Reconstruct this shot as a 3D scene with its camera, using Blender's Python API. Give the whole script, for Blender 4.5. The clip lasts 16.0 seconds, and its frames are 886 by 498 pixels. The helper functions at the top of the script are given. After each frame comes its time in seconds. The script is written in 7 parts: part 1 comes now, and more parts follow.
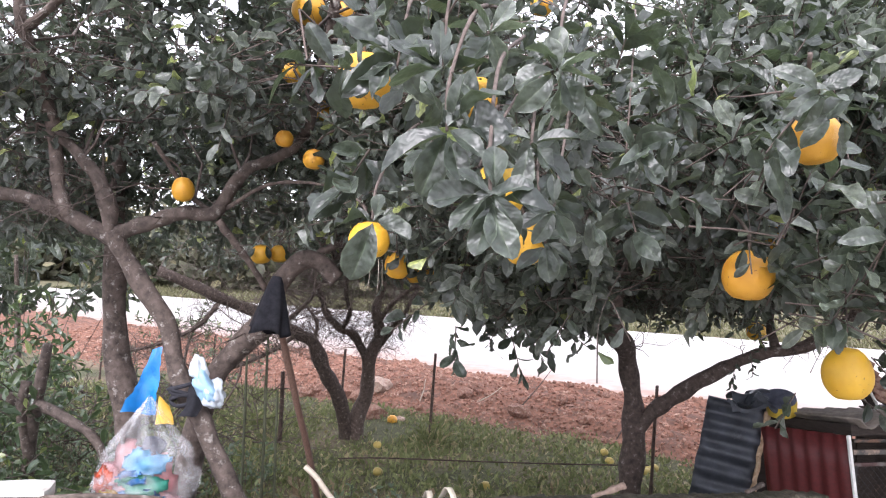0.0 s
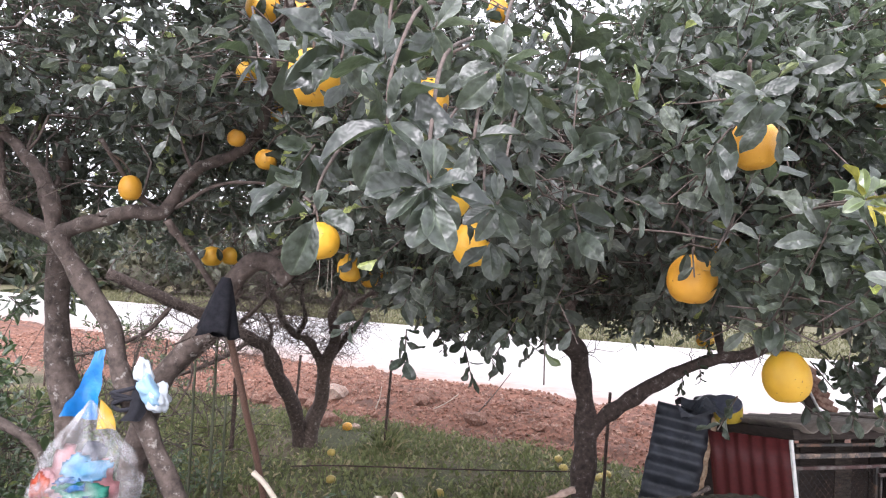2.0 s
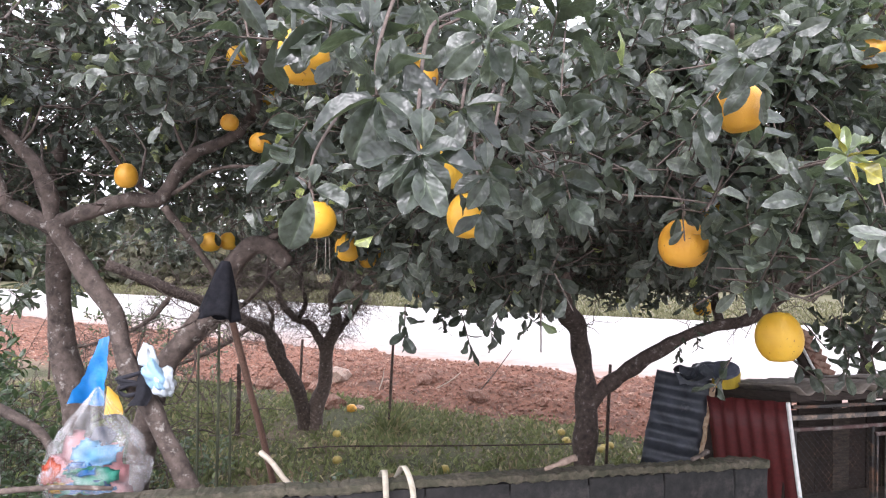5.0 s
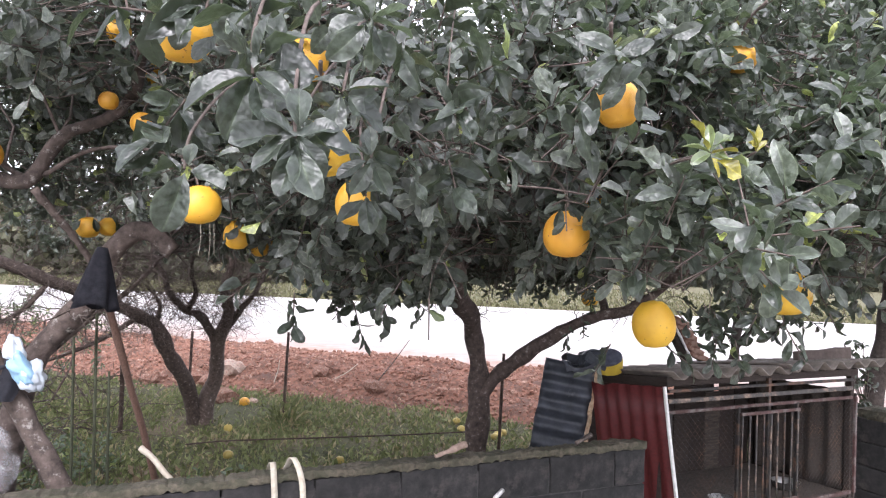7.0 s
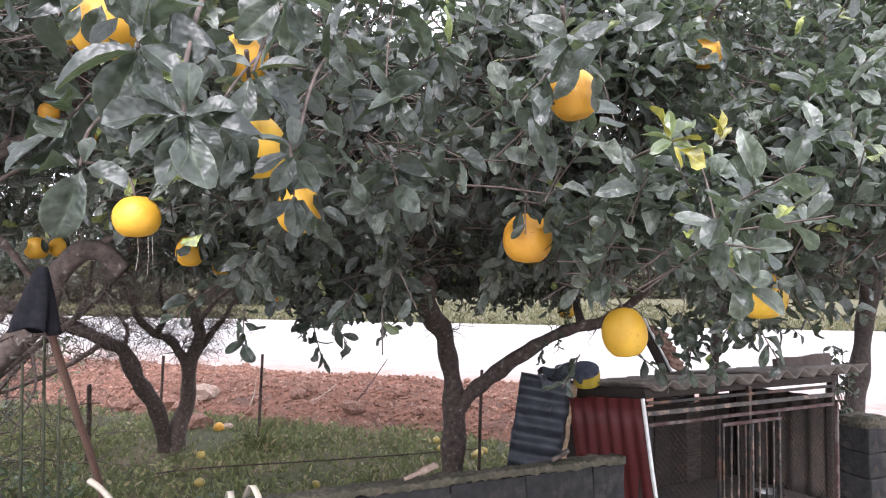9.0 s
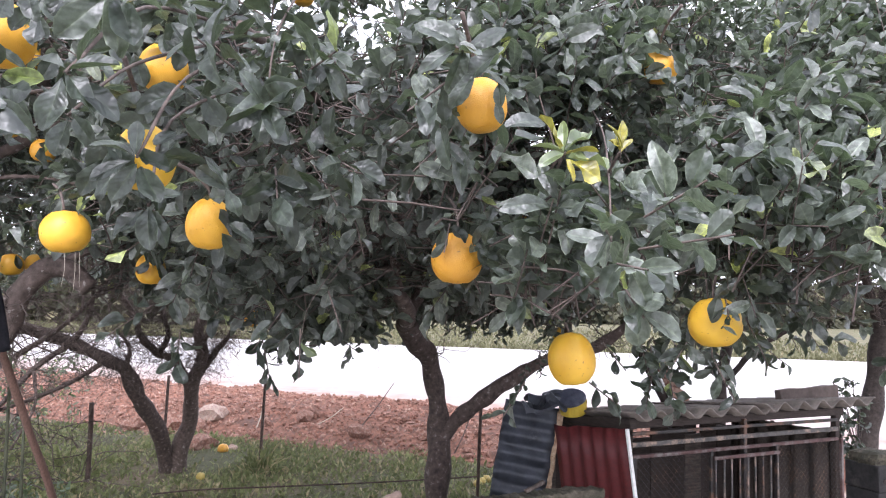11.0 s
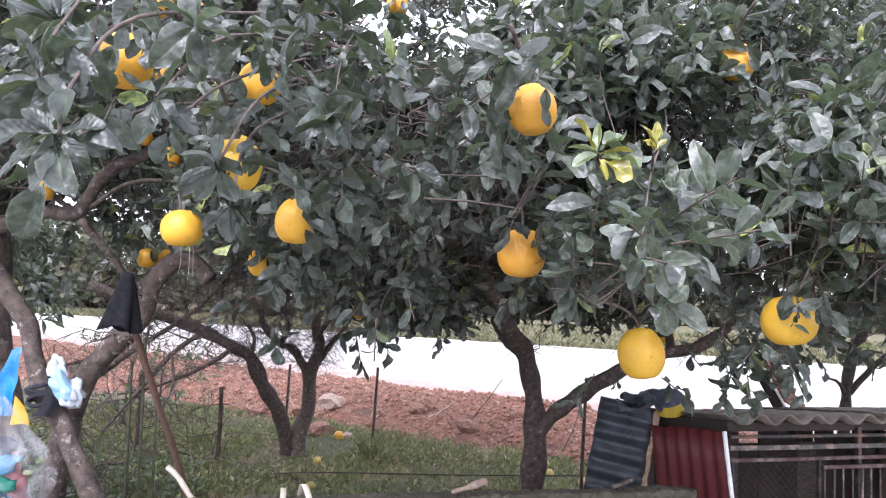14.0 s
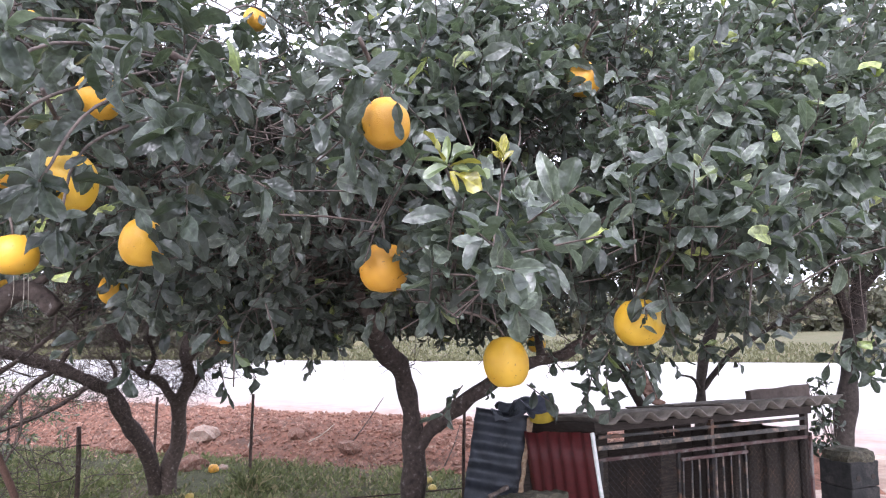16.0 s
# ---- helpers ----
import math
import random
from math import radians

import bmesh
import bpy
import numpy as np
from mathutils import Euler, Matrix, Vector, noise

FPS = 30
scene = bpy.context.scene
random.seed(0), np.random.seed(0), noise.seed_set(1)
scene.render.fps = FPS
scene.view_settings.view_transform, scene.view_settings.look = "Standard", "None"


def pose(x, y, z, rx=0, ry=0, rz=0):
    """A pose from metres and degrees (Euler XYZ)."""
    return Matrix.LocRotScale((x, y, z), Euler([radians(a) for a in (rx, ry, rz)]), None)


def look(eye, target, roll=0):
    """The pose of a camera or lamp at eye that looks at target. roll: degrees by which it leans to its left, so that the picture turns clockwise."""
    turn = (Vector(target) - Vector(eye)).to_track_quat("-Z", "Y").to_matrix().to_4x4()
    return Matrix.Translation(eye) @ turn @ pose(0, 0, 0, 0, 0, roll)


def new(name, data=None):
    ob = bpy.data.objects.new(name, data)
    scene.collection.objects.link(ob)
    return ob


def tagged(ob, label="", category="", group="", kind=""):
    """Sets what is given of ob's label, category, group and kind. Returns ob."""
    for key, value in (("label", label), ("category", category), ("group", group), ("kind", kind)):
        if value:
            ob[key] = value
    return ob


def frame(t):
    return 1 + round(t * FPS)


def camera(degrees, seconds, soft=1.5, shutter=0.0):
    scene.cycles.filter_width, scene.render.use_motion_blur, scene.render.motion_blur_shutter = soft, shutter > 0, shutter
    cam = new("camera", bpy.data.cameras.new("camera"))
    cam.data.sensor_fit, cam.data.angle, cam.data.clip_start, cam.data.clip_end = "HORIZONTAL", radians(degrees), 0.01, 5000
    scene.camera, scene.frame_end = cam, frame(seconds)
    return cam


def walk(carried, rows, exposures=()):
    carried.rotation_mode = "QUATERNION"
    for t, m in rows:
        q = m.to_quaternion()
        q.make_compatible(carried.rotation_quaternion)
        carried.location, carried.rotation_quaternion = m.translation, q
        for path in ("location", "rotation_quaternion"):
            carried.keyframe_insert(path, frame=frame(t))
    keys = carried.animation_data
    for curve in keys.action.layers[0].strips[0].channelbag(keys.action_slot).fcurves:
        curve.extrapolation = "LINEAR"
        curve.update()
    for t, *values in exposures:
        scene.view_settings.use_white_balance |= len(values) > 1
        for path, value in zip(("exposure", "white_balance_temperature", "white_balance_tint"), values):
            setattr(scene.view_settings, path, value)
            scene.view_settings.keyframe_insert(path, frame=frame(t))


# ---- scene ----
import itertools

cam = camera(64.7, 16.0, soft=1.15)
PATH = [
    (0, (0.147, 0.141, 1.715), (0.141, 2.139, 1.8), -0.8),
    (0.5, (0.154, 0.143, 1.709), (0.186, 2.141, 1.792), -0.3),
    (1, (0.163, 0.154, 1.704), (0.246, 2.151, 1.778), 0.9),
    (1.5, (0.175, 0.155, 1.702), (0.222, 2.151, 1.807), 0.4),
    (2, (0.177, 0.149, 1.695), (0.285, 2.143, 1.802), -0.2),
    (2.5, (0.183, 0.147, 1.69), (0.356, 2.138, 1.766), -0.0),
    (3, (0.186, 0.145, 1.69), (0.344, 2.138, 1.76), -0.4),
    (3.5, (0.185, 0.135, 1.686), (0.334, 2.128, 1.771), -1.8),
    (4, (0.182, 0.131, 1.681), (0.284, 2.127, 1.746), -2.5),
    (6.3, (0.185, 0.102, 1.664), (0.342, 2.095, 1.706), -1.5),
    (6.5, (0.187, 0.121, 1.669), (0.385, 2.111, 1.69), -2.0),
    (7, (0.215, 0.115, 1.66), (0.607, 2.075, 1.68), -1.7),
    (7.5, (0.24, 0.106, 1.659), (0.746, 2.04, 1.736), -2.4),
    (8, (0.245, 0.104, 1.659), (0.74, 2.04, 1.745), -2.3),
    (8.5, (0.264, 0.134, 1.656), (0.791, 2.059, 1.775), -3.0),
    (9, (0.313, 0.226, 1.63), (0.759, 2.174, 1.699), -3.1),
    (9.2, (0.349, 0.233, 1.632), (0.812, 2.178, 1.698), -3.7),
    (11.3, (0.603, 0.264, 1.603), (0.962, 2.226, 1.747), -2.5),
    (11.5, (0.61, 0.27, 1.599), (0.917, 2.244, 1.705), -3.9),
    (12, (0.681, 0.232, 1.597), (0.904, 2.218, 1.672), -3.4),
    (12.5, (0.724, 0.178, 1.6), (1.073, 2.147, 1.641), -1.8),
    (13, (0.721, 0.135, 1.596), (0.898, 2.124, 1.711), -1.3),
    (13.5, (0.713, 0.123, 1.586), (0.765, 2.12, 1.672), -1.8),
    (14, (0.713, 0.118, 1.587), (0.752, 2.112, 1.734), -1.3),
    (14.5, (0.734, 0.107, 1.588), (0.918, 2.084, 1.822), -1.8),
    (15, (0.749, 0.119, 1.582), (1.048, 2.086, 1.78), -3.1),
    (15.5, (0.755, 0.126, 1.582), (1.122, 2.082, 1.783), -3.6),
    (16, (0.761, 0.129, 1.578), (1.144, 2.084, 1.76), -4.1),
]
# the path is levelled to the orchard's ground, which lies at z = 0
LEVEL = Matrix.Translation((0.15, 0, 2.13)) @ Matrix.Rotation(radians(-3.3), 4, "Y") @ Matrix.Translation((-0.15, 0, -1.7))
walk(cam, [(t, LEVEL @ look(eye, target, roll)) for t, eye, target, roll in PATH],
     exposures=[(0.0, 1.16, 6150, 19), (9.0, 1.16, 6100, 19), (12.0, 1.24, 5900, 21), (14.5, 1.18, 5850, 21), (16.0, 1.12, 5850, 21)])

# ---- world and sun: an overcast day ----
SUN_UP, SUN_TURN = radians(40), radians(200)
world = bpy.data.worlds.new("overcast")
scene.world = world
world.use_nodes = True
wn, wl = world.node_tree.nodes, world.node_tree.links
sky = wn.new("ShaderNodeTexSky")
sky.sky_type, sky.sun_disc = "NISHITA", False
sky.sun_elevation, sky.sun_rotation, sky.dust_density, sky.air_density = SUN_UP, SUN_TURN, 4.0, 1.0
cloud = wn.new("ShaderNodeHueSaturation")
cloud.inputs["Saturation"].default_value = 0.12
wl.new(sky.outputs[0], cloud.inputs["Color"])
veil = wn.new("ShaderNodeMix")
veil.data_type = "RGBA"
veil.inputs[0].default_value = 0.6
veil.inputs[7].default_value = (10.5, 10.8, 11.2, 1)
wl.new(cloud.outputs[0], veil.inputs[6])
wl.new(veil.outputs[2], wn["Background"].inputs["Color"])
wn["Background"].inputs["Strength"].default_value = 0.15
sun_data = bpy.data.lights.new("sun", "SUN")
sun_data.energy, sun_data.angle, sun_data.color = 1.7, radians(25), (1.0, 0.97, 0.93)
sun = new("sun", sun_data)
sun.matrix_world = pose(0, 0, 30, 90 - math.degrees(SUN_UP), 0, 180 - math.degrees(SUN_TURN))


# ---- materials ----
def nodes_of(name, rough=0.7, metal=0.0, spec=0.5):
    m = bpy.data.materials.new(name)
    m.use_nodes = True
    nt = m.node_tree
    b = nt.nodes["Principled BSDF"]
    b.inputs["Roughness"].default_value, b.inputs["Metallic"].default_value = rough, metal
    b.inputs["Specular IOR Level"].default_value = spec
    return m, nt, b


def noise_node(nt, scale, detail=4.0, rough=0.6, generated=False, stretch=None):
    tc = nt.nodes.new("ShaderNodeTexCoord")
    n = nt.nodes.new("ShaderNodeTexNoise")
    n.inputs["Scale"].default_value, n.inputs["Detail"].default_value, n.inputs["Roughness"].default_value = scale, detail, rough
    if stretch:
        mp = nt.nodes.new("ShaderNodeMapping")
        mp.inputs["Scale"].default_value = stretch
        nt.links.new(tc.outputs["Object"], mp.inputs[0])
        nt.links.new(mp.outputs[0], n.inputs["Vector"])
    else:
        nt.links.new(tc.outputs["Object"], n.inputs["Vector"])
    return n


def ramp(nt, source, stops):
    r = nt.nodes.new("ShaderNodeValToRGB")
    while len(r.color_ramp.elements) < len(stops):
        r.color_ramp.elements.new(0.5)
    for e, (at, c) in zip(r.color_ramp.elements, stops):
        e.position, e.color = at, (*c, 1) if len(c) == 3 else c
    nt.links.new(source, r.inputs[0])
    return r


def mixed(nt, a, b, fac, mode="MIX"):
    m = nt.nodes.new("ShaderNodeMix")
    m.data_type, m.blend_type = "RGBA", mode
    for sock, v in ((m.inputs[0], fac), (m.inputs[6], a), (m.inputs[7], b)):
        if isinstance(v, (int, float)):
            sock.default_value = v
        elif isinstance(v, tuple):
            sock.default_value = (*v, 1)
        else:
            nt.links.new(v, sock)
    return m.outputs[2]


def bump(nt, b, source, strength, dist):
    n = nt.nodes.new("ShaderNodeBump")
    n.inputs["Strength"].default_value, n.inputs["Distance"].default_value = strength, dist
    nt.links.new(source, n.inputs["Height"])
    nt.links.new(n.outputs[0], b.inputs["Normal"])


def surface(name, dark, light, scale, rough=0.8, metal=0.0, stain=None, stain_scale=2.0, stain_at=(0.5, 0.65), relief=0.3, dist=0.004, spec=0.4, stretch=None, per="object"):
    """Grain between two colours, stains of a third at a larger scale, fine relief and a slight change from piece to piece."""
    m, nt, b = nodes_of(name, rough, metal, spec)
    grain = noise_node(nt, scale, 6, 0.65, stretch=stretch)
    col = ramp(nt, grain.outputs[0], [(0.3, dark), (0.72, light)]).outputs[0]
    if stain:
        s = noise_node(nt, stain_scale, 5, 0.7)
        f = ramp(nt, s.outputs[0], [(stain_at[0], (0, 0, 0)), (stain_at[1], (1, 1, 1))]).outputs[0]
        col = mixed(nt, col, stain, f)
    if per == "object":
        rnd = nt.nodes.new("ShaderNodeObjectInfo").outputs["Random"]
    else:
        rnd = nt.nodes.new("ShaderNodeNewGeometry").outputs["Random Per Island"]
    tone = ramp(nt, rnd, [(0, (0.8, 0.8, 0.8)), (1, (1.15, 1.15, 1.15))]).outputs[0]
    col = mixed(nt, col, tone, 1.0, "MULTIPLY")
    nt.links.new(col, b.inputs["Base Color"])
    bump(nt, b, grain.outputs[0], relief, dist)
    return m


def leaf_material(name, top, pale, young, back, rough=0.34, young_from=0.93, gloss=0.85, dust=0.22, crinkle=0.35):
    """Leathery leaf: dark waxy green that varies leaf by leaf, paler at the midrib, with a painted bright rim, a few
    yellow-green, some light passing through.
    """
    m, nt, b = nodes_of(name, rough, 0.0, gloss)
    geo = nt.nodes.new("ShaderNodeNewGeometry")
    r = ramp(nt, geo.outputs["Random Per Island"], [(0.0, top), (0.45, tuple(0.65 * a + 0.35 * c for a, c in zip(top, pale))), (0.85, pale), (young_from, pale), (min(young_from + 0.02, 0.995), young)])
    mott = noise_node(nt, 60, 3, 0.6)
    dusty = ramp(nt, mott.outputs[0], [(0.35, (1 - dust,) * 3), (0.7, (1 + 1.6 * dust,) * 3)]).outputs[0]
    col = mixed(nt, r.outputs[0], dusty, 1.0, "MULTIPLY")
    across = nt.nodes.new("ShaderNodeAttribute")
    across.attribute_name = "across"
    # pale midrib; the bright margin is painted-in light on the curled edge
    rib_and_rim = ramp(nt, across.outputs["Fac"], [(0.0, (1.7, 1.7, 1.5)), (0.13, (1.0, 1.0, 1.0)), (0.86, (1.0, 1.0, 1.0)), (1.0, (2.1, 2.1, 1.9))]).outputs[0]
    col = mixed(nt, col, rib_and_rim, 1.0, "MULTIPLY")
    nt.links.new(col, b.inputs["Base Color"])
    rr = ramp(nt, mott.outputs[0], [(0.3, (rough - 0.08,) * 3), (0.7, (rough + 0.14,) * 3)])
    nt.links.new(rr.outputs[0], b.inputs["Roughness"])
    wavy = noise_node(nt, 32, 2, 0.5)
    down = nt.nodes.new("ShaderNodeAttribute")
    down.attribute_name = "down"
    slant = nt.nodes.new("ShaderNodeMath")
    slant.operation = "MULTIPLY_ADD"
    slant.inputs[1].default_value = -0.28
    nt.links.new(across.outputs["Fac"], slant.inputs[0])
    nt.links.new(down.outputs["Fac"], slant.inputs[2])
    ripple = nt.nodes.new("ShaderNodeMath")
    ripple.operation = "PINGPONG"
    ripple.inputs[1].default_value = 0.065
    nt.links.new(slant.outputs[0], ripple.inputs[0])
    veined = nt.nodes.new("ShaderNodeMath")
    veined.operation = "MULTIPLY_ADD"
    veined.inputs[1].default_value = 0.4
    nt.links.new(ripple.outputs[0], veined.inputs[0])
    nt.links.new(wavy.outputs[0], veined.inputs[2])
    bump(nt, b, veined.outputs[0], crinkle, 0.012)
    b.inputs["Coat Weight"].default_value, b.inputs["Coat Roughness"].default_value = 0.2 * gloss, 0.25
    tr = nt.nodes.new("ShaderNodeBsdfTranslucent")
    nt.links.new(mixed(nt, col, back, 0.6), tr.inputs[0])
    mix = nt.nodes.new("ShaderNodeMixShader")
    mix.inputs[0].default_value = 0.3
    nt.links.new(b.outputs[0], mix.inputs[1])
    nt.links.new(tr.outputs[0], mix.inputs[2])
    nt.links.new(mix.outputs[0], nt.nodes["Material Output"].inputs[0])
    return m


LEAF = leaf_material("pomelo leaf", (0.031, 0.037, 0.031), (0.122, 0.138, 0.115), (0.27, 0.31, 0.10), (0.14, 0.19, 0.1), rough=0.36, young_from=0.965, gloss=0.7, dust=0.4, crinkle=0.8)
# a dusty, darker LEAF: shade on the undersides is put into its colour
LEAF_NEAR = leaf_material("dusty shade-toned pomelo leaf", (0.014, 0.02, 0.016), (0.06, 0.074, 0.058), (0.2, 0.25, 0.08), (0.1, 0.14, 0.05), rough=0.36, young_from=0.97, gloss=0.7, dust=0.5, crinkle=0.8)
STRAW = leaf_material("dry straw", (0.09, 0.07, 0.045), (0.26, 0.2, 0.13), (0.2, 0.2, 0.1), (0.2, 0.15, 0.08), rough=0.7, gloss=0.2)
LEAF_FRESH = leaf_material("fresh pomelo leaf", (0.024, 0.032, 0.026), (0.115, 0.134, 0.108), (0.3, 0.34, 0.09), (0.17, 0.24, 0.1), rough=0.36, young_from=0.97, gloss=0.75, dust=0.5, crinkle=0.8)
LEAF_PALE = leaf_material("pale young leaf", (0.08, 0.11, 0.05), (0.15, 0.19, 0.08), (0.2, 0.25, 0.1), (0.2, 0.25, 0.08))
LEAF_YELLOW = leaf_material("yellowing leaf", (0.15, 0.16, 0.03), (0.3, 0.26, 0.03), (0.34, 0.28, 0.03), (0.3, 0.27, 0.05), dust=0.3, crinkle=0.6)
LEAF_FAR = leaf_material("distant foliage", (0.05, 0.053, 0.036), (0.1, 0.1, 0.065), (0.2, 0.18, 0.11), (0.16, 0.16, 0.09), rough=0.6, gloss=0.3)
LEAF_MEADOW = leaf_material("meadow grass", (0.085, 0.085, 0.045), (0.135, 0.13, 0.072), (0.19, 0.16, 0.1), (0.15, 0.15, 0.08), rough=0.7, gloss=0.2)
LEAF_SHRUB = leaf_material("shrub leaf", (0.03, 0.052, 0.028), (0.085, 0.12, 0.06), (0.24, 0.28, 0.1), (0.16, 0.24, 0.08))
GRASS_BLADE = leaf_material("grass blade", (0.07, 0.084, 0.034), (0.2, 0.215, 0.095), (0.28, 0.235, 0.14), (0.18, 0.21, 0.08), rough=0.6, young_from=0.78, gloss=0.3)
BARK = surface("pomelo bark", (0.035, 0.026, 0.022), (0.165, 0.127, 0.109), 20, 0.9, stain=(0.3, 0.275, 0.25), stain_scale=24, stain_at=(0.58, 0.67), relief=0.9, dist=0.012)
DIRT = surface("trodden sandy soil", (0.2, 0.12, 0.085), (0.42, 0.3, 0.235), 5, 0.95, stain=(0.5, 0.4, 0.33), stain_scale=0.9, stain_at=(0.45, 0.62), relief=0.5, dist=0.02)
BARK_DARK = surface("dark bark", (0.038, 0.028, 0.024), (0.145, 0.108, 0.092), 30, 0.9, stain=(0.27, 0.245, 0.225), stain_scale=30, stain_at=(0.6, 0.67), relief=0.7, dist=0.008)
BARK_BLACK = surface("blackish bark", (0.018, 0.014, 0.012), (0.07, 0.054, 0.046), 30, 0.9, stain=(0.12, 0.108, 0.1), stain_scale=26, stain_at=(0.64, 0.7), relief=0.7, dist=0.008)
TWIG = surface("twig bark", (0.05, 0.039, 0.034), (0.17, 0.132, 0.114), 40, 0.9, relief=0.3, per="island")


def rind_material(name, deep, bright):
    m, nt, b = nodes_of(name, 0.42, 0.0, 0.5)
    blot = noise_node(nt, 7, 4, 0.6)
    col = ramp(nt, blot.outputs[0], [(0.3, deep), (0.65, bright)]).outputs[0]
    speck = noise_node(nt, 75, 2, 0.5)
    f = ramp(nt, speck.outputs[0], [(0.69, (0, 0, 0)), (0.74, (1, 1, 1))]).outputs[0]
    col = mixed(nt, col, (0.30, 0.15, 0.03), f)
    rnd = nt.nodes.new("ShaderNodeObjectInfo").outputs["Random"]
    col = mixed(nt, col, ramp(nt, rnd, [(0, (0.88, 0.8, 0.9)), (1, (1.08, 1.12, 1.1))]).outputs[0], 1.0, "MULTIPLY")
    nt.links.new(col, b.inputs["Base Color"])
    pores = noise_node(nt, 420, 1, 0.5)
    bump(nt, b, pores.outputs[0], 0.45, 0.002)
    b.inputs["Subsurface Weight"].default_value = 0.08
    b.inputs["Subsurface Radius"].default_value = (0.02, 0.01, 0.003)
    return m


RIND = rind_material("pomelo rind", (0.55, 0.275, 0.02), (0.71, 0.385, 0.034))
RIND_GOLD = rind_material("golden pomelo rind", (0.6, 0.345, 0.022), (0.76, 0.47, 0.04))
RIND_GREEN = surface("green rind", (0.20, 0.28, 0.05), (0.36, 0.42, 0.1), 30, 0.45)
RIND_PALE = surface("fallen rind", (0.27, 0.2, 0.04), (0.42, 0.33, 0.1), 18, 0.55, stain=(0.3, 0.22, 0.1), stain_at=(0.62, 0.7), stain_scale=20)
CONCRETE_ROAD = surface("pale road concrete", (0.4, 0.382, 0.365), (0.5, 0.482, 0.463), 3, 0.9, stain=(0.49, 0.43, 0.395), stain_scale=0.25, relief=0.1)
def dust_road_edge():
    """Reddish dust washed from the bank over the road's near edge."""
    nt = CONCRETE_ROAD.node_tree
    b = nt.nodes["Principled BSDF"]
    was = b.inputs["Base Color"].links[0].from_socket
    tc = nt.nodes.new("ShaderNodeTexCoord")
    sep = nt.nodes.new("ShaderNodeSeparateXYZ")
    nt.links.new(tc.outputs["Object"], sep.inputs[0])
    slope = nt.nodes.new("ShaderNodeMath")
    slope.operation = "MULTIPLY_ADD"
    slope.inputs[1].default_value = 0.74
    nt.links.new(sep.outputs[0], slope.inputs[0])
    nt.links.new(sep.outputs[1], slope.inputs[2])
    mr = nt.nodes.new("ShaderNodeMapRange")
    mr.inputs[1].default_value, mr.inputs[2].default_value, mr.inputs[3].default_value, mr.inputs[4].default_value = 17.2, 22.0, 1.0, 0.0
    nt.links.new(slope.outputs[0], mr.inputs[0])
    blot = ramp(nt, noise_node(nt, 1.3, 5, 0.7).outputs[0], [(0.35, (0.4, 0.4, 0.4)), (0.65, (1, 1, 1))]).outputs[0]
    f = mixed(nt, mr.outputs[0], blot, 1.0, "MULTIPLY")
    nt.links.new(mixed(nt, was, (0.27, 0.165, 0.13), f), b.inputs["Base Color"])


dust_road_edge()
CLAY = surface("red clay", (0.062, 0.028, 0.019), (0.285, 0.137, 0.091), 11, 0.95, stain=(0.085, 0.048, 0.036), stain_scale=2.6, stain_at=(0.5, 0.66), relief=0.9, dist=0.03)
CLAY_STONE = surface("clay lump", (0.07, 0.032, 0.022), (0.31, 0.158, 0.112), 14, 0.95, stain=(0.34, 0.23, 0.18), stain_scale=6, relief=0.6, dist=0.01)
ROCK = surface("pale rock", (0.25, 0.175, 0.135), (0.46, 0.37, 0.31), 12, 0.9, stain=(0.3, 0.16, 0.11), stain_scale=5, relief=0.6, dist=0.01)
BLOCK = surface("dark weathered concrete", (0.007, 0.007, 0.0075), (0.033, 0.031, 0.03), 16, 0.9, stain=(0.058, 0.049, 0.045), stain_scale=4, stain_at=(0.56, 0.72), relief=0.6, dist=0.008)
STICK_BROWN = surface("dry peeled wood", (0.17, 0.12, 0.095), (0.36, 0.27, 0.22), 26, 0.85, relief=0.5)
MORTAR = surface("dirty mortar", (0.02, 0.02, 0.02), (0.06, 0.058, 0.055), 30, 0.95, relief=0.5)
MOSS = surface("mossy cement cap", (0.026, 0.023, 0.016), (0.13, 0.113, 0.083), 35, 0.95, stain=(0.04, 0.04, 0.025), stain_scale=7, stain_at=(0.42, 0.6), relief=0.9, dist=0.012)
OFFCUT = surface("brown-grey cement", (0.085, 0.065, 0.056), (0.17, 0.132, 0.114), 14, 0.9, relief=0.4)
FIBRE = surface("weathered fibre cement", (0.125, 0.104, 0.088), (0.28, 0.242, 0.21), 14, 0.9, stain=(0.10, 0.09, 0.08), stain_scale=5, stain_at=(0.5, 0.68), relief=0.4)
RED_SHEET = surface("red painted sheet", (0.06, 0.009, 0.009), (0.112, 0.017, 0.017), 7, 0.5, stain=(0.09, 0.016, 0.015), stain_scale=3, stain_at=(0.5, 0.75), relief=0.05, stretch=(6, 6, 0.6))
BLACK_SHEET = surface("black bitumen sheet", (0.02, 0.023, 0.03), (0.075, 0.082, 0.098), 11, 0.42, stain=(0.16, 0.16, 0.17), stain_scale=9, stain_at=(0.62, 0.8), relief=0.2)
RUSTY_EDGE = surface("flaking tan edge", (0.22, 0.13, 0.07), (0.55, 0.42, 0.30), 40, 0.95, relief=0.6)
WHITE_PAINT = surface("chalky white edge", (0.55, 0.54, 0.52), (0.78, 0.77, 0.75), 30, 0.7)
# near-black timber: the shade within the shed is put into its colour
DARK_WOOD = surface("shade-dark timber", (0.016, 0.0115, 0.0095), (0.052, 0.038, 0.031), 16, 0.9, stretch=(1, 1, 6))
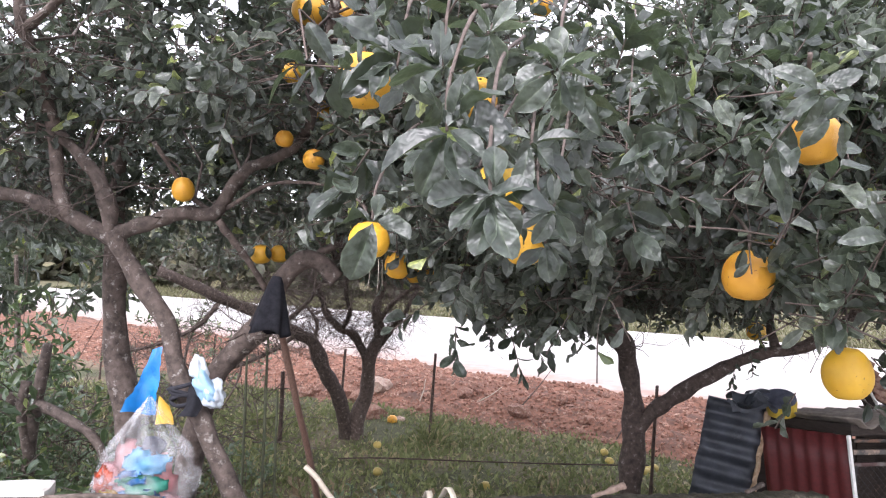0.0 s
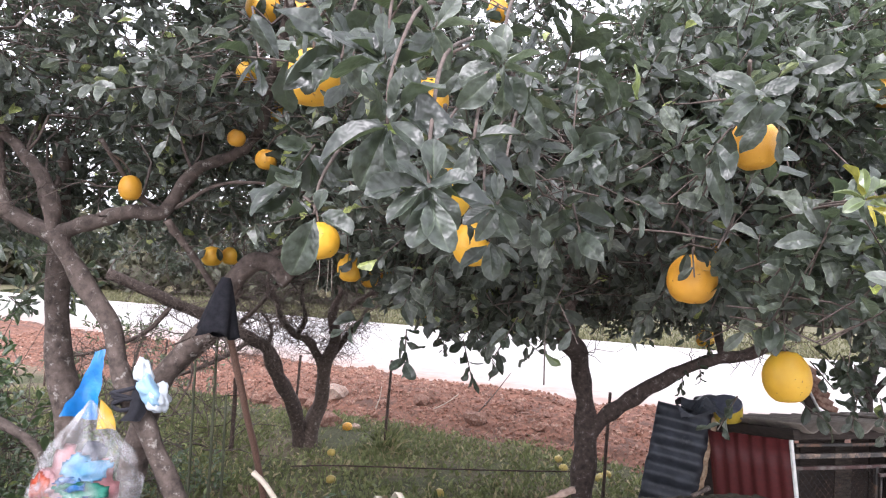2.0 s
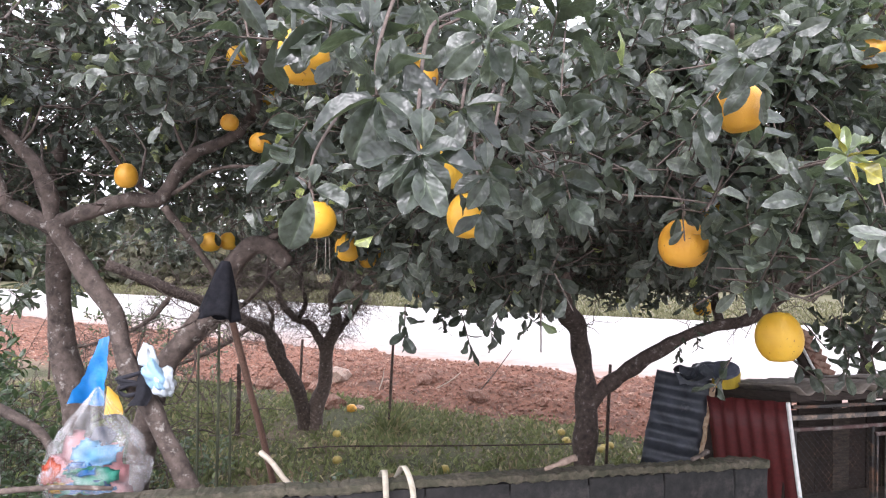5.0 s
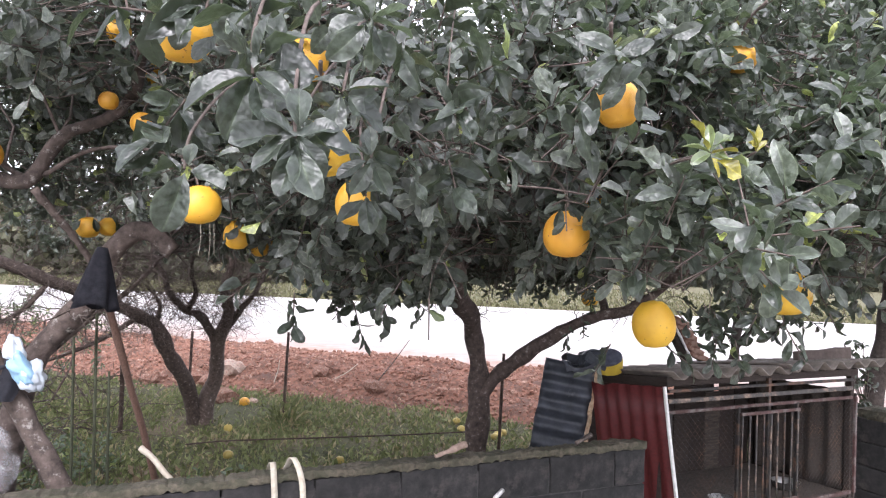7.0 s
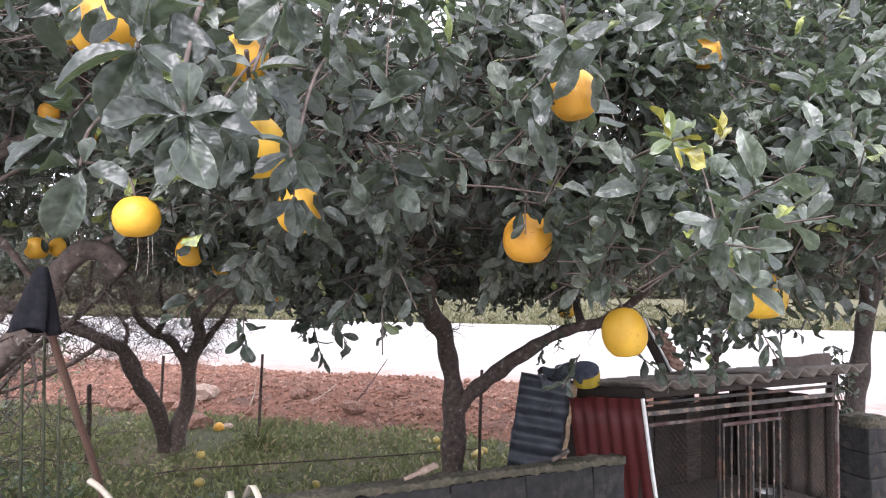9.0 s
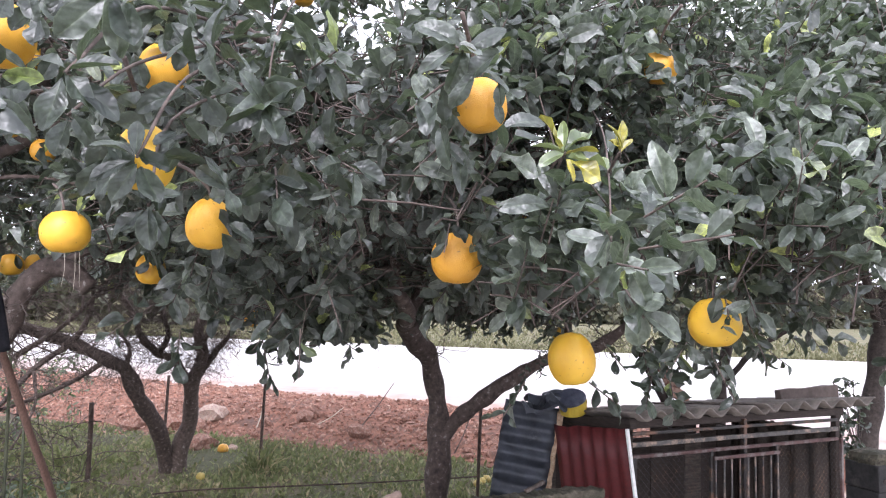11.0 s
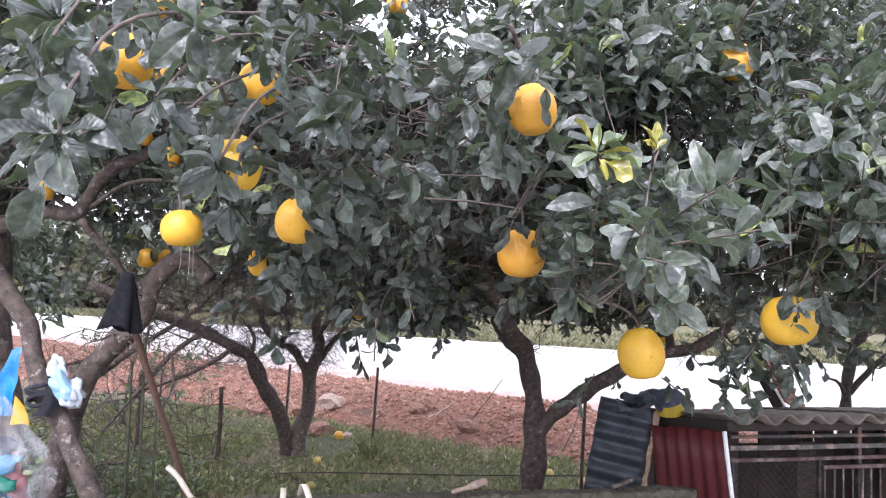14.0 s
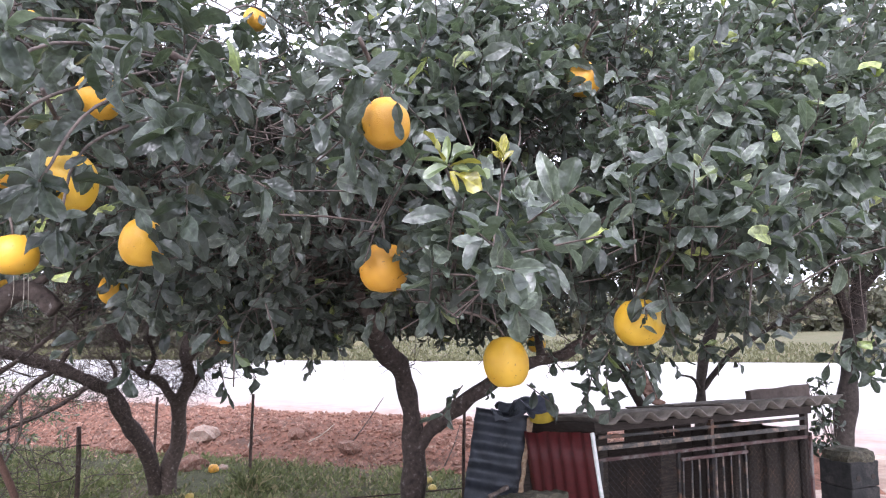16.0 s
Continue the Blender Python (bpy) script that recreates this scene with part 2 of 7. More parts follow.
GREY_STEEL = surface("dull galvanised steel", (0.028, 0.026, 0.025), (0.075, 0.07, 0.066), 18, 0.55, 0.5, stain=(0.16, 0.09, 0.06), stain_scale=9)
PALE_STEEL = surface("whitish bars", (0.035, 0.033, 0.031), (0.09, 0.083, 0.077), 18, 0.65, 0.2, stain=(0.25, 0.18, 0.14), stain_scale=12)
RUST_RED = surface("rusty red oxide steel", (0.05, 0.024, 0.022), (0.12, 0.065, 0.06), 22, 0.7, 0.1, stain=(0.17, 0.15, 0.14), stain_scale=8)
WIRE = surface("rusty wire", (0.10, 0.075, 0.06), (0.24, 0.2, 0.17), 30, 0.7, 0.3)
STAKE = surface("rusty stake", (0.03, 0.022, 0.02), (0.10, 0.065, 0.05), 30, 0.9)
POLE_WOOD = surface("reddish pole wood", (0.065, 0.037, 0.027), (0.145, 0.085, 0.063), 20, 0.7, stretch=(8, 8, 1))
BAMBOO = surface("weathered green bamboo", (0.04, 0.047, 0.026), (0.11, 0.115, 0.068), 20, 0.7)
PALE_STICK = surface("peeled stick", (0.28, 0.24, 0.19), (0.46, 0.41, 0.34), 22, 0.8)
CLOTH = surface("black cloth", (0.010, 0.010, 0.014), (0.03, 0.03, 0.038), 40, 0.95, relief=0.4)
STRAP = surface("cream strap", (0.3, 0.27, 0.21), (0.45, 0.41, 0.34), 40, 0.8)
STYRO = surface("dirty white foam", (0.42, 0.4, 0.37), (0.66, 0.645, 0.62), 24, 0.8, stain=(0.4, 0.36, 0.3), stain_scale=12)


def plastic(name, col, rough=0.35, see=0.0, crease=0.5):
    m, nt, b = nodes_of(name, rough, 0.0, 0.5)
    n = noise_node(nt, 14, 4, 0.6)
    c = ramp(nt, n.outputs[0], [(0.3, tuple(0.75 * v for v in col)), (0.7, tuple(min(1.1 * v, 0.95) for v in col))]).outputs[0]
    nt.links.new(c, b.inputs["Base Color"])
    bump(nt, b, n.outputs[0], crease, 0.02)
    if see:
        tr = nt.nodes.new("ShaderNodeBsdfTransparent")
        mix = nt.nodes.new("ShaderNodeMixShader")
        f = ramp(nt, noise_node(nt, 9, 3).outputs[0], [(0.35, (see * 0.6,) * 3), (0.65, (min(see * 1.3, 1),) * 3)]).outputs[0]
        nt.links.new(f, mix.inputs[0])
        nt.links.new(b.outputs[0], mix.inputs[1])
        nt.links.new(tr.outputs[0], mix.inputs[2])
        nt.links.new(mix.outputs[0], nt.nodes["Material Output"].inputs[0])
    return m


BAG_FILM = plastic("thin white plastic film", (0.7, 0.7, 0.72), 0.35, 1.2, 0.12)
BAG_WHITE = plastic("white plastic", (0.5, 0.55, 0.6), 0.4)
BAG_BLUE = plastic("blue plastic", (0.008, 0.16, 0.44), 0.35)
BAG_PALEBLUE = plastic("pale blue plastic", (0.16, 0.42, 0.66), 0.4)
BAG_ICE = plastic("ice blue plastic", (0.27, 0.44, 0.6), 0.4)
BAG_RED = plastic("red orange plastic", (0.6, 0.1, 0.04), 0.4)
BAG_PINK = plastic("pink plastic", (0.55, 0.28, 0.29), 0.4)
BAG_GREEN = plastic("green plastic", (0.05, 0.33, 0.24), 0.4)
BAG_YELLOW = plastic("yellow plastic", (0.5, 0.3, 0.03), 0.4)
CAN_YELLOW = plastic("yellow can paint", (0.5, 0.36, 0.04), 0.45)
CAN_LID = surface("dark blue lid", (0.05, 0.055, 0.09), (0.16, 0.17, 0.22), 20, 0.5, 0.2)
BOWL = surface("dented metal bowl", (0.3, 0.3, 0.3), (0.5, 0.5, 0.48), 20, 0.35, 0.8)
# dirt on the boards, darkened further to carry the shed's inner shade
CAGE_DIRT_SHADE = surface("dirty shade-dark boards", (0.032, 0.025, 0.021), (0.1, 0.08, 0.066), 12, 0.9, stretch=(1, 6, 6))


def ground_material():
    """An unseen yard on the near side of the wall, made pale to bounce light up, grass and soil beyond it, drier meadow
    past the road.
    """
    m, nt, b = nodes_of("orchard ground", 0.95, 0.0, 0.2)
    fine = noise_node(nt, 14, 8, 0.75)
    wide = noise_node(nt, 0.55, 5, 0.6)
    green = ramp(nt, fine.outputs[0], [(0.3, (0.035, 0.035, 0.02)), (0.55, (0.075, 0.078, 0.04)), (0.75, (0.16, 0.145, 0.09))]).outputs[0]
    soil = ramp(nt, fine.outputs[0], [(0.3, (0.10, 0.065, 0.045)), (0.7, (0.26, 0.19, 0.14))]).outputs[0]
    f = ramp(nt, wide.outputs[0], [(0.45, (0, 0, 0)), (0.66, (0.85, 0.85, 0.85))]).outputs[0]
    near = mixed(nt, green, soil, f)
    far = mixed(nt, ramp(nt, fine.outputs[0], [(0.3, (0.085, 0.085, 0.045)), (0.7, (0.14, 0.135, 0.075))]).outputs[0], (0.17, 0.14, 0.095), f)
    tc = nt.nodes.new("ShaderNodeTexCoord")
    sep = nt.nodes.new("ShaderNodeSeparateXYZ")
    nt.links.new(tc.outputs["Object"], sep.inputs[0])
    mr = nt.nodes.new("ShaderNodeMapRange")
    mr.inputs[1].default_value, mr.inputs[2].default_value = 18, 26
    nt.links.new(sep.outputs[1], mr.inputs[0])
    # assumed pale ground out of view, added as fill for the crowns
    yard = ramp(nt, fine.outputs[0], [(0.3, (0.27, 0.25, 0.23)), (0.7, (0.36, 0.345, 0.32))]).outputs[0]
    edge = nt.nodes.new("ShaderNodeMapRange")
    edge.inputs[1].default_value, edge.inputs[2].default_value = 2.3, 2.7
    nt.links.new(sep.outputs[1], edge.inputs[0])
    nt.links.new(mixed(nt, yard, mixed(nt, near, far, mr.outputs[0]), edge.outputs[0]), b.inputs["Base Color"])
    bump(nt, b, fine.outputs[0], 0.8, 0.04)
    return m


GROUND = ground_material()


# ---- building helpers ----
def mesh_from(name, verts, faces, smooth=False):
    me = bpy.data.meshes.new(name)
    me.from_pydata([tuple(v) for v in verts], [], faces)
    if smooth:
        me.polygons.foreach_set("use_smooth", [True] * len(me.polygons))
    me.update()
    return me


def part(name, shape, material, parent=None, label="", kind="", m=None):
    """Links a bmesh or mesh as one object under a thing."""
    if isinstance(shape, bmesh.types.BMesh):
        me = bpy.data.meshes.new(name)
        shape.to_mesh(me)
        shape.free()
    else:
        me = shape
    if material and not me.materials:
        me.materials.append(material)
    ob = new(name, me)
    ob.parent = parent
    if m is not None:
        ob.matrix_basis = m
    return tagged(ob, label, "", "", kind)


def thing(name, m, label, category, group="", kind=""):
    return tagged(empty_at(name, m), label, category, group, kind)


def empty_at(name, m):
    ob = new(name)
    ob.empty_display_size = 0.1
    ob.matrix_basis = m
    return ob


def box(size, at=(0, 0, 0), bevel=0.0, wobble=0.0, cuts=0, seed=0, turn=None):
    """A box with its centre at at, bevelled, with uneven faces."""
    bm = bmesh.new()
    bmesh.ops.create_cube(bm, size=1)
    bmesh.ops.scale(bm, vec=size, verts=bm.verts)
    if bevel:
        bmesh.ops.bevel(bm, geom=bm.edges[:], offset=bevel, segments=2, affect="EDGES", profile=0.6)
    if cuts:
        bmesh.ops.subdivide_edges(bm, edges=bm.edges[:], cuts=cuts, use_grid_fill=True)
    if wobble:
        for v in bm.verts:
            v.co += Vector(noise.noise_vector(v.co * 9 + Vector((seed * 7.1, 0, 0)))) * wobble
    if turn is not None:
        bmesh.ops.transform(bm, matrix=turn, verts=bm.verts)
    bmesh.ops.translate(bm, vec=at, verts=bm.verts)
    return bm


def spline(pts, per=6):
    """Points along a Catmull-Rom curve through pts."""
    p = [Vector(q) for q in pts]
    p = [2 * p[0] - p[1], *p, 2 * p[-1] - p[-2]]
    out = []
    for a, b, c, d in zip(p, p[1:], p[2:], p[3:]):
        for i in range(per):
            t = i / per
            out.append(0.5 * (2 * b + (c - a) * t + (2 * a - 5 * b + 4 * c - d) * t * t + (3 * b - a - 3 * c + d) * t ** 3))
    out.append(p[-2])
    return out


def tube_arrays(line, radii, sides, rough=0.0, seed=0.0):
    """Vertices and faces of a tube with closed ends along line."""
    verts, faces = [], []
    up = Vector((0.3, 0.2, 1)).normalized()
    for i, c in enumerate(line):
        d = (line[min(i + 1, len(line) - 1)] - line[max(i - 1, 0)]).normalized()
        s = d.cross(up)
        if s.length < 0.05:
            s = d.cross(Vector((1, 0, 0)))
        s.normalize()
        n = s.cross(d)
        for k in range(sides):
            a = 2 * math.pi * k / sides
            o = math.cos(a) * s + math.sin(a) * n
            r = radii[i]
            if rough:
                r *= 1 + rough * noise.noise((c + o * radii[i]) * (0.5 / max(radii[0], 0.02)) + Vector((seed, 0, 0)))
            verts.append(c + o * r)
    for i in range(len(line) - 1):
        for k in range(sides):
            a, b = i * sides + k, i * sides + (k + 1) % sides
            faces.append((a, b, b + sides, a + sides))
    faces.append(tuple(range(sides - 1, -1, -1)))
    faces.append(tuple(range((len(line) - 1) * sides, len(line) * sides)))
    return verts, faces


def tube(name, pts, r0, r1, sides=10, per=6, rough=0.0, seed=0.0, flare=0.0):
    line = spline(pts, per) if len(pts) > 2 else [Vector(pts[0]).lerp(Vector(pts[1]), i / 4) for i in range(5)]
    n = len(line) - 1
    radii = [r0 + (r1 - r0) * i / n + flare * max(0, 1 - i / (0.18 * n)) ** 2 for i in range(n + 1)]
    return mesh_from(name, *tube_arrays(line, radii, sides, rough, seed), smooth=sides > 4)


def rods(name, segments, r, sides=3):
    """Many thin straight rods in one mesh, as (a, b) pairs."""
    a = np.array([s[0] for s in segments], float)
    b = np.array([s[1] for s in segments], float)
    d = b - a
    d /= np.linalg.norm(d, axis=1, keepdims=True) + 1e-9
    ref = np.where(np.abs(d[:, 2:3]) > 0.9, [[1.0, 0, 0]], [[0, 0, 1.0]])
    s = np.cross(d, ref)
    s /= np.linalg.norm(s, axis=1, keepdims=True)
    n = np.cross(s, d)
    rr = np.broadcast_to(np.asarray(r, float), (len(a),))[:, None]
    rings = []
    for p, f in ((a, 1.0), (b, 0.8)):
        for k in range(sides):
            t = 2 * math.pi * k / sides
            rings.append(p + (math.cos(t) * s + math.sin(t) * n) * rr * f)
    v = np.stack(rings, 1)
    quads = np.array([(k, (k + 1) % sides, sides + (k + 1) % sides, sides + k) for k in range(sides)])
    f = quads[None] + (np.arange(len(a)) * 2 * sides)[:, None, None]
    return raw_mesh(name, v.reshape(-1, 3), f.reshape(-1, 4))


def raw_mesh(name, verts, faces, smooth=True):
    """A mesh from arrays whose faces all have the same number of corners."""
    me = bpy.data.meshes.new(name)
    k = faces.shape[1]
    me.vertices.add(len(verts))
    me.vertices.foreach_set("co", np.ascontiguousarray(verts, dtype=np.float32).ravel())
    me.loops.add(faces.size)
    me.loops.foreach_set("vertex_index", np.ascontiguousarray(faces, dtype=np.int32).ravel())
    me.polygons.add(len(faces))
    me.polygons.foreach_set("loop_start", np.arange(len(faces), dtype=np.int32) * k)
    me.polygons.foreach_set("use_smooth", np.full(len(faces), smooth))
    me.update(calc_edges=True)
    me.validate()
    return me


# one leaf: a folded, drooping blade along +y, rounded at the tip; near shoots have a finer one
def leaf_form(rows):
    faces = [(0, 2, 1), (0, 3, 2)]
    for k in range(len(rows) - 1):
        r = 1 + 3 * k
        faces += [(r, r + 1, r + 4), (r, r + 4, r + 3), (r + 1, r + 2, r + 5), (r + 1, r + 5, r + 4)]
    r = 3 * len(rows) - 2
    faces += [(r, r + 1, r + 3), (r + 1, r + 2, r + 3)]
    return rows, np.array(faces), np.array([0.0] + [1.0, 0.0, 1.0] * len(rows) + [0.6]), np.array([0.0] + [v for v, _ in rows for _ in range(3)] + [1.0])


LEAF_FORM = leaf_form(((0.18, 0.27), (0.52, 0.5), (0.86, 0.33)))
FINE_FORM = leaf_form(((0.06, 0.07), (0.22, 0.27), (0.44, 0.44), (0.64, 0.5), (0.82, 0.40), (0.95, 0.19)))
BLADE_FORM = leaf_form(((0.3, 0.42), (0.7, 0.38)))


def leaves(name, at, along, face, length, ratio, droop, fold, rng, fine=False, form=None):
    """All the leaves of a crown in one mesh. at, along, face: rows of vectors; length, ratio, droop, fold: a value a leaf."""
    rows, faces, across, down = form or (FINE_FORM if fine else LEAF_FORM)
    n = len(at)
    d = along / np.linalg.norm(along, axis=1, keepdims=True)
    s = np.cross(d, face)
    s /= np.linalg.norm(s, axis=1, keepdims=True) + 1e-9
    up = np.cross(s, d)
    cols = []

    def place(u, v, w):
        return at + (d * v[:, None] + s * u[:, None] + up * w[:, None]) * length[:, None]

    zero = np.zeros(n)
    cols.append(place(zero, zero, zero))
    bend, curl, phase = rng.normal(0, 0.07, n), rng.normal(0, 0.075, n), rng.uniform(0, 6.28, n)
    twist = rng.normal(0, 0.55, n)
    for v, half_ in rows:
        for side in (-1, 0, 1):
            wave = curl * np.sin(9 * v + phase + side) if side else zero
            u = side * half_ * ratio * (1 + (0 if fine else 0.05) * rng.normal(0, 1, n)) + bend * v * v
            w = -droop * v * v + abs(side) * half_ * ratio * fold * (1.2 - 0.7 * v) + wave + side * half_ * ratio * twist * v
            cols.append(place(u, np.full(n, v), w))
    cols.append(place(bend, np.full(n, 1.0), -droop * 1.05))
    v = np.stack(cols, 1)
    k = len(across)
    f = faces[None] + (np.arange(n) * k)[:, None, None]
    me = raw_mesh(name, v.reshape(-1, 3), f.reshape(-1, 3))
    me.attributes.new("across", "FLOAT", "POINT").data.foreach_set("value", np.tile(across, n).astype(np.float32))
    # the blade is creased along its midrib
    ends = np.empty(len(me.edges) * 2, dtype=np.int32)
    me.edges.foreach_get("vertices", ends)
    crease = (across[ends % k] == 0).reshape(-1, 2).all(1)
    me.attributes.new("sharp_edge", "BOOLEAN", "EDGE").data.foreach_set("value", crease)
    me.attributes.new("down", "FLOAT", "POINT").data.foreach_set("value", np.tile(down, n).astype(np.float32))
    return me


def unit(v):
    return v / (np.linalg.norm(v, axis=-1, keepdims=True) + 1e-9)


def sprays(centres, axes, rng, count=(6, 10), size=(0.07, 0.115), spread=(0.8, 1.35), ratio=0.5, sag=0.16, twig=0.17):
    """Leaf rosettes: at each centre a shoot along its axis with leaves set round it in a spiral."""
    at, along, face, seg = [], [], [], []
    for c, a in zip(centres, axes):
        k = rng.integers(count[0], count[1] + 1)
        ln = twig * rng.uniform(0.6, 1.3)
        ref = np.array([0.0, 0, 1]) if abs(a[2]) < 0.9 else np.array([1.0, 0, 0])
        s = unit(np.cross(a, ref))
        n = np.cross(s, a)
        phase = rng.uniform(0, 6.28)
        seg.append((c, c + a * ln))
        for i in range(k):
            f = (i + 0.3) / k
            t = phase + i * 2.4
            r = math.cos(t) * s + math.sin(t) * n
            th = rng.uniform(*spread) * (1.15 - 0.55 * f)
            dvec = a * math.cos(th) + r * math.sin(th)
            dvec = unit(dvec + np.array([0, 0, -sag * rng.uniform(0.3, 1.3)]))
            at.append(c + a * ln * f)
            along.append(dvec)
            face.append(unit(a * 0.7 + np.array([0, 0, 0.75]) + rng.normal(0, 0.5, 3)))
    n = len(at)
    return np.array(at), np.array(along), np.array(face), rng.uniform(*size, n), ratio * rng.uniform(0.85, 1.15, n), rng.uniform(-0.25, 0.65, n), np.where(rng.random(n) < 0.2, rng.uniform(-0.7, 0.0, n), rng.uniform(0.2, 1.15, n)), seg


def cloud_points(lobes, total, rng, gap=0.0, scale=0.9, shell=0.35, seed=0.0, keep=None):
    """Points within a union of ellipsoids (centre, radii, weight), thinned by a noise field so that the crown has gaps."""
    out, centre = [], []
    w = np.array([l[2] * l[1][0] * l[1][1] * l[1][2] for l in lobes])
    w = w / w.sum()
    for (c, r, _), share in zip(lobes, w):
        want, got, tries = int(total * share), 0, 0
        while got < want and tries < want * 20:
            tries += 1
            q = unit(rng.normal(0, 1, 3)) * rng.uniform(shell, 1) ** 0.6
            p = np.array(c) + q * np.array(r)
            if noise.noise(Vector(p) * scale + Vector((seed, 0, 0))) < gap:
                continue
            if keep is not None and not keep(p):
                continue
            out.append(p)
            centre.append(c)
            got += 1
    return np.array(out), np.array(centre)


def crown_parts(tree, lobes, total, hubs, limb_points, rng, material=None, gap=-0.25, seed=0.0, keep=None, lift=0.25, size=(0.07, 0.115), bare=0, bare_box=None, twig=0.17, ratio=0.5, count=(6, 10), scale=0.9, thick=1.0, shell=0.5, extra=None):
    pts, cen = cloud_points(lobes, total, rng, gap, scale=scale, seed=seed, keep=keep, shell=shell)
    out = unit(pts - cen)
    axes = unit(out * 0.7 + rng.normal(0, 0.5, pts.shape) + np.array([0, 0, lift]))
    at, along, face, ln, ra, dr, fo, seg = sprays(pts, axes, rng, size=size, twig=twig, ratio=ratio, count=count)
    part("crown", leaves("crown", at, along, face, ln, ra, dr, fo, rng), material or LEAF, tree, kind="stuff")
    if extra is not None:
        at, along, face, ln, ra, dr, fo, more = sprays(extra[0], extra[1], rng, size=(0.06, 0.098), twig=twig, ratio=0.44, count=count)
        part("crown", leaves("crown", at, along, face, ln, ra, dr, fo, rng, True), LEAF_FRESH, tree, kind="stuff")
        pts, axes, seg = np.concatenate([pts, extra[0]]), np.concatenate([axes, extra[1]]), seg + more
    hub_pts, _ = cloud_points(lobes, hubs, rng, gap, seed=seed, shell=0.1)
    limb = np.array(limb_points)
    high = limb[limb[:, 2] > 1.9]
    limb = high if len(high) else limb
    hub_pts = hub_pts[hub_pts[:, 2] > 2.05]
    segs, rad = list(seg), [0.0024] * len(seg)
    inner = len(pts) - (len(extra[0]) if extra is not None else 0)
    for i, (c, a) in enumerate(zip(pts, axes)):
        if i >= inner:
            segs.append((c - a * 0.1 + rng.normal(0, 0.02, 3), c))
            rad.append(0.003)
            if i % 3:
                continue
        # a short crooked twig that leads back towards the nearest limb
        q = limb[np.argmin(((limb - c) ** 2).sum(1) * rng.uniform(0.6, 1.4, len(limb)))]
        way = unit(unit(q - c) - 0.5 * a + rng.normal(0, 0.5, 3)) * np.array([1, 1, 0.35]) + np.array([0, 0, 0.12])
        tail = c - a * 0.1
        mid = tail + way * rng.uniform(0.08, 0.16)
        end = mid + unit(way + rng.normal(0, 0.45, 3) * [1, 1, 0.4]) * rng.uniform(0.05, 0.12)
        segs += [(end, mid), (mid, tail), (tail, c)]
        rad += [0.0034, 0.003, 0.0025]
    for h in hub_pts:
        q = limb[np.argmin(((limb - h) ** 2).sum(1) * rng.uniform(0.6, 1.4, len(limb)))]
        far = np.linalg.norm(h - q)
        if far > 0.9:
            continue
        chain = [q] + [q + (h - q) * f + rng.normal(0, 0.08 * far, 3) + np.array([0, 0, 0.35 * far * f * (1 - f)]) for f in (0.25, 0.5, 0.75)] + [h]
        for i in range(4):
            segs.append((chain[i], chain[i + 1]))
            rad.append((0.009 - 0.0018 * i) * thick)
    if bare:
        # fine leafless twiggery that starts on the limbs within the box
        lo, hi = np.array(bare_box[0]), np.array(bare_box[1])
        roots = np.array(limb_points)
        roots = roots[((roots > lo - 0.15) & (roots < hi + 0.15)).all(1)]
        roots = np.concatenate([roots, hub_pts[(hub_pts > lo).all(1) & (hub_pts < hi).all(1)]])
        for _ in range(bare if len(roots) else 0):
            a = roots[rng.integers(len(roots))] + rng.normal(0, 0.01, 3)
            dvec = unit(rng.normal(0, 1, 3) * np.array([1, 0.8, 0.5]) + np.array([0, 0, 0.1]))
            r = rng.uniform(0.0022, 0.0055)
            for _ in range(7):
                b = a + dvec * rng.uniform(0.04, 0.1)
                if b[2] < lo[2] or not open_to_yard(b):
                    break
                segs.append((a, b))
                rad.append(r)
                if rng.random() < 0.75:
                    side = unit(dvec + rng.normal(0, 0.8, 3))
                    c = b + side * rng.uniform(0.04, 0.1)
                    segs += [(b, c), (c, c + unit(side + rng.normal(0, 0.6, 3)) * rng.uniform(0.03, 0.08))]
                    rad += [r * 0.6, r * 0.4]
                dvec, a, r = unit(dvec + rng.normal(0, 0.5, 3)), b, r * 0.85
    clear = [i for i, (a, b) in enumerate(segs) if min(a[1], b[1]) > 3.3 or (off_fruit(a) and off_fruit(b) and off_fruit((np.asarray(a) + b) / 2))]
    part("twig_mass", rods("twig_mass", [segs[i] for i in clear], [rad[i] for i in clear]), TWIG, tree, kind="stuff")


def limb_tree(name, base, limbs, label, bark, category="tree", group="pomelo trees"):
    """A tree's trunk and limbs. limbs: (part name, points, first radius, last radius). Returns the tree and points along its limbs."""
    tree = thing(name, pose(*base), label, category, group)
    inv = Matrix.Translation(-Vector(base))
    along = []
    for i, (what, pts, r0, r1, *own) in enumerate(limbs):
        me = tube(what, pts, r0, r1, 14, 8, 0.4, i * 3.7 + base[0], flare=0.03 if i == 0 and what == "trunk" else 0.0)
        me.transform(inv)
        part(what, me, own[0] if own else bark, tree)
        along += [tuple(v) for v in spline(pts, 4)[2:]]
    return tree, along


def grow(tree, base, *args, **kw):
    """Crown and twigs of a tree, built in world places and put under it."""
    before = set(tree.children)
    crown_parts(tree, *args, **kw)
    for ob in tree.children:
        if ob not in before:
            ob.data.transform(Matrix.Translation(-Vector(base)))


# ---- the setting: ground, road, red earth bank, far meadow and woods ----
def ground_height(x, y):
    return 0.05 * noise.noise(Vector((x * 0.35, y * 0.35, 0))) + 0.02 * noise.noise(Vector((x * 1.7, y * 1.7, 3))) - 0.01


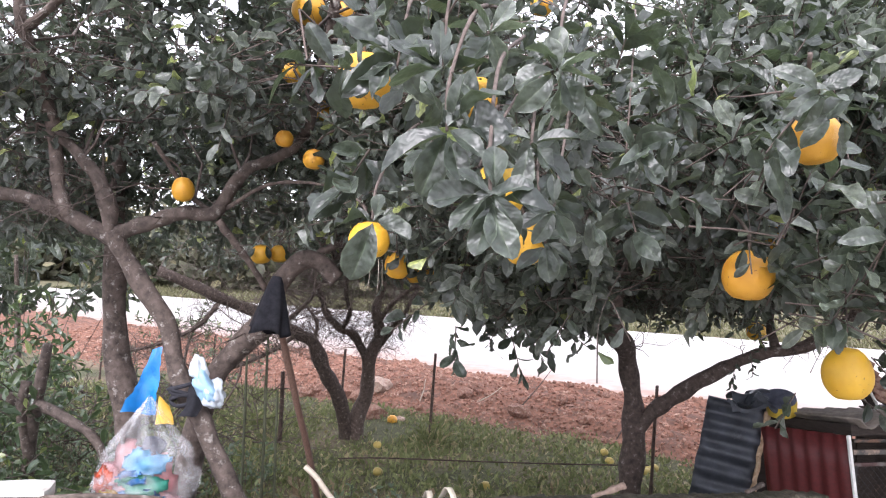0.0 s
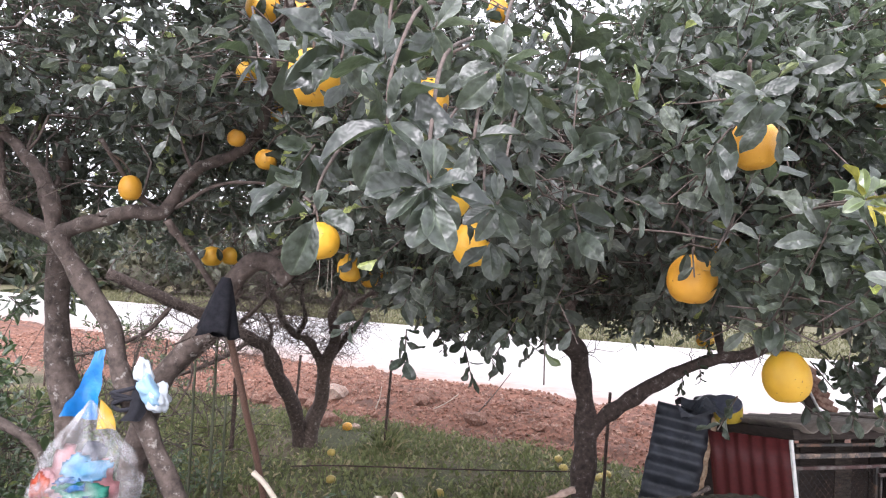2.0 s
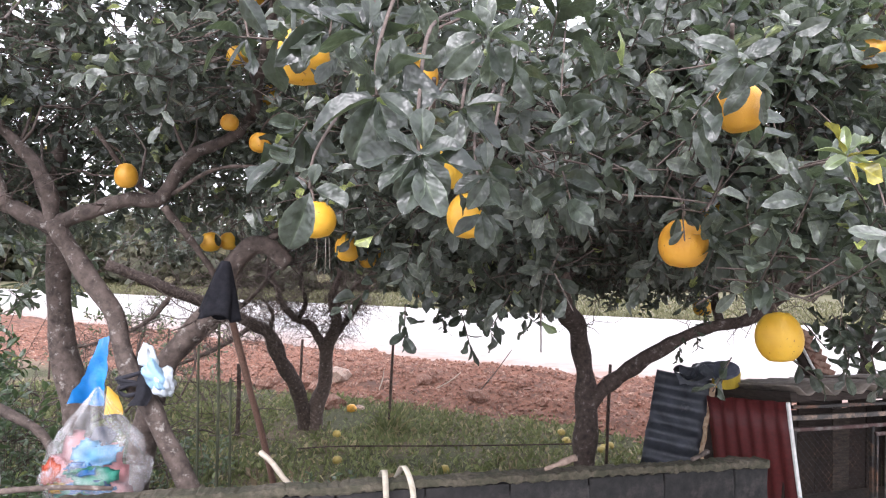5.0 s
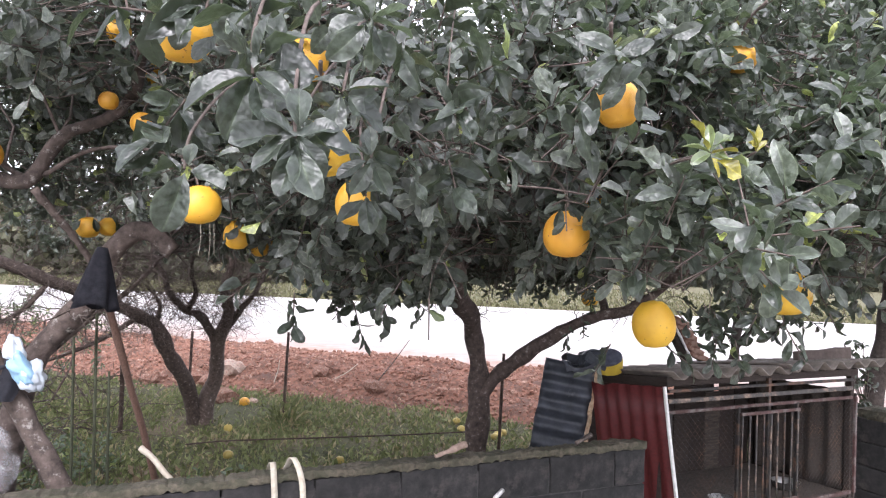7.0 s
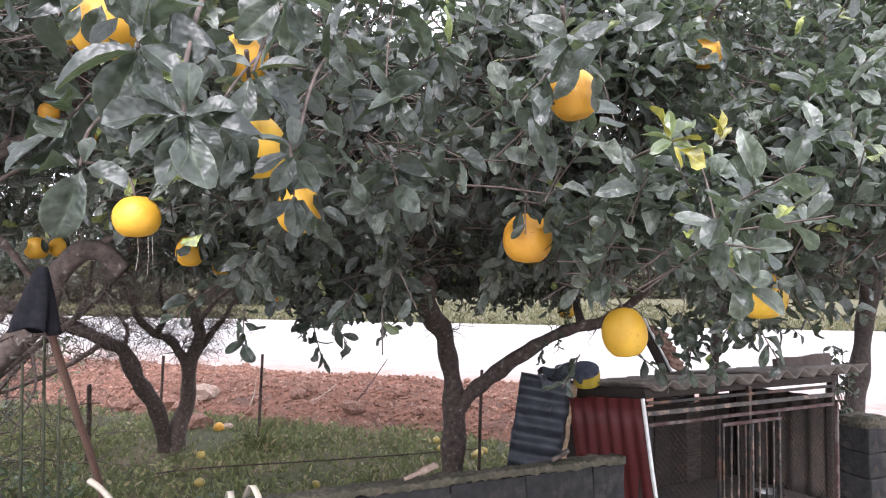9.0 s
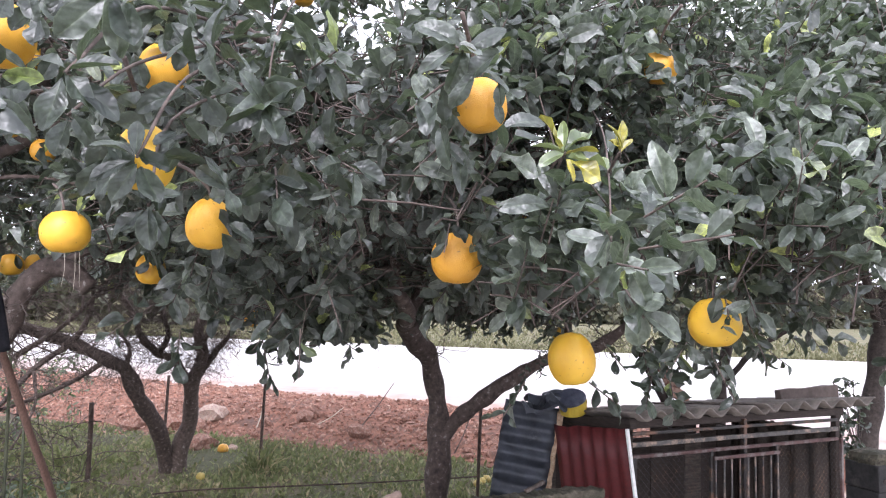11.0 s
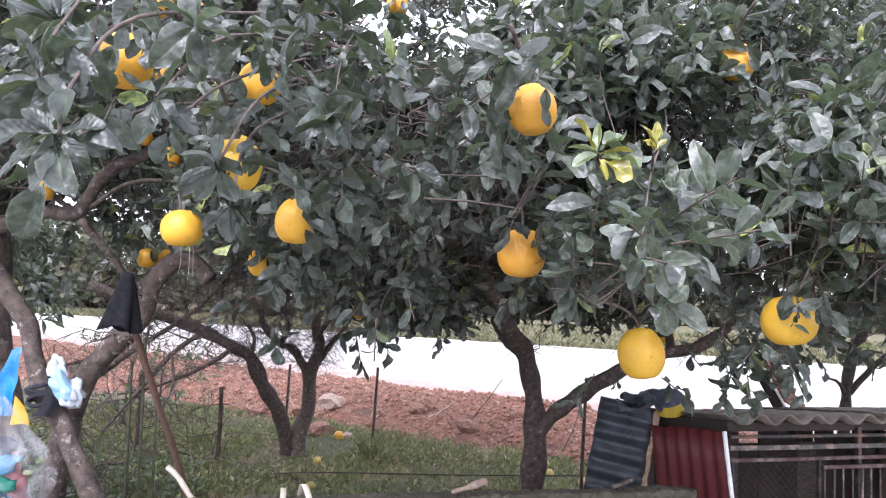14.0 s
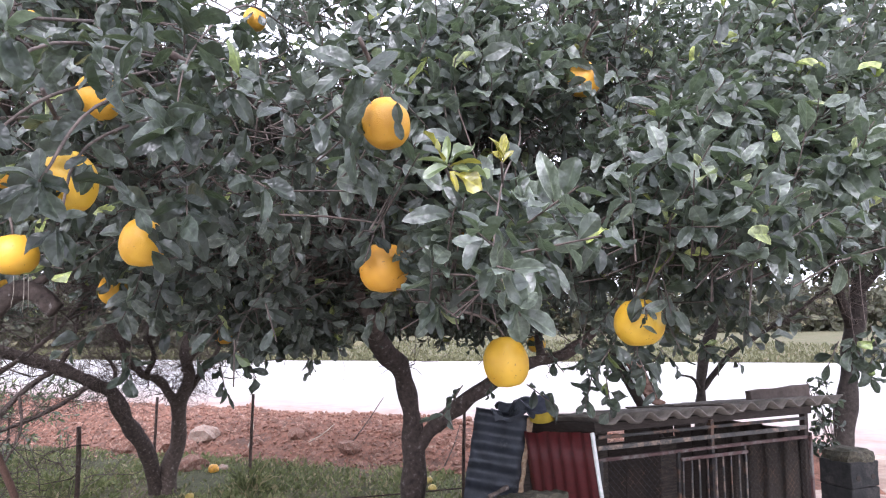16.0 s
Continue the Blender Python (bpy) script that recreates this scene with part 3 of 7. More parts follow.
def stretched(near, step, far, k):
    inner = np.arange(near[0], near[1] + step, step)
    g = np.geomspace(step, far, k)
    return np.concatenate([near[0] - np.cumsum(g)[::-1] * 0.9, inner, near[1] + np.cumsum(g) * 0.9])


gx, gy = stretched((-8, 8), 0.35, 260, 22), stretched((-2, 16), 0.35, 260, 22)
gv = [(x, y, ground_height(x, y) if y < 15 else -0.02) for y in gy for x in gx]
nx = len(gx)
gf = [(j * nx + i, j * nx + i + 1, (j + 1) * nx + i + 1, (j + 1) * nx + i) for j in range(len(gy) - 1) for i in range(nx - 1)]
ground = new("ground", mesh_from("ground", gv, gf, True))
ground.data.materials.append(GROUND)
tagged(ground, "grassy orchard ground with soil patches and meadow, unseen near yard made pale to bounce light", "ground", kind="structure")

# the road runs obliquely behind the bank: near edge y = 15.0 - 0.72 x, far edge y = 38 - 0.56 x
NEAR, FAR = (15.2, -0.74), (38.5, -0.56)
rv, rf = [], []
for i, x in enumerate(np.linspace(-60, 60, 49)):
    for y in (NEAR[0] + NEAR[1] * x * (1 if x < 18 else 18 / x), FAR[0] + FAR[1] * x * (1 if x < 30 else 30 / x)):
        rv += [(x, y, 0.05), (x, y, -0.06)]
for i in range(48):
    a, b = i * 4, i * 4 + 4
    rf += [(a, b, b + 2, a + 2), (a + 1, b + 1, b, a), (a + 2, b + 2, b + 3, a + 3)]
road = new("road", mesh_from("road", rv, rf))
road.data.materials.append(CONCRETE_ROAD)
tagged(road, "wide pale concrete road in glaring daylight", "road", kind="structure")


def bank_height(x, y):
    """The bank of dug-up red earth between the fence and the road."""
    foot, top = 10.9 - 0.62 * x, 13.0 - 0.70 * x
    f = (y - foot) / max(top - foot, 0.3)
    f = max(0.0, min(1.0, f))
    back = max(0.0, min(1.0, (NEAR[0] + NEAR[1] * x + 0.5 - y) / 0.9))
    h = 0.30 * f * f * (3 - 2 * f) * (0.25 + 0.75 * back)
    lump = 0.16 * abs(noise.noise(Vector((x * 0.9, y * 0.9, 1)))) + 0.07 * noise.noise(Vector((x * 3, y * 3, 2))) + 0.03 * noise.noise(Vector((x * 9, y * 9, 2)))
    return -0.03 + h + lump * min(1, f * 3) * (0.3 + 0.7 * back)


bv, bf = [], []
us, vs = np.linspace(-15, 7, 300), np.linspace(0, 1, 60)
for u in us:
    for v in vs:
        y = (10.7 - 0.62 * u) + v * (NEAR[0] + NEAR[1] * u + 0.6 - 10.7 + 0.62 * u)
        bv.append((u, y, bank_height(u, y)))
bf = [(i * 60 + j, (i + 1) * 60 + j, (i + 1) * 60 + j + 1, i * 60 + j + 1) for i in range(299) for j in range(59)]
bank = new("earth_bank", mesh_from("earth_bank", bv, bf, True))
bank.data.materials.append(CLAY)
tagged(bank, "low bank of freshly dug red clay and rubble", "earth bank", kind="structure")


def stone_mesh(seed, squash=0.7):
    bm = bmesh.new()
    bmesh.ops.create_icosphere(bm, subdivisions=2, radius=1)
    for v in bm.verts:
        q = v.co.copy()
        v.co *= 1 + 0.45 * noise.noise(q * 1.3 + Vector((seed * 5.3, 0, 0))) + 0.15 * noise.noise(q * 3.1 + Vector((seed, 2, 0)))
        v.co.z *= squash
    me = bpy.data.meshes.new("stone")
    bm.to_mesh(me)
    bm.free()
    return me


def small_stone(seed):
    bm = bmesh.new()
    bmesh.ops.create_icosphere(bm, subdivisions=1, radius=1)
    for v in bm.verts:
        v.co *= 1 + 0.6 * noise.noise(v.co * 1.4 + Vector((seed * 3.3, 1, 0)))
        v.co.z *= 0.65
    me = bpy.data.meshes.new("clod")
    bm.to_mesh(me)
    bm.free()
    me.materials.append(CLAY_STONE)
    return me


rng = np.random.default_rng(5)
clod_meshes = [small_stone(i) for i in range(8)]
for i in range(290):
    u = rng.uniform(-7.5, 4.8)
    v = rng.beta(1.6, 1.8)
    y = (10.8 - 0.62 * u) + v * (NEAR[0] + NEAR[1] * u - 10.8 + 0.62 * u)
    r = rng.uniform(0.03, 0.085)
    ob = new("clod", clod_meshes[i % 8])
    ob.parent = bank
    ob.matrix_basis = pose(u, y, bank_height(u, y) + r * 0.2, rng.uniform(-30, 30), rng.uniform(-30, 30), rng.uniform(0, 360)) @ Matrix.Scale(r, 4)
# crumbs of clay, too many to count
cv, cf = [], []
base_ico = bmesh.new()
bmesh.ops.create_icosphere(base_ico, subdivisions=1, radius=1)
iv = np.array([v.co[:] for v in base_ico.verts])
itri = np.array([[v.index for v in f.verts] for f in base_ico.faces])
base_ico.free()
for i in range(9000):
    u, v = rng.uniform(-10, 5.5), rng.beta(1.3, 1.5)
    y = (10.6 - 0.62 * u) + v * (NEAR[0] + NEAR[1] * u - 10.6 + 0.62 * u)
    r = rng.uniform(0.008, 0.035)
    cv.append(iv * (1 + rng.normal(0, 0.25, (len(iv), 1))) * r + np.array([u, y, bank_height(u, y) + r * 0.3]))
    cf.append(itri + i * len(iv))
crumbs = part("crumbs", raw_mesh("crumbs", np.concatenate(cv), np.concatenate(cf), False), CLAY_STONE, bank, kind="stuff")

# trodden reddish soil beyond the shed
dv, dfc = [], []
for j in range(15):
    for i in range(19):
        x, y = 5.9 + i * 0.4, 3.0 + j * 0.42
        dv.append((x + 0.25 * noise.noise(Vector((j * 0.9, 3.0, 0))) * (i == 0), y + 0.3 * noise.noise(Vector((i * 0.9, 7.0, 0))) * (j in (0, 14)), 0.07 + 0.03 * noise.noise(Vector((x, y, 0)))))
dfc = [(j * 19 + i, j * 19 + i + 1, (j + 1) * 19 + i + 1, (j + 1) * 19 + i) for j in range(14) for i in range(18)]
dirt = new("dirt_yard", mesh_from("dirt_yard", dv, dfc, True))
dirt.data.materials.append(DIRT)
tagged(dirt, "bare trodden pale reddish soil", "ground", kind="structure")

# larger rocks that stand out on the bank
for x, y, r, m in ((-0.95, 12.6, 0.24, ROCK), (-1.55, 12.5, 0.27, CLAY_STONE), (-1.2, 12.1, 0.2, CLAY_STONE), (1.34, 10.9, 0.17, CLAY_STONE), (-0.45, 10.75, 0.09, ROCK), (-0.9, 10.9, 0.22, CLAY_STONE), (0.55, 11.9, 0.14, CLAY_STONE), (-2.2, 12.6, 0.2, CLAY_STONE), (2.3, 10.4, 0.12, CLAY_STONE)):
    ob = new("rock", stone_mesh(x * 3 + y))
    ob.data.materials.append(m)
    ob.matrix_basis = pose(x, y, bank_height(x, y) + r * 0.25, 8, -6, x * 90) @ Matrix.Scale(r, 4)
    tagged(ob, "rough pale clay-stained rock half sunk in red earth", "rock", "rocks on the bank")

for x, y, ln, tilt, turn in ((0.75, 11.6, 0.5, 62, 20), (1.3, 11.0, 1.0, 38, -30), (-0.2, 11.8, 0.4, 30, 60), (2.6, 9.9, 0.6, 25, 10)):
    ob = new("dead_stick", tube("dead_stick", [(0, 0, -0.05), (0.02, 0, ln * 0.5), (0.0, 0.02, ln)], 0.012, 0.005, 6, 4, 0.2, x))
    ob.data.materials.append(PALE_STICK if ln < 0.55 else BARK)
    ob.matrix_basis = pose(x, y, bank_height(x, y)) @ pose(0, 0, 0, 0, tilt, turn)
    tagged(ob, "thin dead stick stuck in the red earth", "stick", "sticks on the bank")

# grass: blades and weeds, denser before the bank
n = 100000
px, py = rng.uniform(-6.5, 5.5, n), 3.4 + rng.beta(1.15, 1.0, n) * 9.5
keep_grass = (py < 11.2 - 0.62 * px + rng.normal(0, 0.25, n)) & ~((px > 2.0) & (px < 4.6) & (py < 5.8))
dens = np.array([noise.noise(Vector((x * 0.6, y * 0.6, 7))) for x, y in zip(px, py)])
keep_grass &= dens + rng.normal(0, 0.25, n) > -0.2
px, py, dens = px[keep_grass], py[keep_grass], dens[keep_grass]
n = len(px)
at = np.stack([px, py, np.array([ground_height(x, y) for x, y in zip(px, py)]) - 0.005], 1)
tall = rng.uniform(0.03, 0.10, n) * (1 + 0.9 * np.clip(dens, 0, 1))
part_grass = new("grass", leaves("grass", at, unit(rng.normal(0, 0.55, (n, 3)) * [1, 1, 0] + [0, 0, 0.8]), unit(rng.normal(0, 1, (n, 3)) + [0, -0.6, 0.4]), tall, np.where(rng.random(n) < 0.6, rng.uniform(0.06, 0.16, n), rng.uniform(0.3, 0.6, n)), rng.uniform(0.1, 0.6, n), rng.uniform(0.1, 0.4, n), rng, form=BLADE_FORM))
part_grass.data.materials.append(GRASS_BLADE)
tagged(part_grass, "short patchy green grass and weeds", "grass", kind="stuff")


def tuft(x, y, z, h, k, seed):
    g = np.random.default_rng(seed)
    a = np.tile([x, y, z], (k, 1)) + g.normal(0, 0.09, (k, 3)) * [1, 1, 0]
    d = unit(g.normal(0, 0.6, (k, 3)) * [1, 1, 0] + [0, 0, 1])
    ob = new("grass_tuft", leaves("grass_tuft", a, d, unit(g.normal(0, 1, (k, 3))), g.uniform(0.35, 1.0, k) * h, g.uniform(0.025, 0.05, k), g.uniform(0.2, 0.9, k), g.uniform(0.1, 0.3, k), g))
    ob.data.materials.append(GRASS_BLADE)
    return tagged(ob, "tall tuft of green grass at a fence stake", "grass tuft", "grass tufts")


tuft(0.05, 9.2, 0.0, 0.36, 110, 3)
tuft(-2.4, 9.8, 0.0, 0.35, 60, 6)

# dry stalks along the foot of the block wall
rng = np.random.default_rng(9)
n = 1500
px, py = rng.uniform(-2.5, 2.0, n), rng.uniform(4.3, 6.8, n)
dry = np.array([noise.noise(Vector((x * 0.9, y * 0.9, 21))) for x, y in zip(px, py)]) > -0.05
px, py = px[dry], py[dry]
n = len(px)
stalks = new("dry_grass", leaves("dry_grass", np.stack([px, py, np.array([ground_height(x, y) for x, y in zip(px, py)]) - 0.01], 1), unit(rng.normal(0, 0.4, (n, 3)) * [1, 1, 0] + [0, 0, 1]), unit(rng.normal(0, 1, (n, 3))), rng.uniform(0.1, 0.32, n), rng.uniform(0.02, 0.05, n), rng.uniform(0.05, 0.5, n), rng.uniform(0.1, 0.3, n), rng))
stalks.data.materials.append(STRAW)
tagged(stalks, "thin dry straw-coloured stalks among the grass", "dry grass", kind="stuff")

# meadow and woods beyond the road
rng = np.random.default_rng(11)
centres = []
for i in range(340):
    x = rng.uniform(-75, 95)
    d = rng.uniform(0, 14)
    y = 62 - 0.35 * x + d + (38 if x > 5 else 0)
    hgt = rng.uniform(3, 8) * (0.7 + 0.3 * d / 14) * (1.6 if x < -8 else 1.0)
    for _ in range(20):
        centres.append((x + rng.normal(0, 1.8), y + rng.normal(0, 1.2), hgt * rng.uniform(0.05, 1)))
centres = np.array(centres)
k = len(centres) * 5
at = np.repeat(centres, 5, 0) + rng.normal(0, 0.7, (k, 3))
woods = new("far_woods", leaves("far_woods", at, unit(rng.normal(0, 1, (k, 3))), unit(rng.normal(0, 0.6, (k, 3)) + [0, -0.4, 0.8]), rng.uniform(0.7, 1.5, k), rng.uniform(0.5, 0.8, k), rng.uniform(0, 0.3, k), rng.uniform(0, 0.4, k), rng, form=BLADE_FORM))
woods.data.materials.append(LEAF_FAR)
tagged(woods, "hazy belt of trees and scrub beyond the meadow", "woods", kind="stuff")
n = 26000
px, py = rng.uniform(-32, 36, n), rng.uniform(0, 1, n)
py = 38.5 - 0.56 * px + 0.4 + 40 * py ** 1.8
meadow = new("meadow_grass", leaves("meadow_grass", np.stack([px, py, np.full(n, -0.03)], 1), unit(rng.normal(0, 0.5, (n, 3)) + [0, 0, 1]), unit(rng.normal(0, 1, (n, 3))), rng.uniform(0.08, 0.32, n), rng.uniform(0.2, 0.6, n), rng.uniform(0.1, 0.5, n), rng.uniform(0.1, 0.4, n), rng, form=BLADE_FORM))
meadow.data.materials.append(LEAF_MEADOW)
tagged(meadow, "rough yellowish meadow grass beyond the road", "grass", kind="stuff")

# ---- the wire fence on rusty stakes ----
STAKES = ((-6.2, 13.2, 1.0), (-3.7, 11.9, 1.05), (-1.28, 10.2, 1.08), (0.02, 9.45, 1.15), (2.27, 7.2, 1.17), (4.6, 5.9, 1.1))
fence = thing("wire_fence", pose(0, 0, 0), "thin wire mesh fence on rusty dark stakes", "fence")
for i, (x, y, h) in enumerate(STAKES):
    part("stake", tube("stake", [(x, y, -0.15), (x + 0.02, y, h * 0.5), (x + 0.04, y, h)], 0.021, 0.017, 6, 3, 0.3, i), STAKE, fence)
segs = []
for (xa, ya, ha), (xb, yb, hb) in zip(STAKES, STAKES[1:]):
    length = math.hypot(xb - xa, yb - ya)
    k = int(length / 0.075)
    top = 0.82
    rise = int(top / 0.075)
    for i in range(-rise, k):
        for s in (1, -1):
            i0, j0, i1, j1 = (i, 0, i + rise, rise) if s > 0 else (i, rise, i + rise, 0)
            if i0 < 0:
                j0, i0 = (j0 - i0 * s, 0)
            if i1 > k:
                j1, i1 = (j1 - (i1 - k) * s, k)
            if i1 <= i0:
                continue
            segs.append(tuple((xa + (xb - xa) * a / k, ya + (yb - ya) * a / k, 0.03 + b * 0.075) for a, b in ((i0, j0), (i1, j1))))
    for z in (0.03, 0.85):
        segs.append(((xa, ya, z), (xb, yb, z)))
part("wire_mesh", rods("wire_mesh", segs, 0.0011, 3), WIRE, fence, kind="stuff")


# ---- pomelo trees ----
# the ripe fruit: place, width and height; leaves keep off it on the open side, where the yard lies
FRUIT = [
    (0.965, 2.04, 2.19, 0.135, 0.145), (1.37, 2.27, 1.912, 0.142, 0.168), (0.931, 1.645, 2.482, 0.108, 0.12), (-0.456, 3.2, 2.645, 0.095, 0.095), (1.74, 2.10, 2.03, 0.15, 0.15),
    (-0.11, 2.43, 2.26, 0.135, 0.13), (0.35, 1.99, 2.25, 0.11, 0.13), (1.64, 2.22, 2.82, 0.11, 0.12), (0.21, 2.08, 2.65, 0.12, 0.13), (2.55, 5.55, 1.85, 0.15, 0.15),
    (-0.47, 3.0, 3.24, 0.14, 0.14), (-0.33, 3.05, 3.25, 0.09, 0.1), (-0.08, 1.87, 2.63, 0.135, 0.15), (-0.66, 3.6, 3.14, 0.11, 0.11), (-0.57, 4.0, 3.05, 0.11, 0.12),
]
FRUIT_DEEP = [
    (-0.602, 3.25, 2.74, 0.08, 0.08), (-1.07, 3.32, 2.50, 0.1, 0.12), (-0.93, 4.2, 2.24, 0.12, 0.12), (-0.85, 4.3, 2.25, 0.11, 0.11), (-0.08, 3.4, 2.20, 0.12, 0.14),
    (0.30, 4.3, 1.99, 0.15, 0.13), (0.26, 1.72, 2.35, 0.115, 0.14), (1.41, 2.9, 2.37, 0.12, 0.12),
    (1.78, 2.95, 2.49, 0.12, 0.13), (-0.05, 4.6, 2.16, 0.11, 0.11), (0.06, 4.7, 2.20, 0.1, 0.1), (0.52, 3.2, 3.38, 0.1, 0.11), (1.27, 4.0, 2.61, 0.11, 0.11),
    (-2.051, 4.6, 2.807, 0.055, 0.06), (-1.978, 4.6, 2.81, 0.055, 0.06), (-2.256, 4.8, 2.493, 0.07, 0.07),
]
RIPE_AT = np.array([f[:3] for f in FRUIT[:6] + FRUIT[9:10]])
TRUNK_AT = np.array([(1.24, 4.6, 1.86), (1.17, 4.44, 1.95), (1.13, 4.25, 2.02), (1.07, 4.05, 2.1), (1.02, 3.9, 2.19)])
PEEP_AT = np.array([(1.9, 3.9, 2.95), (1.76, 3.9, 2.9), (2.05, 4.0, 2.9), (1.9, 4.0, 2.78), (1.7, 3.6, 2.75), (0.98, 3.7, 2.3), (0.94, 3.62, 2.45), (-0.8, 3.4, 2.62), (-0.66, 3.4, 2.7), (-1.1, 3.4, 2.4), (-0.95, 3.4, 2.4), (-0.52, 3.32, 2.8), (-0.62, 3.7, 2.2), (-0.5, 3.7, 2.21), FRUIT[3][:3], FRUIT[14][:3]] + [FRUIT_DEEP[i][:3] for i in (0, 1, 2, 3, 4, 5, 7, 8, 9, 10, 12, 13, 14, 15)])
YARD, YARD_END = np.array([0.3, 0.0, 2.1]), np.array([0.8, 0.0, 2.1])


def front_of_crown(z):
    """How far from the yard the outer leaves of the main crown lie at height z: the crown leans back as it rises."""
    return 1.25 + 0.95 * max(0.0, z - 2.0)


def open_to_yard(p, wide=0.13):
    for yard in (YARD, YARD_END):
        way = yard - RIPE_AT
        f = np.clip(((p - RIPE_AT) * way).sum(1) / (way ** 2).sum(1), 0, 0.6)
        if (np.linalg.norm(p - (RIPE_AT + way * f[:, None]), axis=1) < wide).any():
            return False
        # the fruit deeper in the crowns peeps out through narrower gaps
        way = yard - PEEP_AT
        f = np.clip(((p - PEEP_AT) * way).sum(1) / (way ** 2).sum(1), 0, 0.75)
        if (np.linalg.norm(p - (PEEP_AT + way * f[:, None]), axis=1) < 0.075 * (1.15 - f)).any():
            return False
        # and so does the upper trunk
        way = yard - TRUNK_AT
        f = np.clip(((p - TRUNK_AT) * way).sum(1) / (way ** 2).sum(1), 0, 0.5)
        if (np.linalg.norm(p - (TRUNK_AT + way * f[:, None]), axis=1) < 0.13 * (1.1 - f)).any():
            return False
    return True


def off_fruit(p):
    """No bare twig crosses the open side of a ripe fruit."""
    way = YARD - RIPE_AT
    f = np.clip(((p - RIPE_AT) * way).sum(1) / (way ** 2).sum(1), 0.02, 0.9)
    return not (np.linalg.norm(p - (RIPE_AT + way * f[:, None]), axis=1) < 0.085 * (1.05 - f)).any()


def sky_gap(p):
    """Where the tops of the crowns thin out and let the sky through."""
    rise = min(1.0, max(0.0, (p[2] - 2.15 - 0.2 * p[1]) / 0.6))
    return rise > 0 and noise.noise(Vector(p) * 1.8 + Vector((17.3, 0, 0))) < (0.2 if p[0] < -0.3 else 0.42 if p[0] < 0.3 else 0.6 if p[0] < 1.4 else 0.45 if p[0] < 2.0 else 0.22) * rise - (0.22 if 0.3 < p[0] < 2.0 else 0.3)


def crown_floor(x, y):
    """The lower edge of the crowns: a skirt of leaves hangs low between the two trunks."""
    skirt = 1.87 + (0.9 if x > 0.5 else 2.2) * (x - 0.5) ** 2 if x < 0.88 else 2.2
    if y > 4.5:
        skirt = 1.92
    return min(2.27 if x > 0.1 else 2.36, skirt) + 0.06 * math.sin(x * 9.1 + y * 5) + 0.03 * (y - 3.6)


def clear_of_path(p):
    if sky_gap(p):
        return False
    if (p[0] - 0.45) ** 2 + (p[1] - 0.15) ** 2 < 1.2 ** 2 or p[2] > 2.55 + 0.40 * p[1]:
        return False
    if p[1] > 2.7 and p[2] < crown_floor(p[0], p[1]):
        return False
    if p[0] > 2.5 and p[1] > 2.4 and p[2] < 2.42 + 0.06 * (p[1] - 3) + 0.1 * math.sin(p[0] * 5):
        return False
    return (p[0] < 0.5 or p[1] > front_of_crown(p[2])) and open_to_yard(p)


def low_top(p):
    return p[2] < 2.55 + 0.40 * p[1] and not sky_gap(p)


MAIN = (1.44, 4.9, 0.0)
main_tree, main_limbs = limb_tree("pomelo_tree", MAIN, [
    ("trunk", [(1.42, 4.9, -0.05), (1.44, 4.9, 0.6), (1.45, 4.9, 1.0), (1.45, 4.9, 1.3), (1.42, 4.9, 1.55), (1.35, 4.78, 1.73), (1.24, 4.60, 1.85), (1.15, 4.42, 1.96)], 0.078, 0.062),
    ("limb", [(1.15, 4.45, 1.94), (1.13, 4.20, 2.02), (1.02, 3.90, 2.19), (0.98, 3.70, 2.33), (0.92, 3.60, 2.52), (0.87, 3.50, 2.92)], 0.05, 0.026, BARK),
    ("limb", [(1.15, 4.44, 1.94), (1.26, 4.55, 2.16), (1.36, 4.62, 2.27), (1.6, 4.5, 2.42), (1.8, 4.0, 2.6), (1.7, 3.3, 2.8), (1.5, 2.6, 2.9)], 0.045, 0.018),
    ("limb", [(1.45, 4.9, 1.18), (1.52, 4.88, 1.26), (1.65, 4.85, 1.39), (1.88, 4.8, 1.56), (2.07, 4.75, 1.68), (2.25, 4.7, 1.76), (2.45, 4.6, 1.82), (2.65, 4.4, 2.05), (2.7, 3.9, 2.45), (2.6, 3.3, 2.8)], 0.062, 0.022),
    ("limb", [(1.14, 4.9, 2.45), (0.9, 4.4, 2.65), (0.7, 3.6, 2.8), (0.55, 2.7, 2.85), (0.4, 2.0, 2.75)], 0.03, 0.012),
    ("limb", [(1.15, 4.9, 2.3), (0.8, 5.2, 2.5), (0.3, 5.6, 2.8), (-0.1, 6.0, 3.2)], 0.03, 0.015),
    ("limb", [(2.3, 4.7, 1.78), (2.4, 5.0, 2.0), (2.7, 5.4, 2.4), (3.0, 5.7, 2.8)], 0.03, 0.014),
], "pomelo tree with a dark forked trunk and glossy leaves", BARK_DARK)
rng = np.random.default_rng(21)
front, aim = [], []
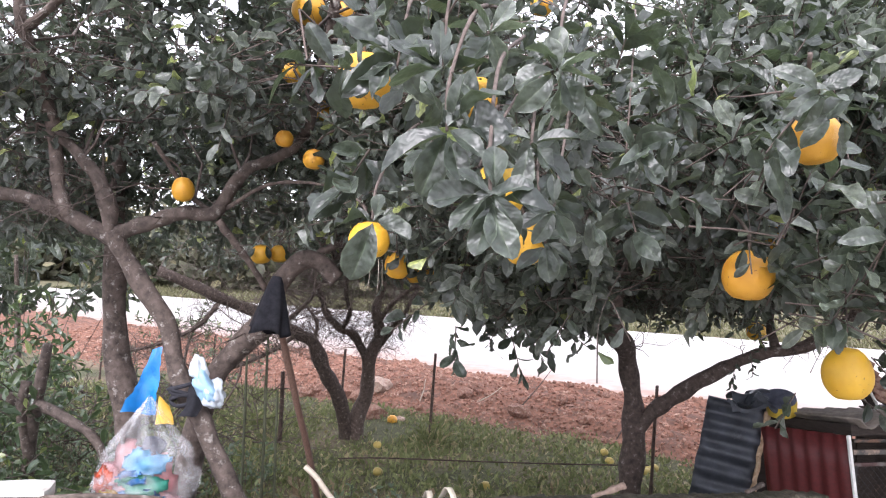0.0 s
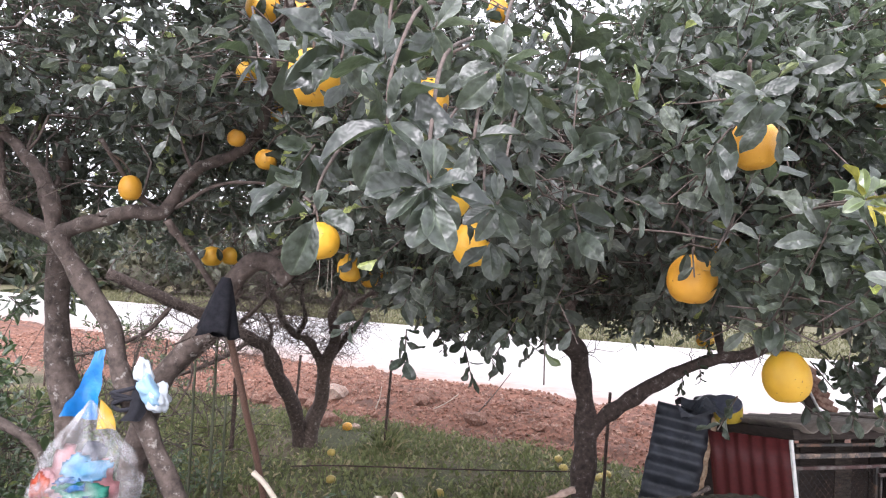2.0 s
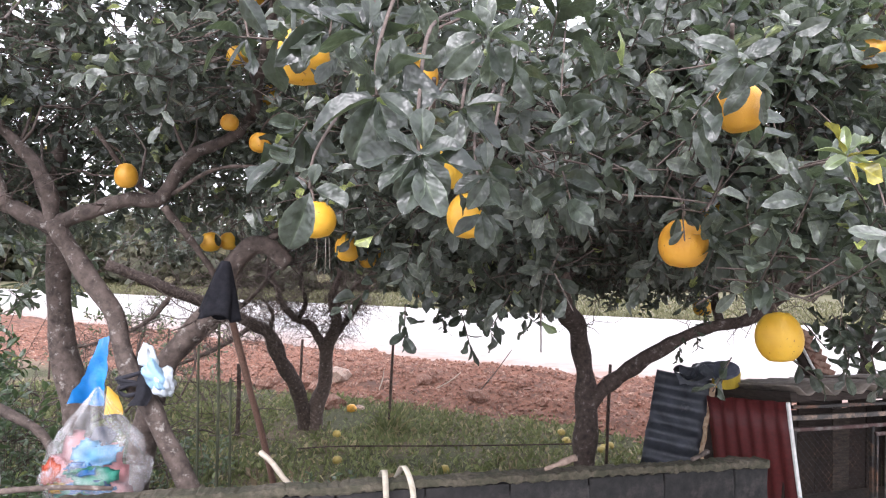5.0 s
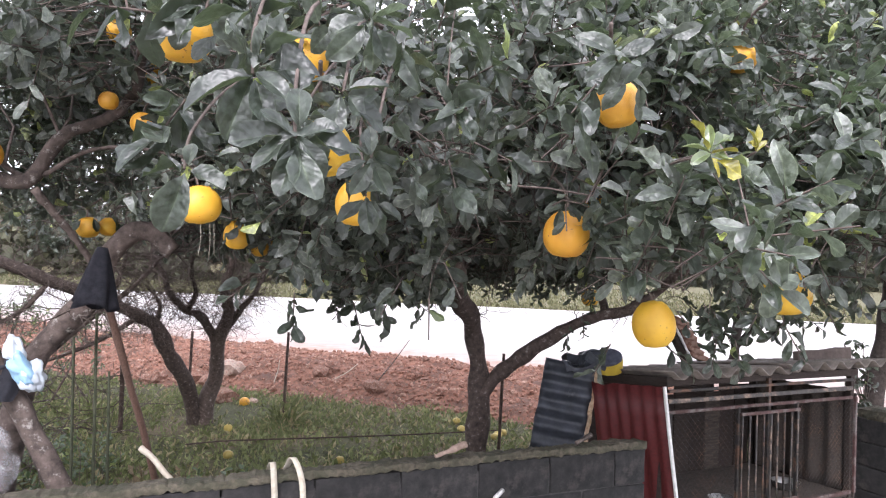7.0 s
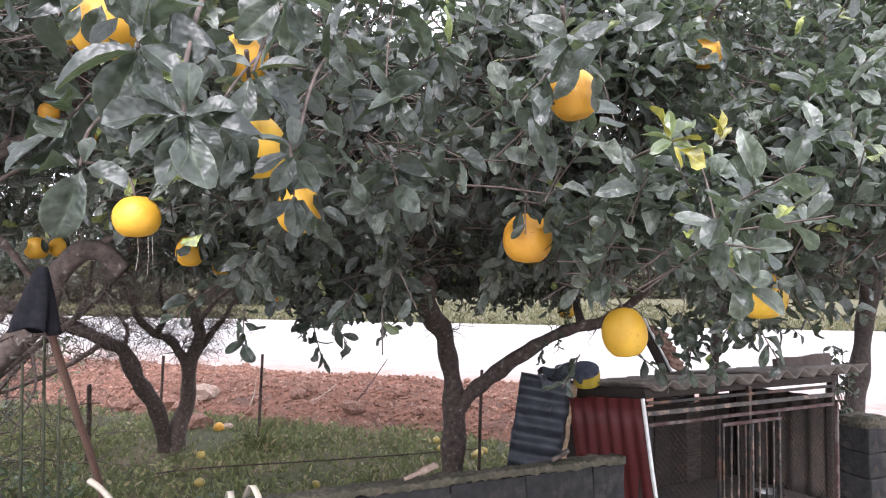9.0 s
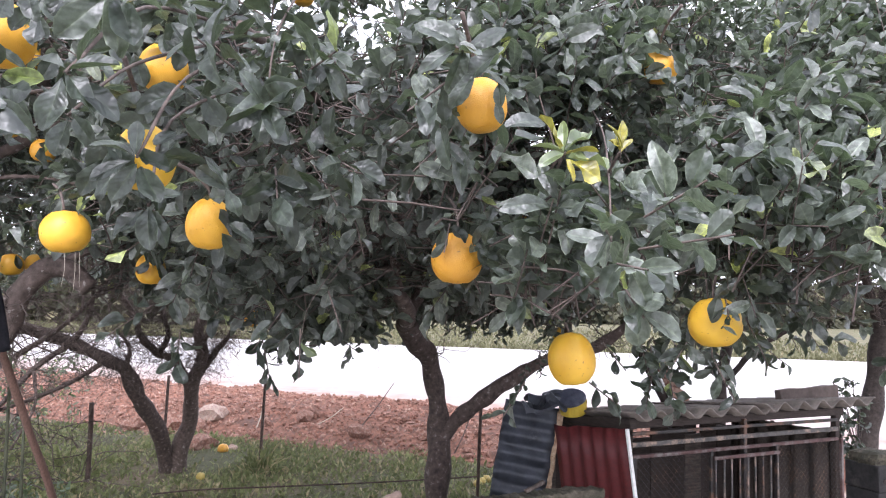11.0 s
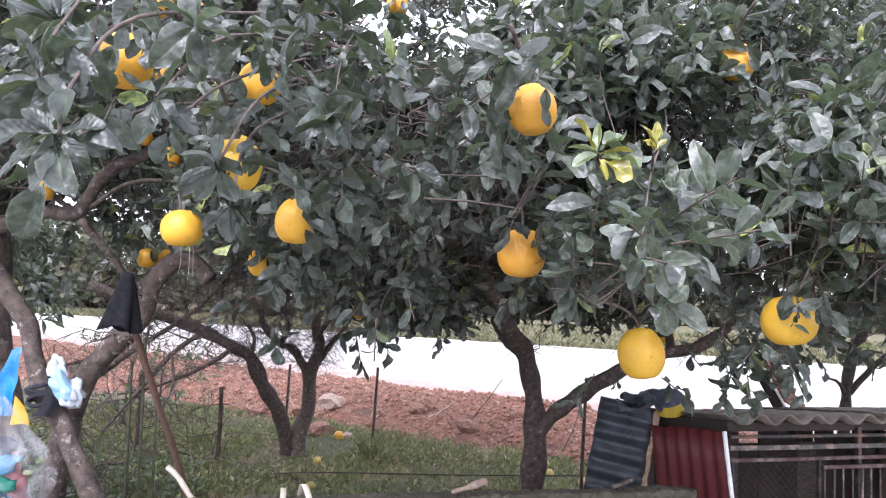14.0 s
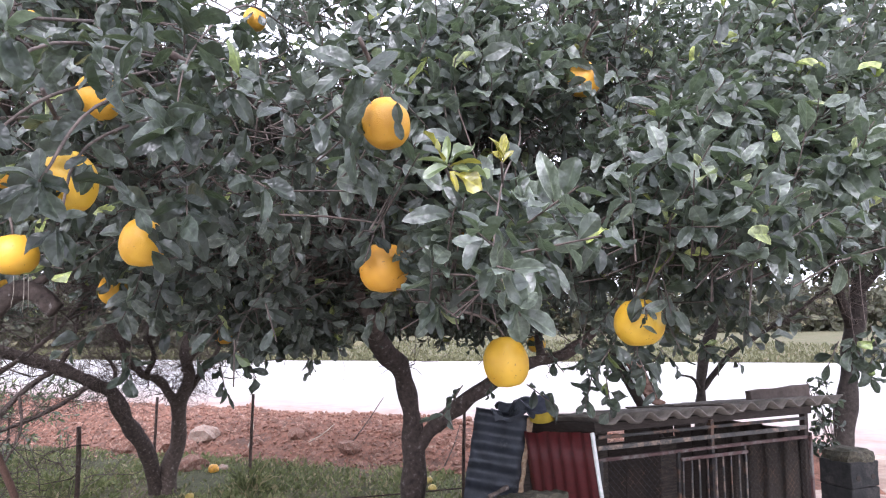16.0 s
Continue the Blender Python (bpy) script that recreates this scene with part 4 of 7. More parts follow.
while len(front) < 1330:
    x, z = rng.uniform(0.85, 4.6), rng.uniform(1.85, 4.2)
    y = front_of_crown(z) + 0.15 + rng.uniform(0, 1) ** 1.5 * 0.8 + 0.22 * max(0, x - 2.2)
    p = np.array([x, y, z])
    if ((x - 1.27) / 0.15) ** 2 + ((z - 2.46) / 0.13) ** 2 < 1:
        continue
    if noise.noise(Vector(p) * 1.5 + Vector((4.4, 0, 0))) < (-0.22 if x < 2.4 else 0.0) or sky_gap(p) or not open_to_yard(p, 0.115) or z < 2.12 + 0.1 * math.sin(x * 5) - 0.12 * max(0, min(1, x - 1.6)) * (x < 2.5) + min(0.5, max(0, 0.9 * (x - 1.85))) or z > 2.55 + 0.42 * y:
        continue
    front.append(p)
    aim.append(unit(np.array([0, -0.65, 0.6]) + rng.normal(0, 0.45, 3)))
grow(main_tree, MAIN, [
    ((1.25, 4.7, 3.15), (2.2, 1.6, 1.12), 0.9),
    ((0.75, 3.0, 2.75), (1.25, 1.0, 0.75), 0.9),
    ((2.3, 3.1, 2.7), (1.3, 1.05, 0.8), 1.0),
    ((0.3, 4.6, 2.6), (0.9, 0.8, 0.5), 1.5),
    ((0.8, 3.5, 2.6), (1.3, 0.7, 0.62), 2.2),
    ((0.52, 3.75, 2.12), (0.62, 0.55, 0.42), 2.6),
    ((0.95, 2.9, 2.5), (0.75, 0.45, 0.45), 2.6),
    ((2.1, 5.3, 2.2), (1.1, 0.6, 0.36), 2.0),
], 7400, 240, main_limbs, rng, gap=-0.3, scale=1.3, seed=1.3, keep=clear_of_path, size=(0.045, 0.085), bare=760, bare_box=((0.5, 3.4, 1.74), (3.1, 6.0, 3.0)), ratio=0.52, shell=0.5, thick=0.6, extra=(np.array(front), np.array(aim)))

LEFT = (-0.45, 3.5, 0.0)
left_tree, left_limbs = limb_tree("pomelo_tree", LEFT, [
    ("trunk", [(-0.45, 3.5, -0.05), (-0.6, 3.45, 0.6), (-0.78, 3.4, 1.10), (-0.93, 3.4, 1.40), (-1.06, 3.4, 1.62), (-1.15, 3.4, 1.89), (-1.29, 3.4, 2.09), (-1.42, 3.4, 2.29)], 0.050, 0.042),
    ("limb", [(-1.38, 3.4, 2.25), (-1.63, 3.4, 2.36), (-1.85, 3.4, 2.44), (-2.12, 3.4, 2.48), (-2.6, 3.3, 2.7)], 0.040, 0.028),
    ("limb", [(-1.62, 3.4, 2.36), (-1.69, 3.4, 2.5), (-1.73, 3.4, 2.77), (-1.75, 3.3, 3.00), (-1.78, 3.2, 3.18), (-1.79, 3.1, 3.5)], 0.034, 0.024),
    ("limb", [(-1.42, 3.4, 2.27), (-1.46, 3.4, 2.45), (-1.55, 3.4, 2.6), (-1.7, 3.4, 2.74)], 0.040, 0.028),
    ("limb", [(-1.77, 3.2, 3.17), (-1.58, 3.1, 3.26), (-1.39, 3.0, 3.36)], 0.022, 0.012),
    ("limb", [(-1.40, 3.4, 2.29), (-1.23, 3.4, 2.35), (-1.08, 3.4, 2.40), (-0.95, 3.4, 2.40), (-0.88, 3.4, 2.52), (-0.80, 3.4, 2.62), (-0.62, 3.4, 2.71), (-0.51, 3.3, 2.81), (-0.47, 3.2, 2.93), (-0.39, 3.0, 3.06), (-0.34, 2.9, 3.25)], 0.036, 0.021),
    ("limb", [(-0.89, 3.4, 2.43), (-0.69, 3.3, 2.53), (-0.49, 3.2, 2.54), (-0.27, 3.1, 2.50)], 0.010, 0.005),
    ("limb", [(-1.21, 3.3, 2.71), (-1.08, 3.4, 2.50), (-0.95, 3.4, 2.40)], 0.010, 0.014),
    ("limb", [(-0.93, 3.4, 2.37), (-0.83, 3.5, 2.22), (-0.74, 3.62, 2.05)], 0.018, 0.014),
], "pomelo tree with a leaning lichen-spotted brown trunk, bags tied to it", BARK)
rng = np.random.default_rng(22)
grow(left_tree, LEFT, [
    ((-1.5, 3.3, 3.55), (1.5, 1.2, 0.7), 1.1),
    ((-0.5, 2.9, 3.15), (0.9, 0.8, 0.45), 1.2),
    ((-2.5, 4.0, 2.9), (0.9, 1.2, 0.7), 0.8),
], 1450, 120, left_limbs, rng, gap=0.04, scale=1.5, seed=5.1, keep=clear_of_path, size=(0.05, 0.09), bare=100, bare_box=((-2.0, 2.9, 2.05), (0.2, 5.0, 3.2)))

# the bough that arches behind the left tree, and the stout trunk beside it
ARCH = (-1.2, 3.75, 0.0)
arch_tree, arch_limbs = limb_tree("pomelo_tree", ARCH, [
    ("trunk", [(-1.2, 3.75, -0.05), (-1.15, 3.72, 0.8), (-1.07, 3.7, 1.40), (-1.00, 3.7, 1.59), (-0.89, 3.7, 1.75), (-0.75, 3.7, 1.92), (-0.70, 3.7, 2.08), (-0.60, 3.7, 2.20), (-0.50, 3.7, 2.21), (-0.40, 3.7, 2.12)], 0.066, 0.044),
    ("limb", [(-0.55, 3.7, 2.21), (-0.4, 3.75, 2.3), (-0.1, 3.9, 2.36), (0.15, 4.0, 2.5)], 0.022, 0.01),
    ("limb", [(-1.0, 3.7, 1.57), (-0.9, 4.0, 1.72), (-0.7, 4.4, 1.95), (-0.6, 4.8, 2.2)], 0.02, 0.008),
], "pomelo tree with a low arching bough", BARK)
rng = np.random.default_rng(23)
grow(arch_tree, ARCH, [((-0.5, 4.7, 2.9), (1.2, 0.8, 0.7), 1.0), ((0.0, 4.2, 2.4), (0.5, 0.4, 0.25), 1.0)], 330, 50, arch_limbs, rng, gap=-0.05, scale=1.4, keep=low_top, seed=8.8, size=(0.06, 0.1), bare=160, bare_box=((-1.3, 3.5, 1.75), (0.4, 6.0, 2.5)))

STOUT = (-1.55, 4.2, 0.0)
stout_tree, stout_limbs = limb_tree("pomelo_tree", STOUT, [
    ("trunk", [(-1.55, 4.2, -0.05), (-1.6, 4.2, 0.7), (-1.65, 4.2, 1.25), (-1.74, 4.2, 1.7), (-1.79, 4.2, 2.3), (-1.85, 4.3, 2.9)], 0.085, 0.055),
    ("limb", [(-1.78, 4.2, 2.2), (-2.1, 4.4, 2.6), (-2.5, 4.7, 2.9)], 0.04, 0.02),
], "pomelo tree with a plain straight grey-brown trunk", BARK)
rng = np.random.default_rng(24)
grow(stout_tree, STOUT, [((-2.1, 5.0, 3.2), (1.6, 1.1, 0.9), 1.0)], 420, 60, stout_limbs, rng, gap=-0.05, scale=1.4, keep=low_top, seed=2.8, size=(0.06, 0.1))

FORK = (-1.02, 9.5, 0.0)


def fork_floor(x, y):
    """The underside of this crown: bare twigs below it, leaves hanging lower towards its rims."""
    return 2.38 + 0.05 * (y - 8.5) - 0.3 * min(1.2, max(0.0, x + 0.3)) - 0.2 * min(1.5, max(0.0, -1.8 - x)) + 0.12 * math.sin(x * 6.3 + y * 3)


fork_tree, fork_limbs = limb_tree("pomelo_tree", FORK, [
    ("trunk", [(-0.98, 9.5, -0.05), (-0.92, 9.45, 0.3), (-0.82, 9.4, 0.64), (-0.79, 9.2, 1.06), (-0.66, 9.05, 1.42), (-0.71, 9.0, 1.72), (-0.62, 8.9, 2.1), (-0.72, 8.8, 2.6)], 0.115, 0.03),
    ("trunk", [(-1.07, 9.5, -0.05), (-1.15, 9.2, 0.53), (-1.30, 8.9, 0.92), (-1.42, 8.65, 1.30), (-1.57, 8.5, 1.42), (-1.92, 8.4, 1.60), (-2.37, 8.1, 1.81), (-3.0, 7.8, 2.1)], 0.1, 0.055),
    ("limb", [(-0.80, 9.2, 1.03), (-0.98, 9.0, 1.38), (-1.13, 8.9, 1.46), (-1.31, 8.8, 1.66), (-1.36, 8.75, 1.85), (-1.5, 8.7, 2.1)], 0.06, 0.025),
    ("limb", [(-1.12, 8.9, 1.45), (-1.02, 8.85, 1.68), (-1.08, 8.8, 1.95), (-1.0, 8.7, 2.3)], 0.035, 0.018),
    ("limb", [(-1.42, 8.65, 1.3), (-1.38, 8.6, 1.55), (-1.5, 8.5, 1.75)], 0.03, 0.014),
    ("limb", [(-0.75, 9.2, 1.12), (-0.53, 9.1, 1.45), (-0.36, 9.0, 1.67), (-0.2, 9.0, 2.0)], 0.045, 0.02),
    ("limb", [(-0.72, 9.0, 1.5), (-0.4, 8.7, 1.9), (0.1, 8.5, 2.2), (0.5, 8.3, 2.4)], 0.035, 0.015),
    ("limb", [(-1.9, 8.4, 1.6), (-1.7, 8.2, 1.9), (-1.6, 8.0, 2.3)], 0.03, 0.015),
    ("limb", [(-1.57, 8.5, 1.42), (-1.9, 8.3, 1.18), (-2.35, 8.1, 0.98), (-2.7, 8.0, 0.9)], 0.03, 0.012),
    ("limb", [(-1.92, 8.4, 1.6), (-2.2, 8.2, 1.34), (-2.5, 8.0, 0.9), (-2.8, 7.9, 0.5)], 0.035, 0.014),
    ("limb", [(-2.37, 8.1, 1.81), (-2.6, 8.0, 1.5), (-2.95, 7.9, 1.3), (-3.3, 7.8, 1.2)], 0.03, 0.012),
    ("limb", [(-2.2, 8.2, 1.34), (-2.1, 8.0, 1.0), (-2.25, 7.9, 0.6)], 0.018, 0.008),
], "pomelo tree with two low spreading grey trunks", BARK_DARK)
rng = np.random.default_rng(25)
grow(fork_tree, FORK, [((-0.9, 8.6, 3.2), (2.9, 1.9, 1.4), 1.0), ((-0.3, 7.2, 2.7), (1.5, 0.8, 0.6), 1.6), ((-0.7, 8.2, 2.05), (2.1, 1.1, 0.42), 1.7)], 1750, 170, fork_limbs, rng, gap=0.0, scale=1.2, keep=lambda p: low_top(p) and p[2] > fork_floor(p[0], p[1]), seed=9.9, size=(0.06, 0.105), bare=1700, bare_box=((-3.5, 7.2, 1.05), (1.2, 9.6, 2.8)))

RIGHT = (5.2, 5.6, 0.0)
right_tree, right_limbs = limb_tree("pomelo_tree", RIGHT, [
    ("trunk", [(5.2, 5.6, -0.05), (5.26, 5.6, 0.6), (5.33, 5.6, 1.0), (5.40, 5.6, 1.34), (5.5, 5.6, 1.83), (5.6, 5.6, 2.4), (5.55, 5.5, 3.0)], 0.105, 0.065),
    ("limb", [(5.5, 5.6, 1.9), (5.2, 5.4, 2.3), (4.8, 5.0, 2.7), (4.4, 4.5, 2.9)], 0.045, 0.015),
    ("limb", [(5.55, 5.6, 2.2), (5.9, 5.4, 2.7), (6.2, 5.2, 3.1)], 0.045, 0.02),
], "pomelo tree with a straight dark trunk beside the shed", BARK_BLACK)
rng = np.random.default_rng(26)
grow(right_tree, RIGHT, [((5.3, 5.2, 3.35), (1.8, 1.5, 1.4), 1.0), ((4.1, 4.2, 3.0), (1.1, 1.1, 0.9), 1.3)], 2300, 110, right_limbs, rng, LEAF_NEAR, gap=-0.06, scale=1.3, seed=3.4, size=(0.06, 0.105), keep=lambda p: clear_of_path(p) and p[2] > 2.42 + 0.09 * (p[1] - 3.5) + 0.12 * math.sin(p[0] * 3.7), bare=240, bare_box=((2.8, 3.6, 1.95), (5.8, 5.8, 3.1)))

BACK = (4.5, 6.5, 0.0)
back_tree, back_limbs = limb_tree("pomelo_tree", BACK, [
    ("trunk", [(4.5, 6.5, -0.05), (4.5, 6.5, 0.8), (4.53, 6.5, 1.25), (4.57, 6.5, 1.6), (4.72, 6.5, 2.05), (4.78, 6.5, 2.6)], 0.07, 0.04),
    ("limb", [(4.54, 6.5, 1.33), (4.79, 6.4, 1.66), (5.04, 6.3, 1.85), (5.35, 6.2, 2.05), (5.7, 6.1, 2.3)], 0.03, 0.014),
    ("limb", [(4.53, 6.5, 1.3), (4.4, 6.4, 1.45), (4.2, 6.3, 1.5)], 0.02, 0.008),
], "slender pomelo tree with a crooked side branch behind the shed", BARK_BLACK)
rng = np.random.default_rng(27)
grow(back_tree, BACK, [((3.6, 7.0, 3.9), (2.6, 1.3, 1.4), 1.0)], 700, 80, back_limbs, rng, gap=-0.06, scale=1.2, keep=lambda p: low_top(p) and p[2] > 2.75, seed=6.4, size=(0.07, 0.12), bare=90, bare_box=((3.2, 5.8, 1.9), (5.6, 7.0, 2.6)))


# ---- shoots that hang close to the camera ----
def shoot(points, r, places, label, seed, material=None, size=(0.085, 0.115), count=(6, 9), ratio=0.45):
    """A leafy twig of the main tree: a stem and rosettes at (place, axis)."""
    g = np.random.default_rng(seed)
    stem = part("branchlet", tube("branchlet", points, r * 0.5, r * 0.3, 6, 5, 0.2, seed), TWIG, main_tree, label)
    c = np.array([p for p, _ in places], float)
    a = unit(np.array([q for _, q in places], float))
    at, along, face, ln, ra, dr, fo, seg = sprays(c, a, g, size=size, count=count, ratio=ratio, twig=0.13)
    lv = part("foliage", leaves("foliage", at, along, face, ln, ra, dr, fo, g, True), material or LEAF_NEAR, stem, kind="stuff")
    tw = part("twig_mass", rods("twig_mass", seg, 0.0028), TWIG, stem, kind="stuff")
    for ob in (stem,):
        ob.data.transform(Matrix.Translation(-Vector(MAIN)))
    for ob in (lv, tw):
        ob.data.transform(Matrix.Translation(-Vector(MAIN)))
    return stem


shoot([(0.1, 2.4, 3.0), (0.05, 1.8, 2.95), (0.05, 1.5, 2.7), (0.06, 1.42, 2.5)], 0.006, [
    ((0.06, 1.42, 2.5), (-0.2, -0.8, 0.2)), ((0.02, 1.45, 2.6), (-0.5, -0.6, 0.5)), ((0.1, 1.45, 2.42), (0.2, -0.7, -0.5)), ((-0.05, 1.5, 2.55), (-0.8, -0.4, -0.1)), ((0.12, 1.5, 2.65), (0.4, -0.6, 0.5)), ((-0.02, 1.55, 2.4), (-0.3, -0.5, -0.7))], "dense shoot of dark leaves", 42, size=(0.07, 0.105), count=(7, 10))
shoot([(0.7, 2.4, 3.0), (0.6, 1.9, 2.85), (0.52, 1.6, 2.6), (0.5, 1.55, 2.4)], 0.006, [
    ((0.5, 1.54, 2.42), (0.1, -0.8, -0.2)), ((0.56, 1.6, 2.5), (0.6, -0.6, 0.3)), ((0.44, 1.58, 2.5), (-0.5, -0.7, 0.2)), ((0.52, 1.6, 2.32), (0.1, -0.5, -0.8)), ((0.5, 1.65, 2.62), (0.1, -0.6, 0.7)), ((0.6, 1.7, 2.38), (0.6, -0.5, -0.4))], "dense shoot of dark leaves", 43, size=(0.065, 0.095), count=(7, 10))
shoot([(1.5, 2.5, 2.8), (1.35, 2.0, 2.55), (1.17, 1.55, 2.34), (1.1, 1.38, 2.18)], 0.006, [
    ((1.1, 1.36, 2.14), (0.0, -0.7, -0.1)), ((1.1, 1.38, 2.18), (-0.4, -0.7, 0.1)), ((1.16, 1.4, 2.17), (0.6, -0.6, 0.1)), ((1.12, 1.4, 2.12), (0.1, -0.5, -0.5)), ((1.18, 1.42, 2.23), (0.5, -0.7, 0.4))], "drooping shoot with broad leaves over a fruit", 36, LEAF_FRESH, size=(0.055, 0.08), count=(5, 7), ratio=0.55)
shoot([(1.9, 2.7, 2.7), (1.85, 2.4, 2.4), (1.75, 2.15, 2.1), (1.73, 2.1, 1.92)], 0.006, [
    ((1.73, 2.1, 1.93), (0.1, -0.5, -0.7)), ((1.78, 2.12, 2.02), (0.7, -0.5, -0.2)), ((1.68, 2.15, 1.97), (-0.6, -0.3, -0.6)), ((1.8, 2.2, 2.15), (0.5, -0.7, 0.2))], "hanging shoot with small leaves", 37, size=(0.05, 0.085), count=(6, 9))
shoot([(0.9, 2.8, 2.6), (0.75, 2.4, 2.3), (0.6, 2.15, 2.08), (0.57, 2.08, 1.97)], 0.003, [((0.57, 2.07, 2.0), (0.0, -0.1, -1))], "thin shoot with one pale hanging leaf", 38, LEAF_PALE, size=(0.05, 0.055), count=(1, 1), ratio=0.55)
shoot([(0.9, 2.8, 2.6), (0.78, 2.5, 2.3), (0.64, 2.25, 2.12)], 0.003, [((0.64, 2.22, 2.1), (0.2, -0.5, -0.6)), ((0.52, 2.25, 2.05), (-0.4, -0.4, -0.6))], "thin hanging leafy twig", 47, size=(0.05, 0.08), count=(2, 4))
shoot([(0.5, 3.2, 2.5), (0.3, 2.9, 2.2), (0.2, 2.65, 2.0)], 0.005, [
    ((0.19, 2.6, 1.98), (0.0, -0.4, -0.9)), ((0.42, 2.95, 1.93), (0.2, -0.3, -0.8)), ((0.3, 2.8, 2.05), (-0.3, -0.6, -0.3)), ((0.48, 3.05, 1.95), (0.4, -0.3, -0.6)), ((0.08, 2.7, 2.05), (-0.6, -0.3, -0.5))], "low leafy twig against the road", 39, size=(0.05, 0.085), count=(6, 9))
shoot([(1.7, 3.0, 2.3), (1.5, 2.6, 2.05), (1.3, 2.35, 1.9)], 0.004, [
    ((1.24, 2.32, 1.84), (-0.5, -0.3, -0.6)), ((1.47, 2.38, 1.83), (0.6, -0.3, -0.5)), ((1.55, 2.45, 1.95), (0.5, -0.3, -0.7))], "small leafy twig beside a fruit", 40, size=(0.05, 0.08), count=(3, 5))
shoot([(2.3, 4.6, 2.2), (2.0, 4.3, 2.0), (1.9, 4.1, 1.85)], 0.004, [((1.88, 4.1, 1.82), (0, -0.2, -1)), ((1.95, 4.2, 1.92), (0.4, -0.2, -0.8)), ((1.82, 4.15, 1.74), (-0.2, 0, -1))], "sparse small-leaved twig against the road", 41, size=(0.035, 0.055), count=(8, 11))

shoot([(1.0, 2.2, 2.75), (0.93, 1.8, 2.68), (0.87, 1.55, 2.56)], 0.003, [((0.87, 1.53, 2.55), (-0.3, -0.7, -0.2)), ((0.84, 1.56, 2.5), (-0.6, -0.5, -0.6))], "leafy twig over a fruit", 44, size=(0.06, 0.09), count=(3, 5))
shoot([(1.1, 2.5, 2.6), (1.0, 2.15, 2.4), (0.94, 1.97, 2.29)], 0.004, [((0.93, 1.96, 2.27), (-0.2, -0.6, -0.5))], "small leafy twig over a fruit", 45, size=(0.04, 0.055), count=(2, 2))
shoot([(1.9, 2.5, 2.4), (1.8, 2.15, 2.2), (1.72, 2.0, 2.12)], 0.004, [((1.71, 2.0, 2.1), (-0.2, -0.5, -0.6)), ((1.77, 2.0, 2.05), (0.2, -0.3, -0.8))], "small leafy twig over a fruit", 46, size=(0.035, 0.055), count=(5, 7))



def lone_leaves(rows, label, seed, material=None):
    """Single leaves of the main tree: (stalk end, direction, facing, length)."""
    g = np.random.default_rng(seed)
    col = [np.array([r[i] for r in rows], float) for i in range(3)]
    k = len(rows)
    me = leaves("foliage", col[0], unit(col[1]), unit(col[2]), np.array([r[3] for r in rows]), g.uniform(0.42, 0.6, k), g.uniform(-0.1, 0.55, k), g.uniform(0.1, 0.95, k), g, True)
    me.transform(Matrix.Translation(-Vector(MAIN)))
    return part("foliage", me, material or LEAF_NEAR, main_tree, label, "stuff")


lone_leaves([((0.93, 1.50, 2.545), (-0.75, -0.15, -0.5), (0.0, -0.8, 0.5), 0.085), ((0.90, 1.51, 2.54), (-0.9, 0.0, 0.1), (0, -0.5, 0.8), 0.08), ((0.88, 1.5, 2.5), (-0.5, -0.2, -0.8), (-0.3, -0.9, 0.2), 0.07)], "dark leaves over a fruit", 61)
lone_leaves([((0.925, 1.955, 2.26), (0.7, -0.1, -0.45), (0, -0.9, 0.4), 0.055), ((0.915, 1.955, 2.255), (-0.25, -0.1, -0.9), (0, -1, 0.1), 0.055), ((0.92, 1.955, 2.265), (-0.8, -0.1, -0.1), (0, -0.8, 0.5), 0.05)], "three small dark leaves on a fruit", 62)
lone_leaves([((1.69, 2.0, 2.11), (-0.35, -0.1, -0.9), (-0.2, -0.9, 0.2), 0.085), ((1.73, 2.0, 2.10), (0.1, -0.1, -0.9), (0.3, -0.9, 0.1), 0.045), ((1.76, 2.0, 2.06), (0.3, 0.0, -0.9), (0.0, -1, 0.1), 0.04), ((1.70, 2.0, 2.02), (0.8, -0.1, -0.4), (0, -0.9, 0.4), 0.05)], "leaves across a fruit", 63, LEAF_FRESH)


def rosette(at, stem, rows, seed, label, material=None, ratio=0.5, scale=0.9):
    """A whorl of large leaves at a shoot's end: rows of (across, up, towards the yard) in centimetres from the whorl to each leaf's tip."""
    g = np.random.default_rng(seed)
    st = part("branchlet", tube("branchlet", [*stem, at], 0.004, 0.0025, 6, 5, 0.2, seed), TWIG, main_tree, label)
    st.data.transform(Matrix.Translation(-Vector(MAIN)))
    k = len(rows)
    tip = np.array([(a, -o, u) for a, u, o in rows], float) * 0.01 * scale
    length = np.linalg.norm(tip, axis=1)
    base = np.array(at) + tip * 0.06 + g.normal(0, 0.004, (k, 3))
    # blades lie open to the sky and the yard, hanging ones more to the yard
    hang = np.clip(-tip[:, 2] / length, 0, 1)[:, None]
    face = np.array([0, -0.55, 0.85]) * (1 - hang) + np.array([0, -1.0, 0.25]) * hang + g.normal(0, 0.22, (k, 3))
    me = leaves("foliage", base, unit(tip), unit(face), length * 1.02, ratio * g.uniform(0.85, 1.15, k), g.uniform(0.0, 0.35, k), g.uniform(0.25, 1.0, k), g, True)
    me.transform(Matrix.Translation(-Vector(MAIN)))
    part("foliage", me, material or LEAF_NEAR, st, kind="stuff")


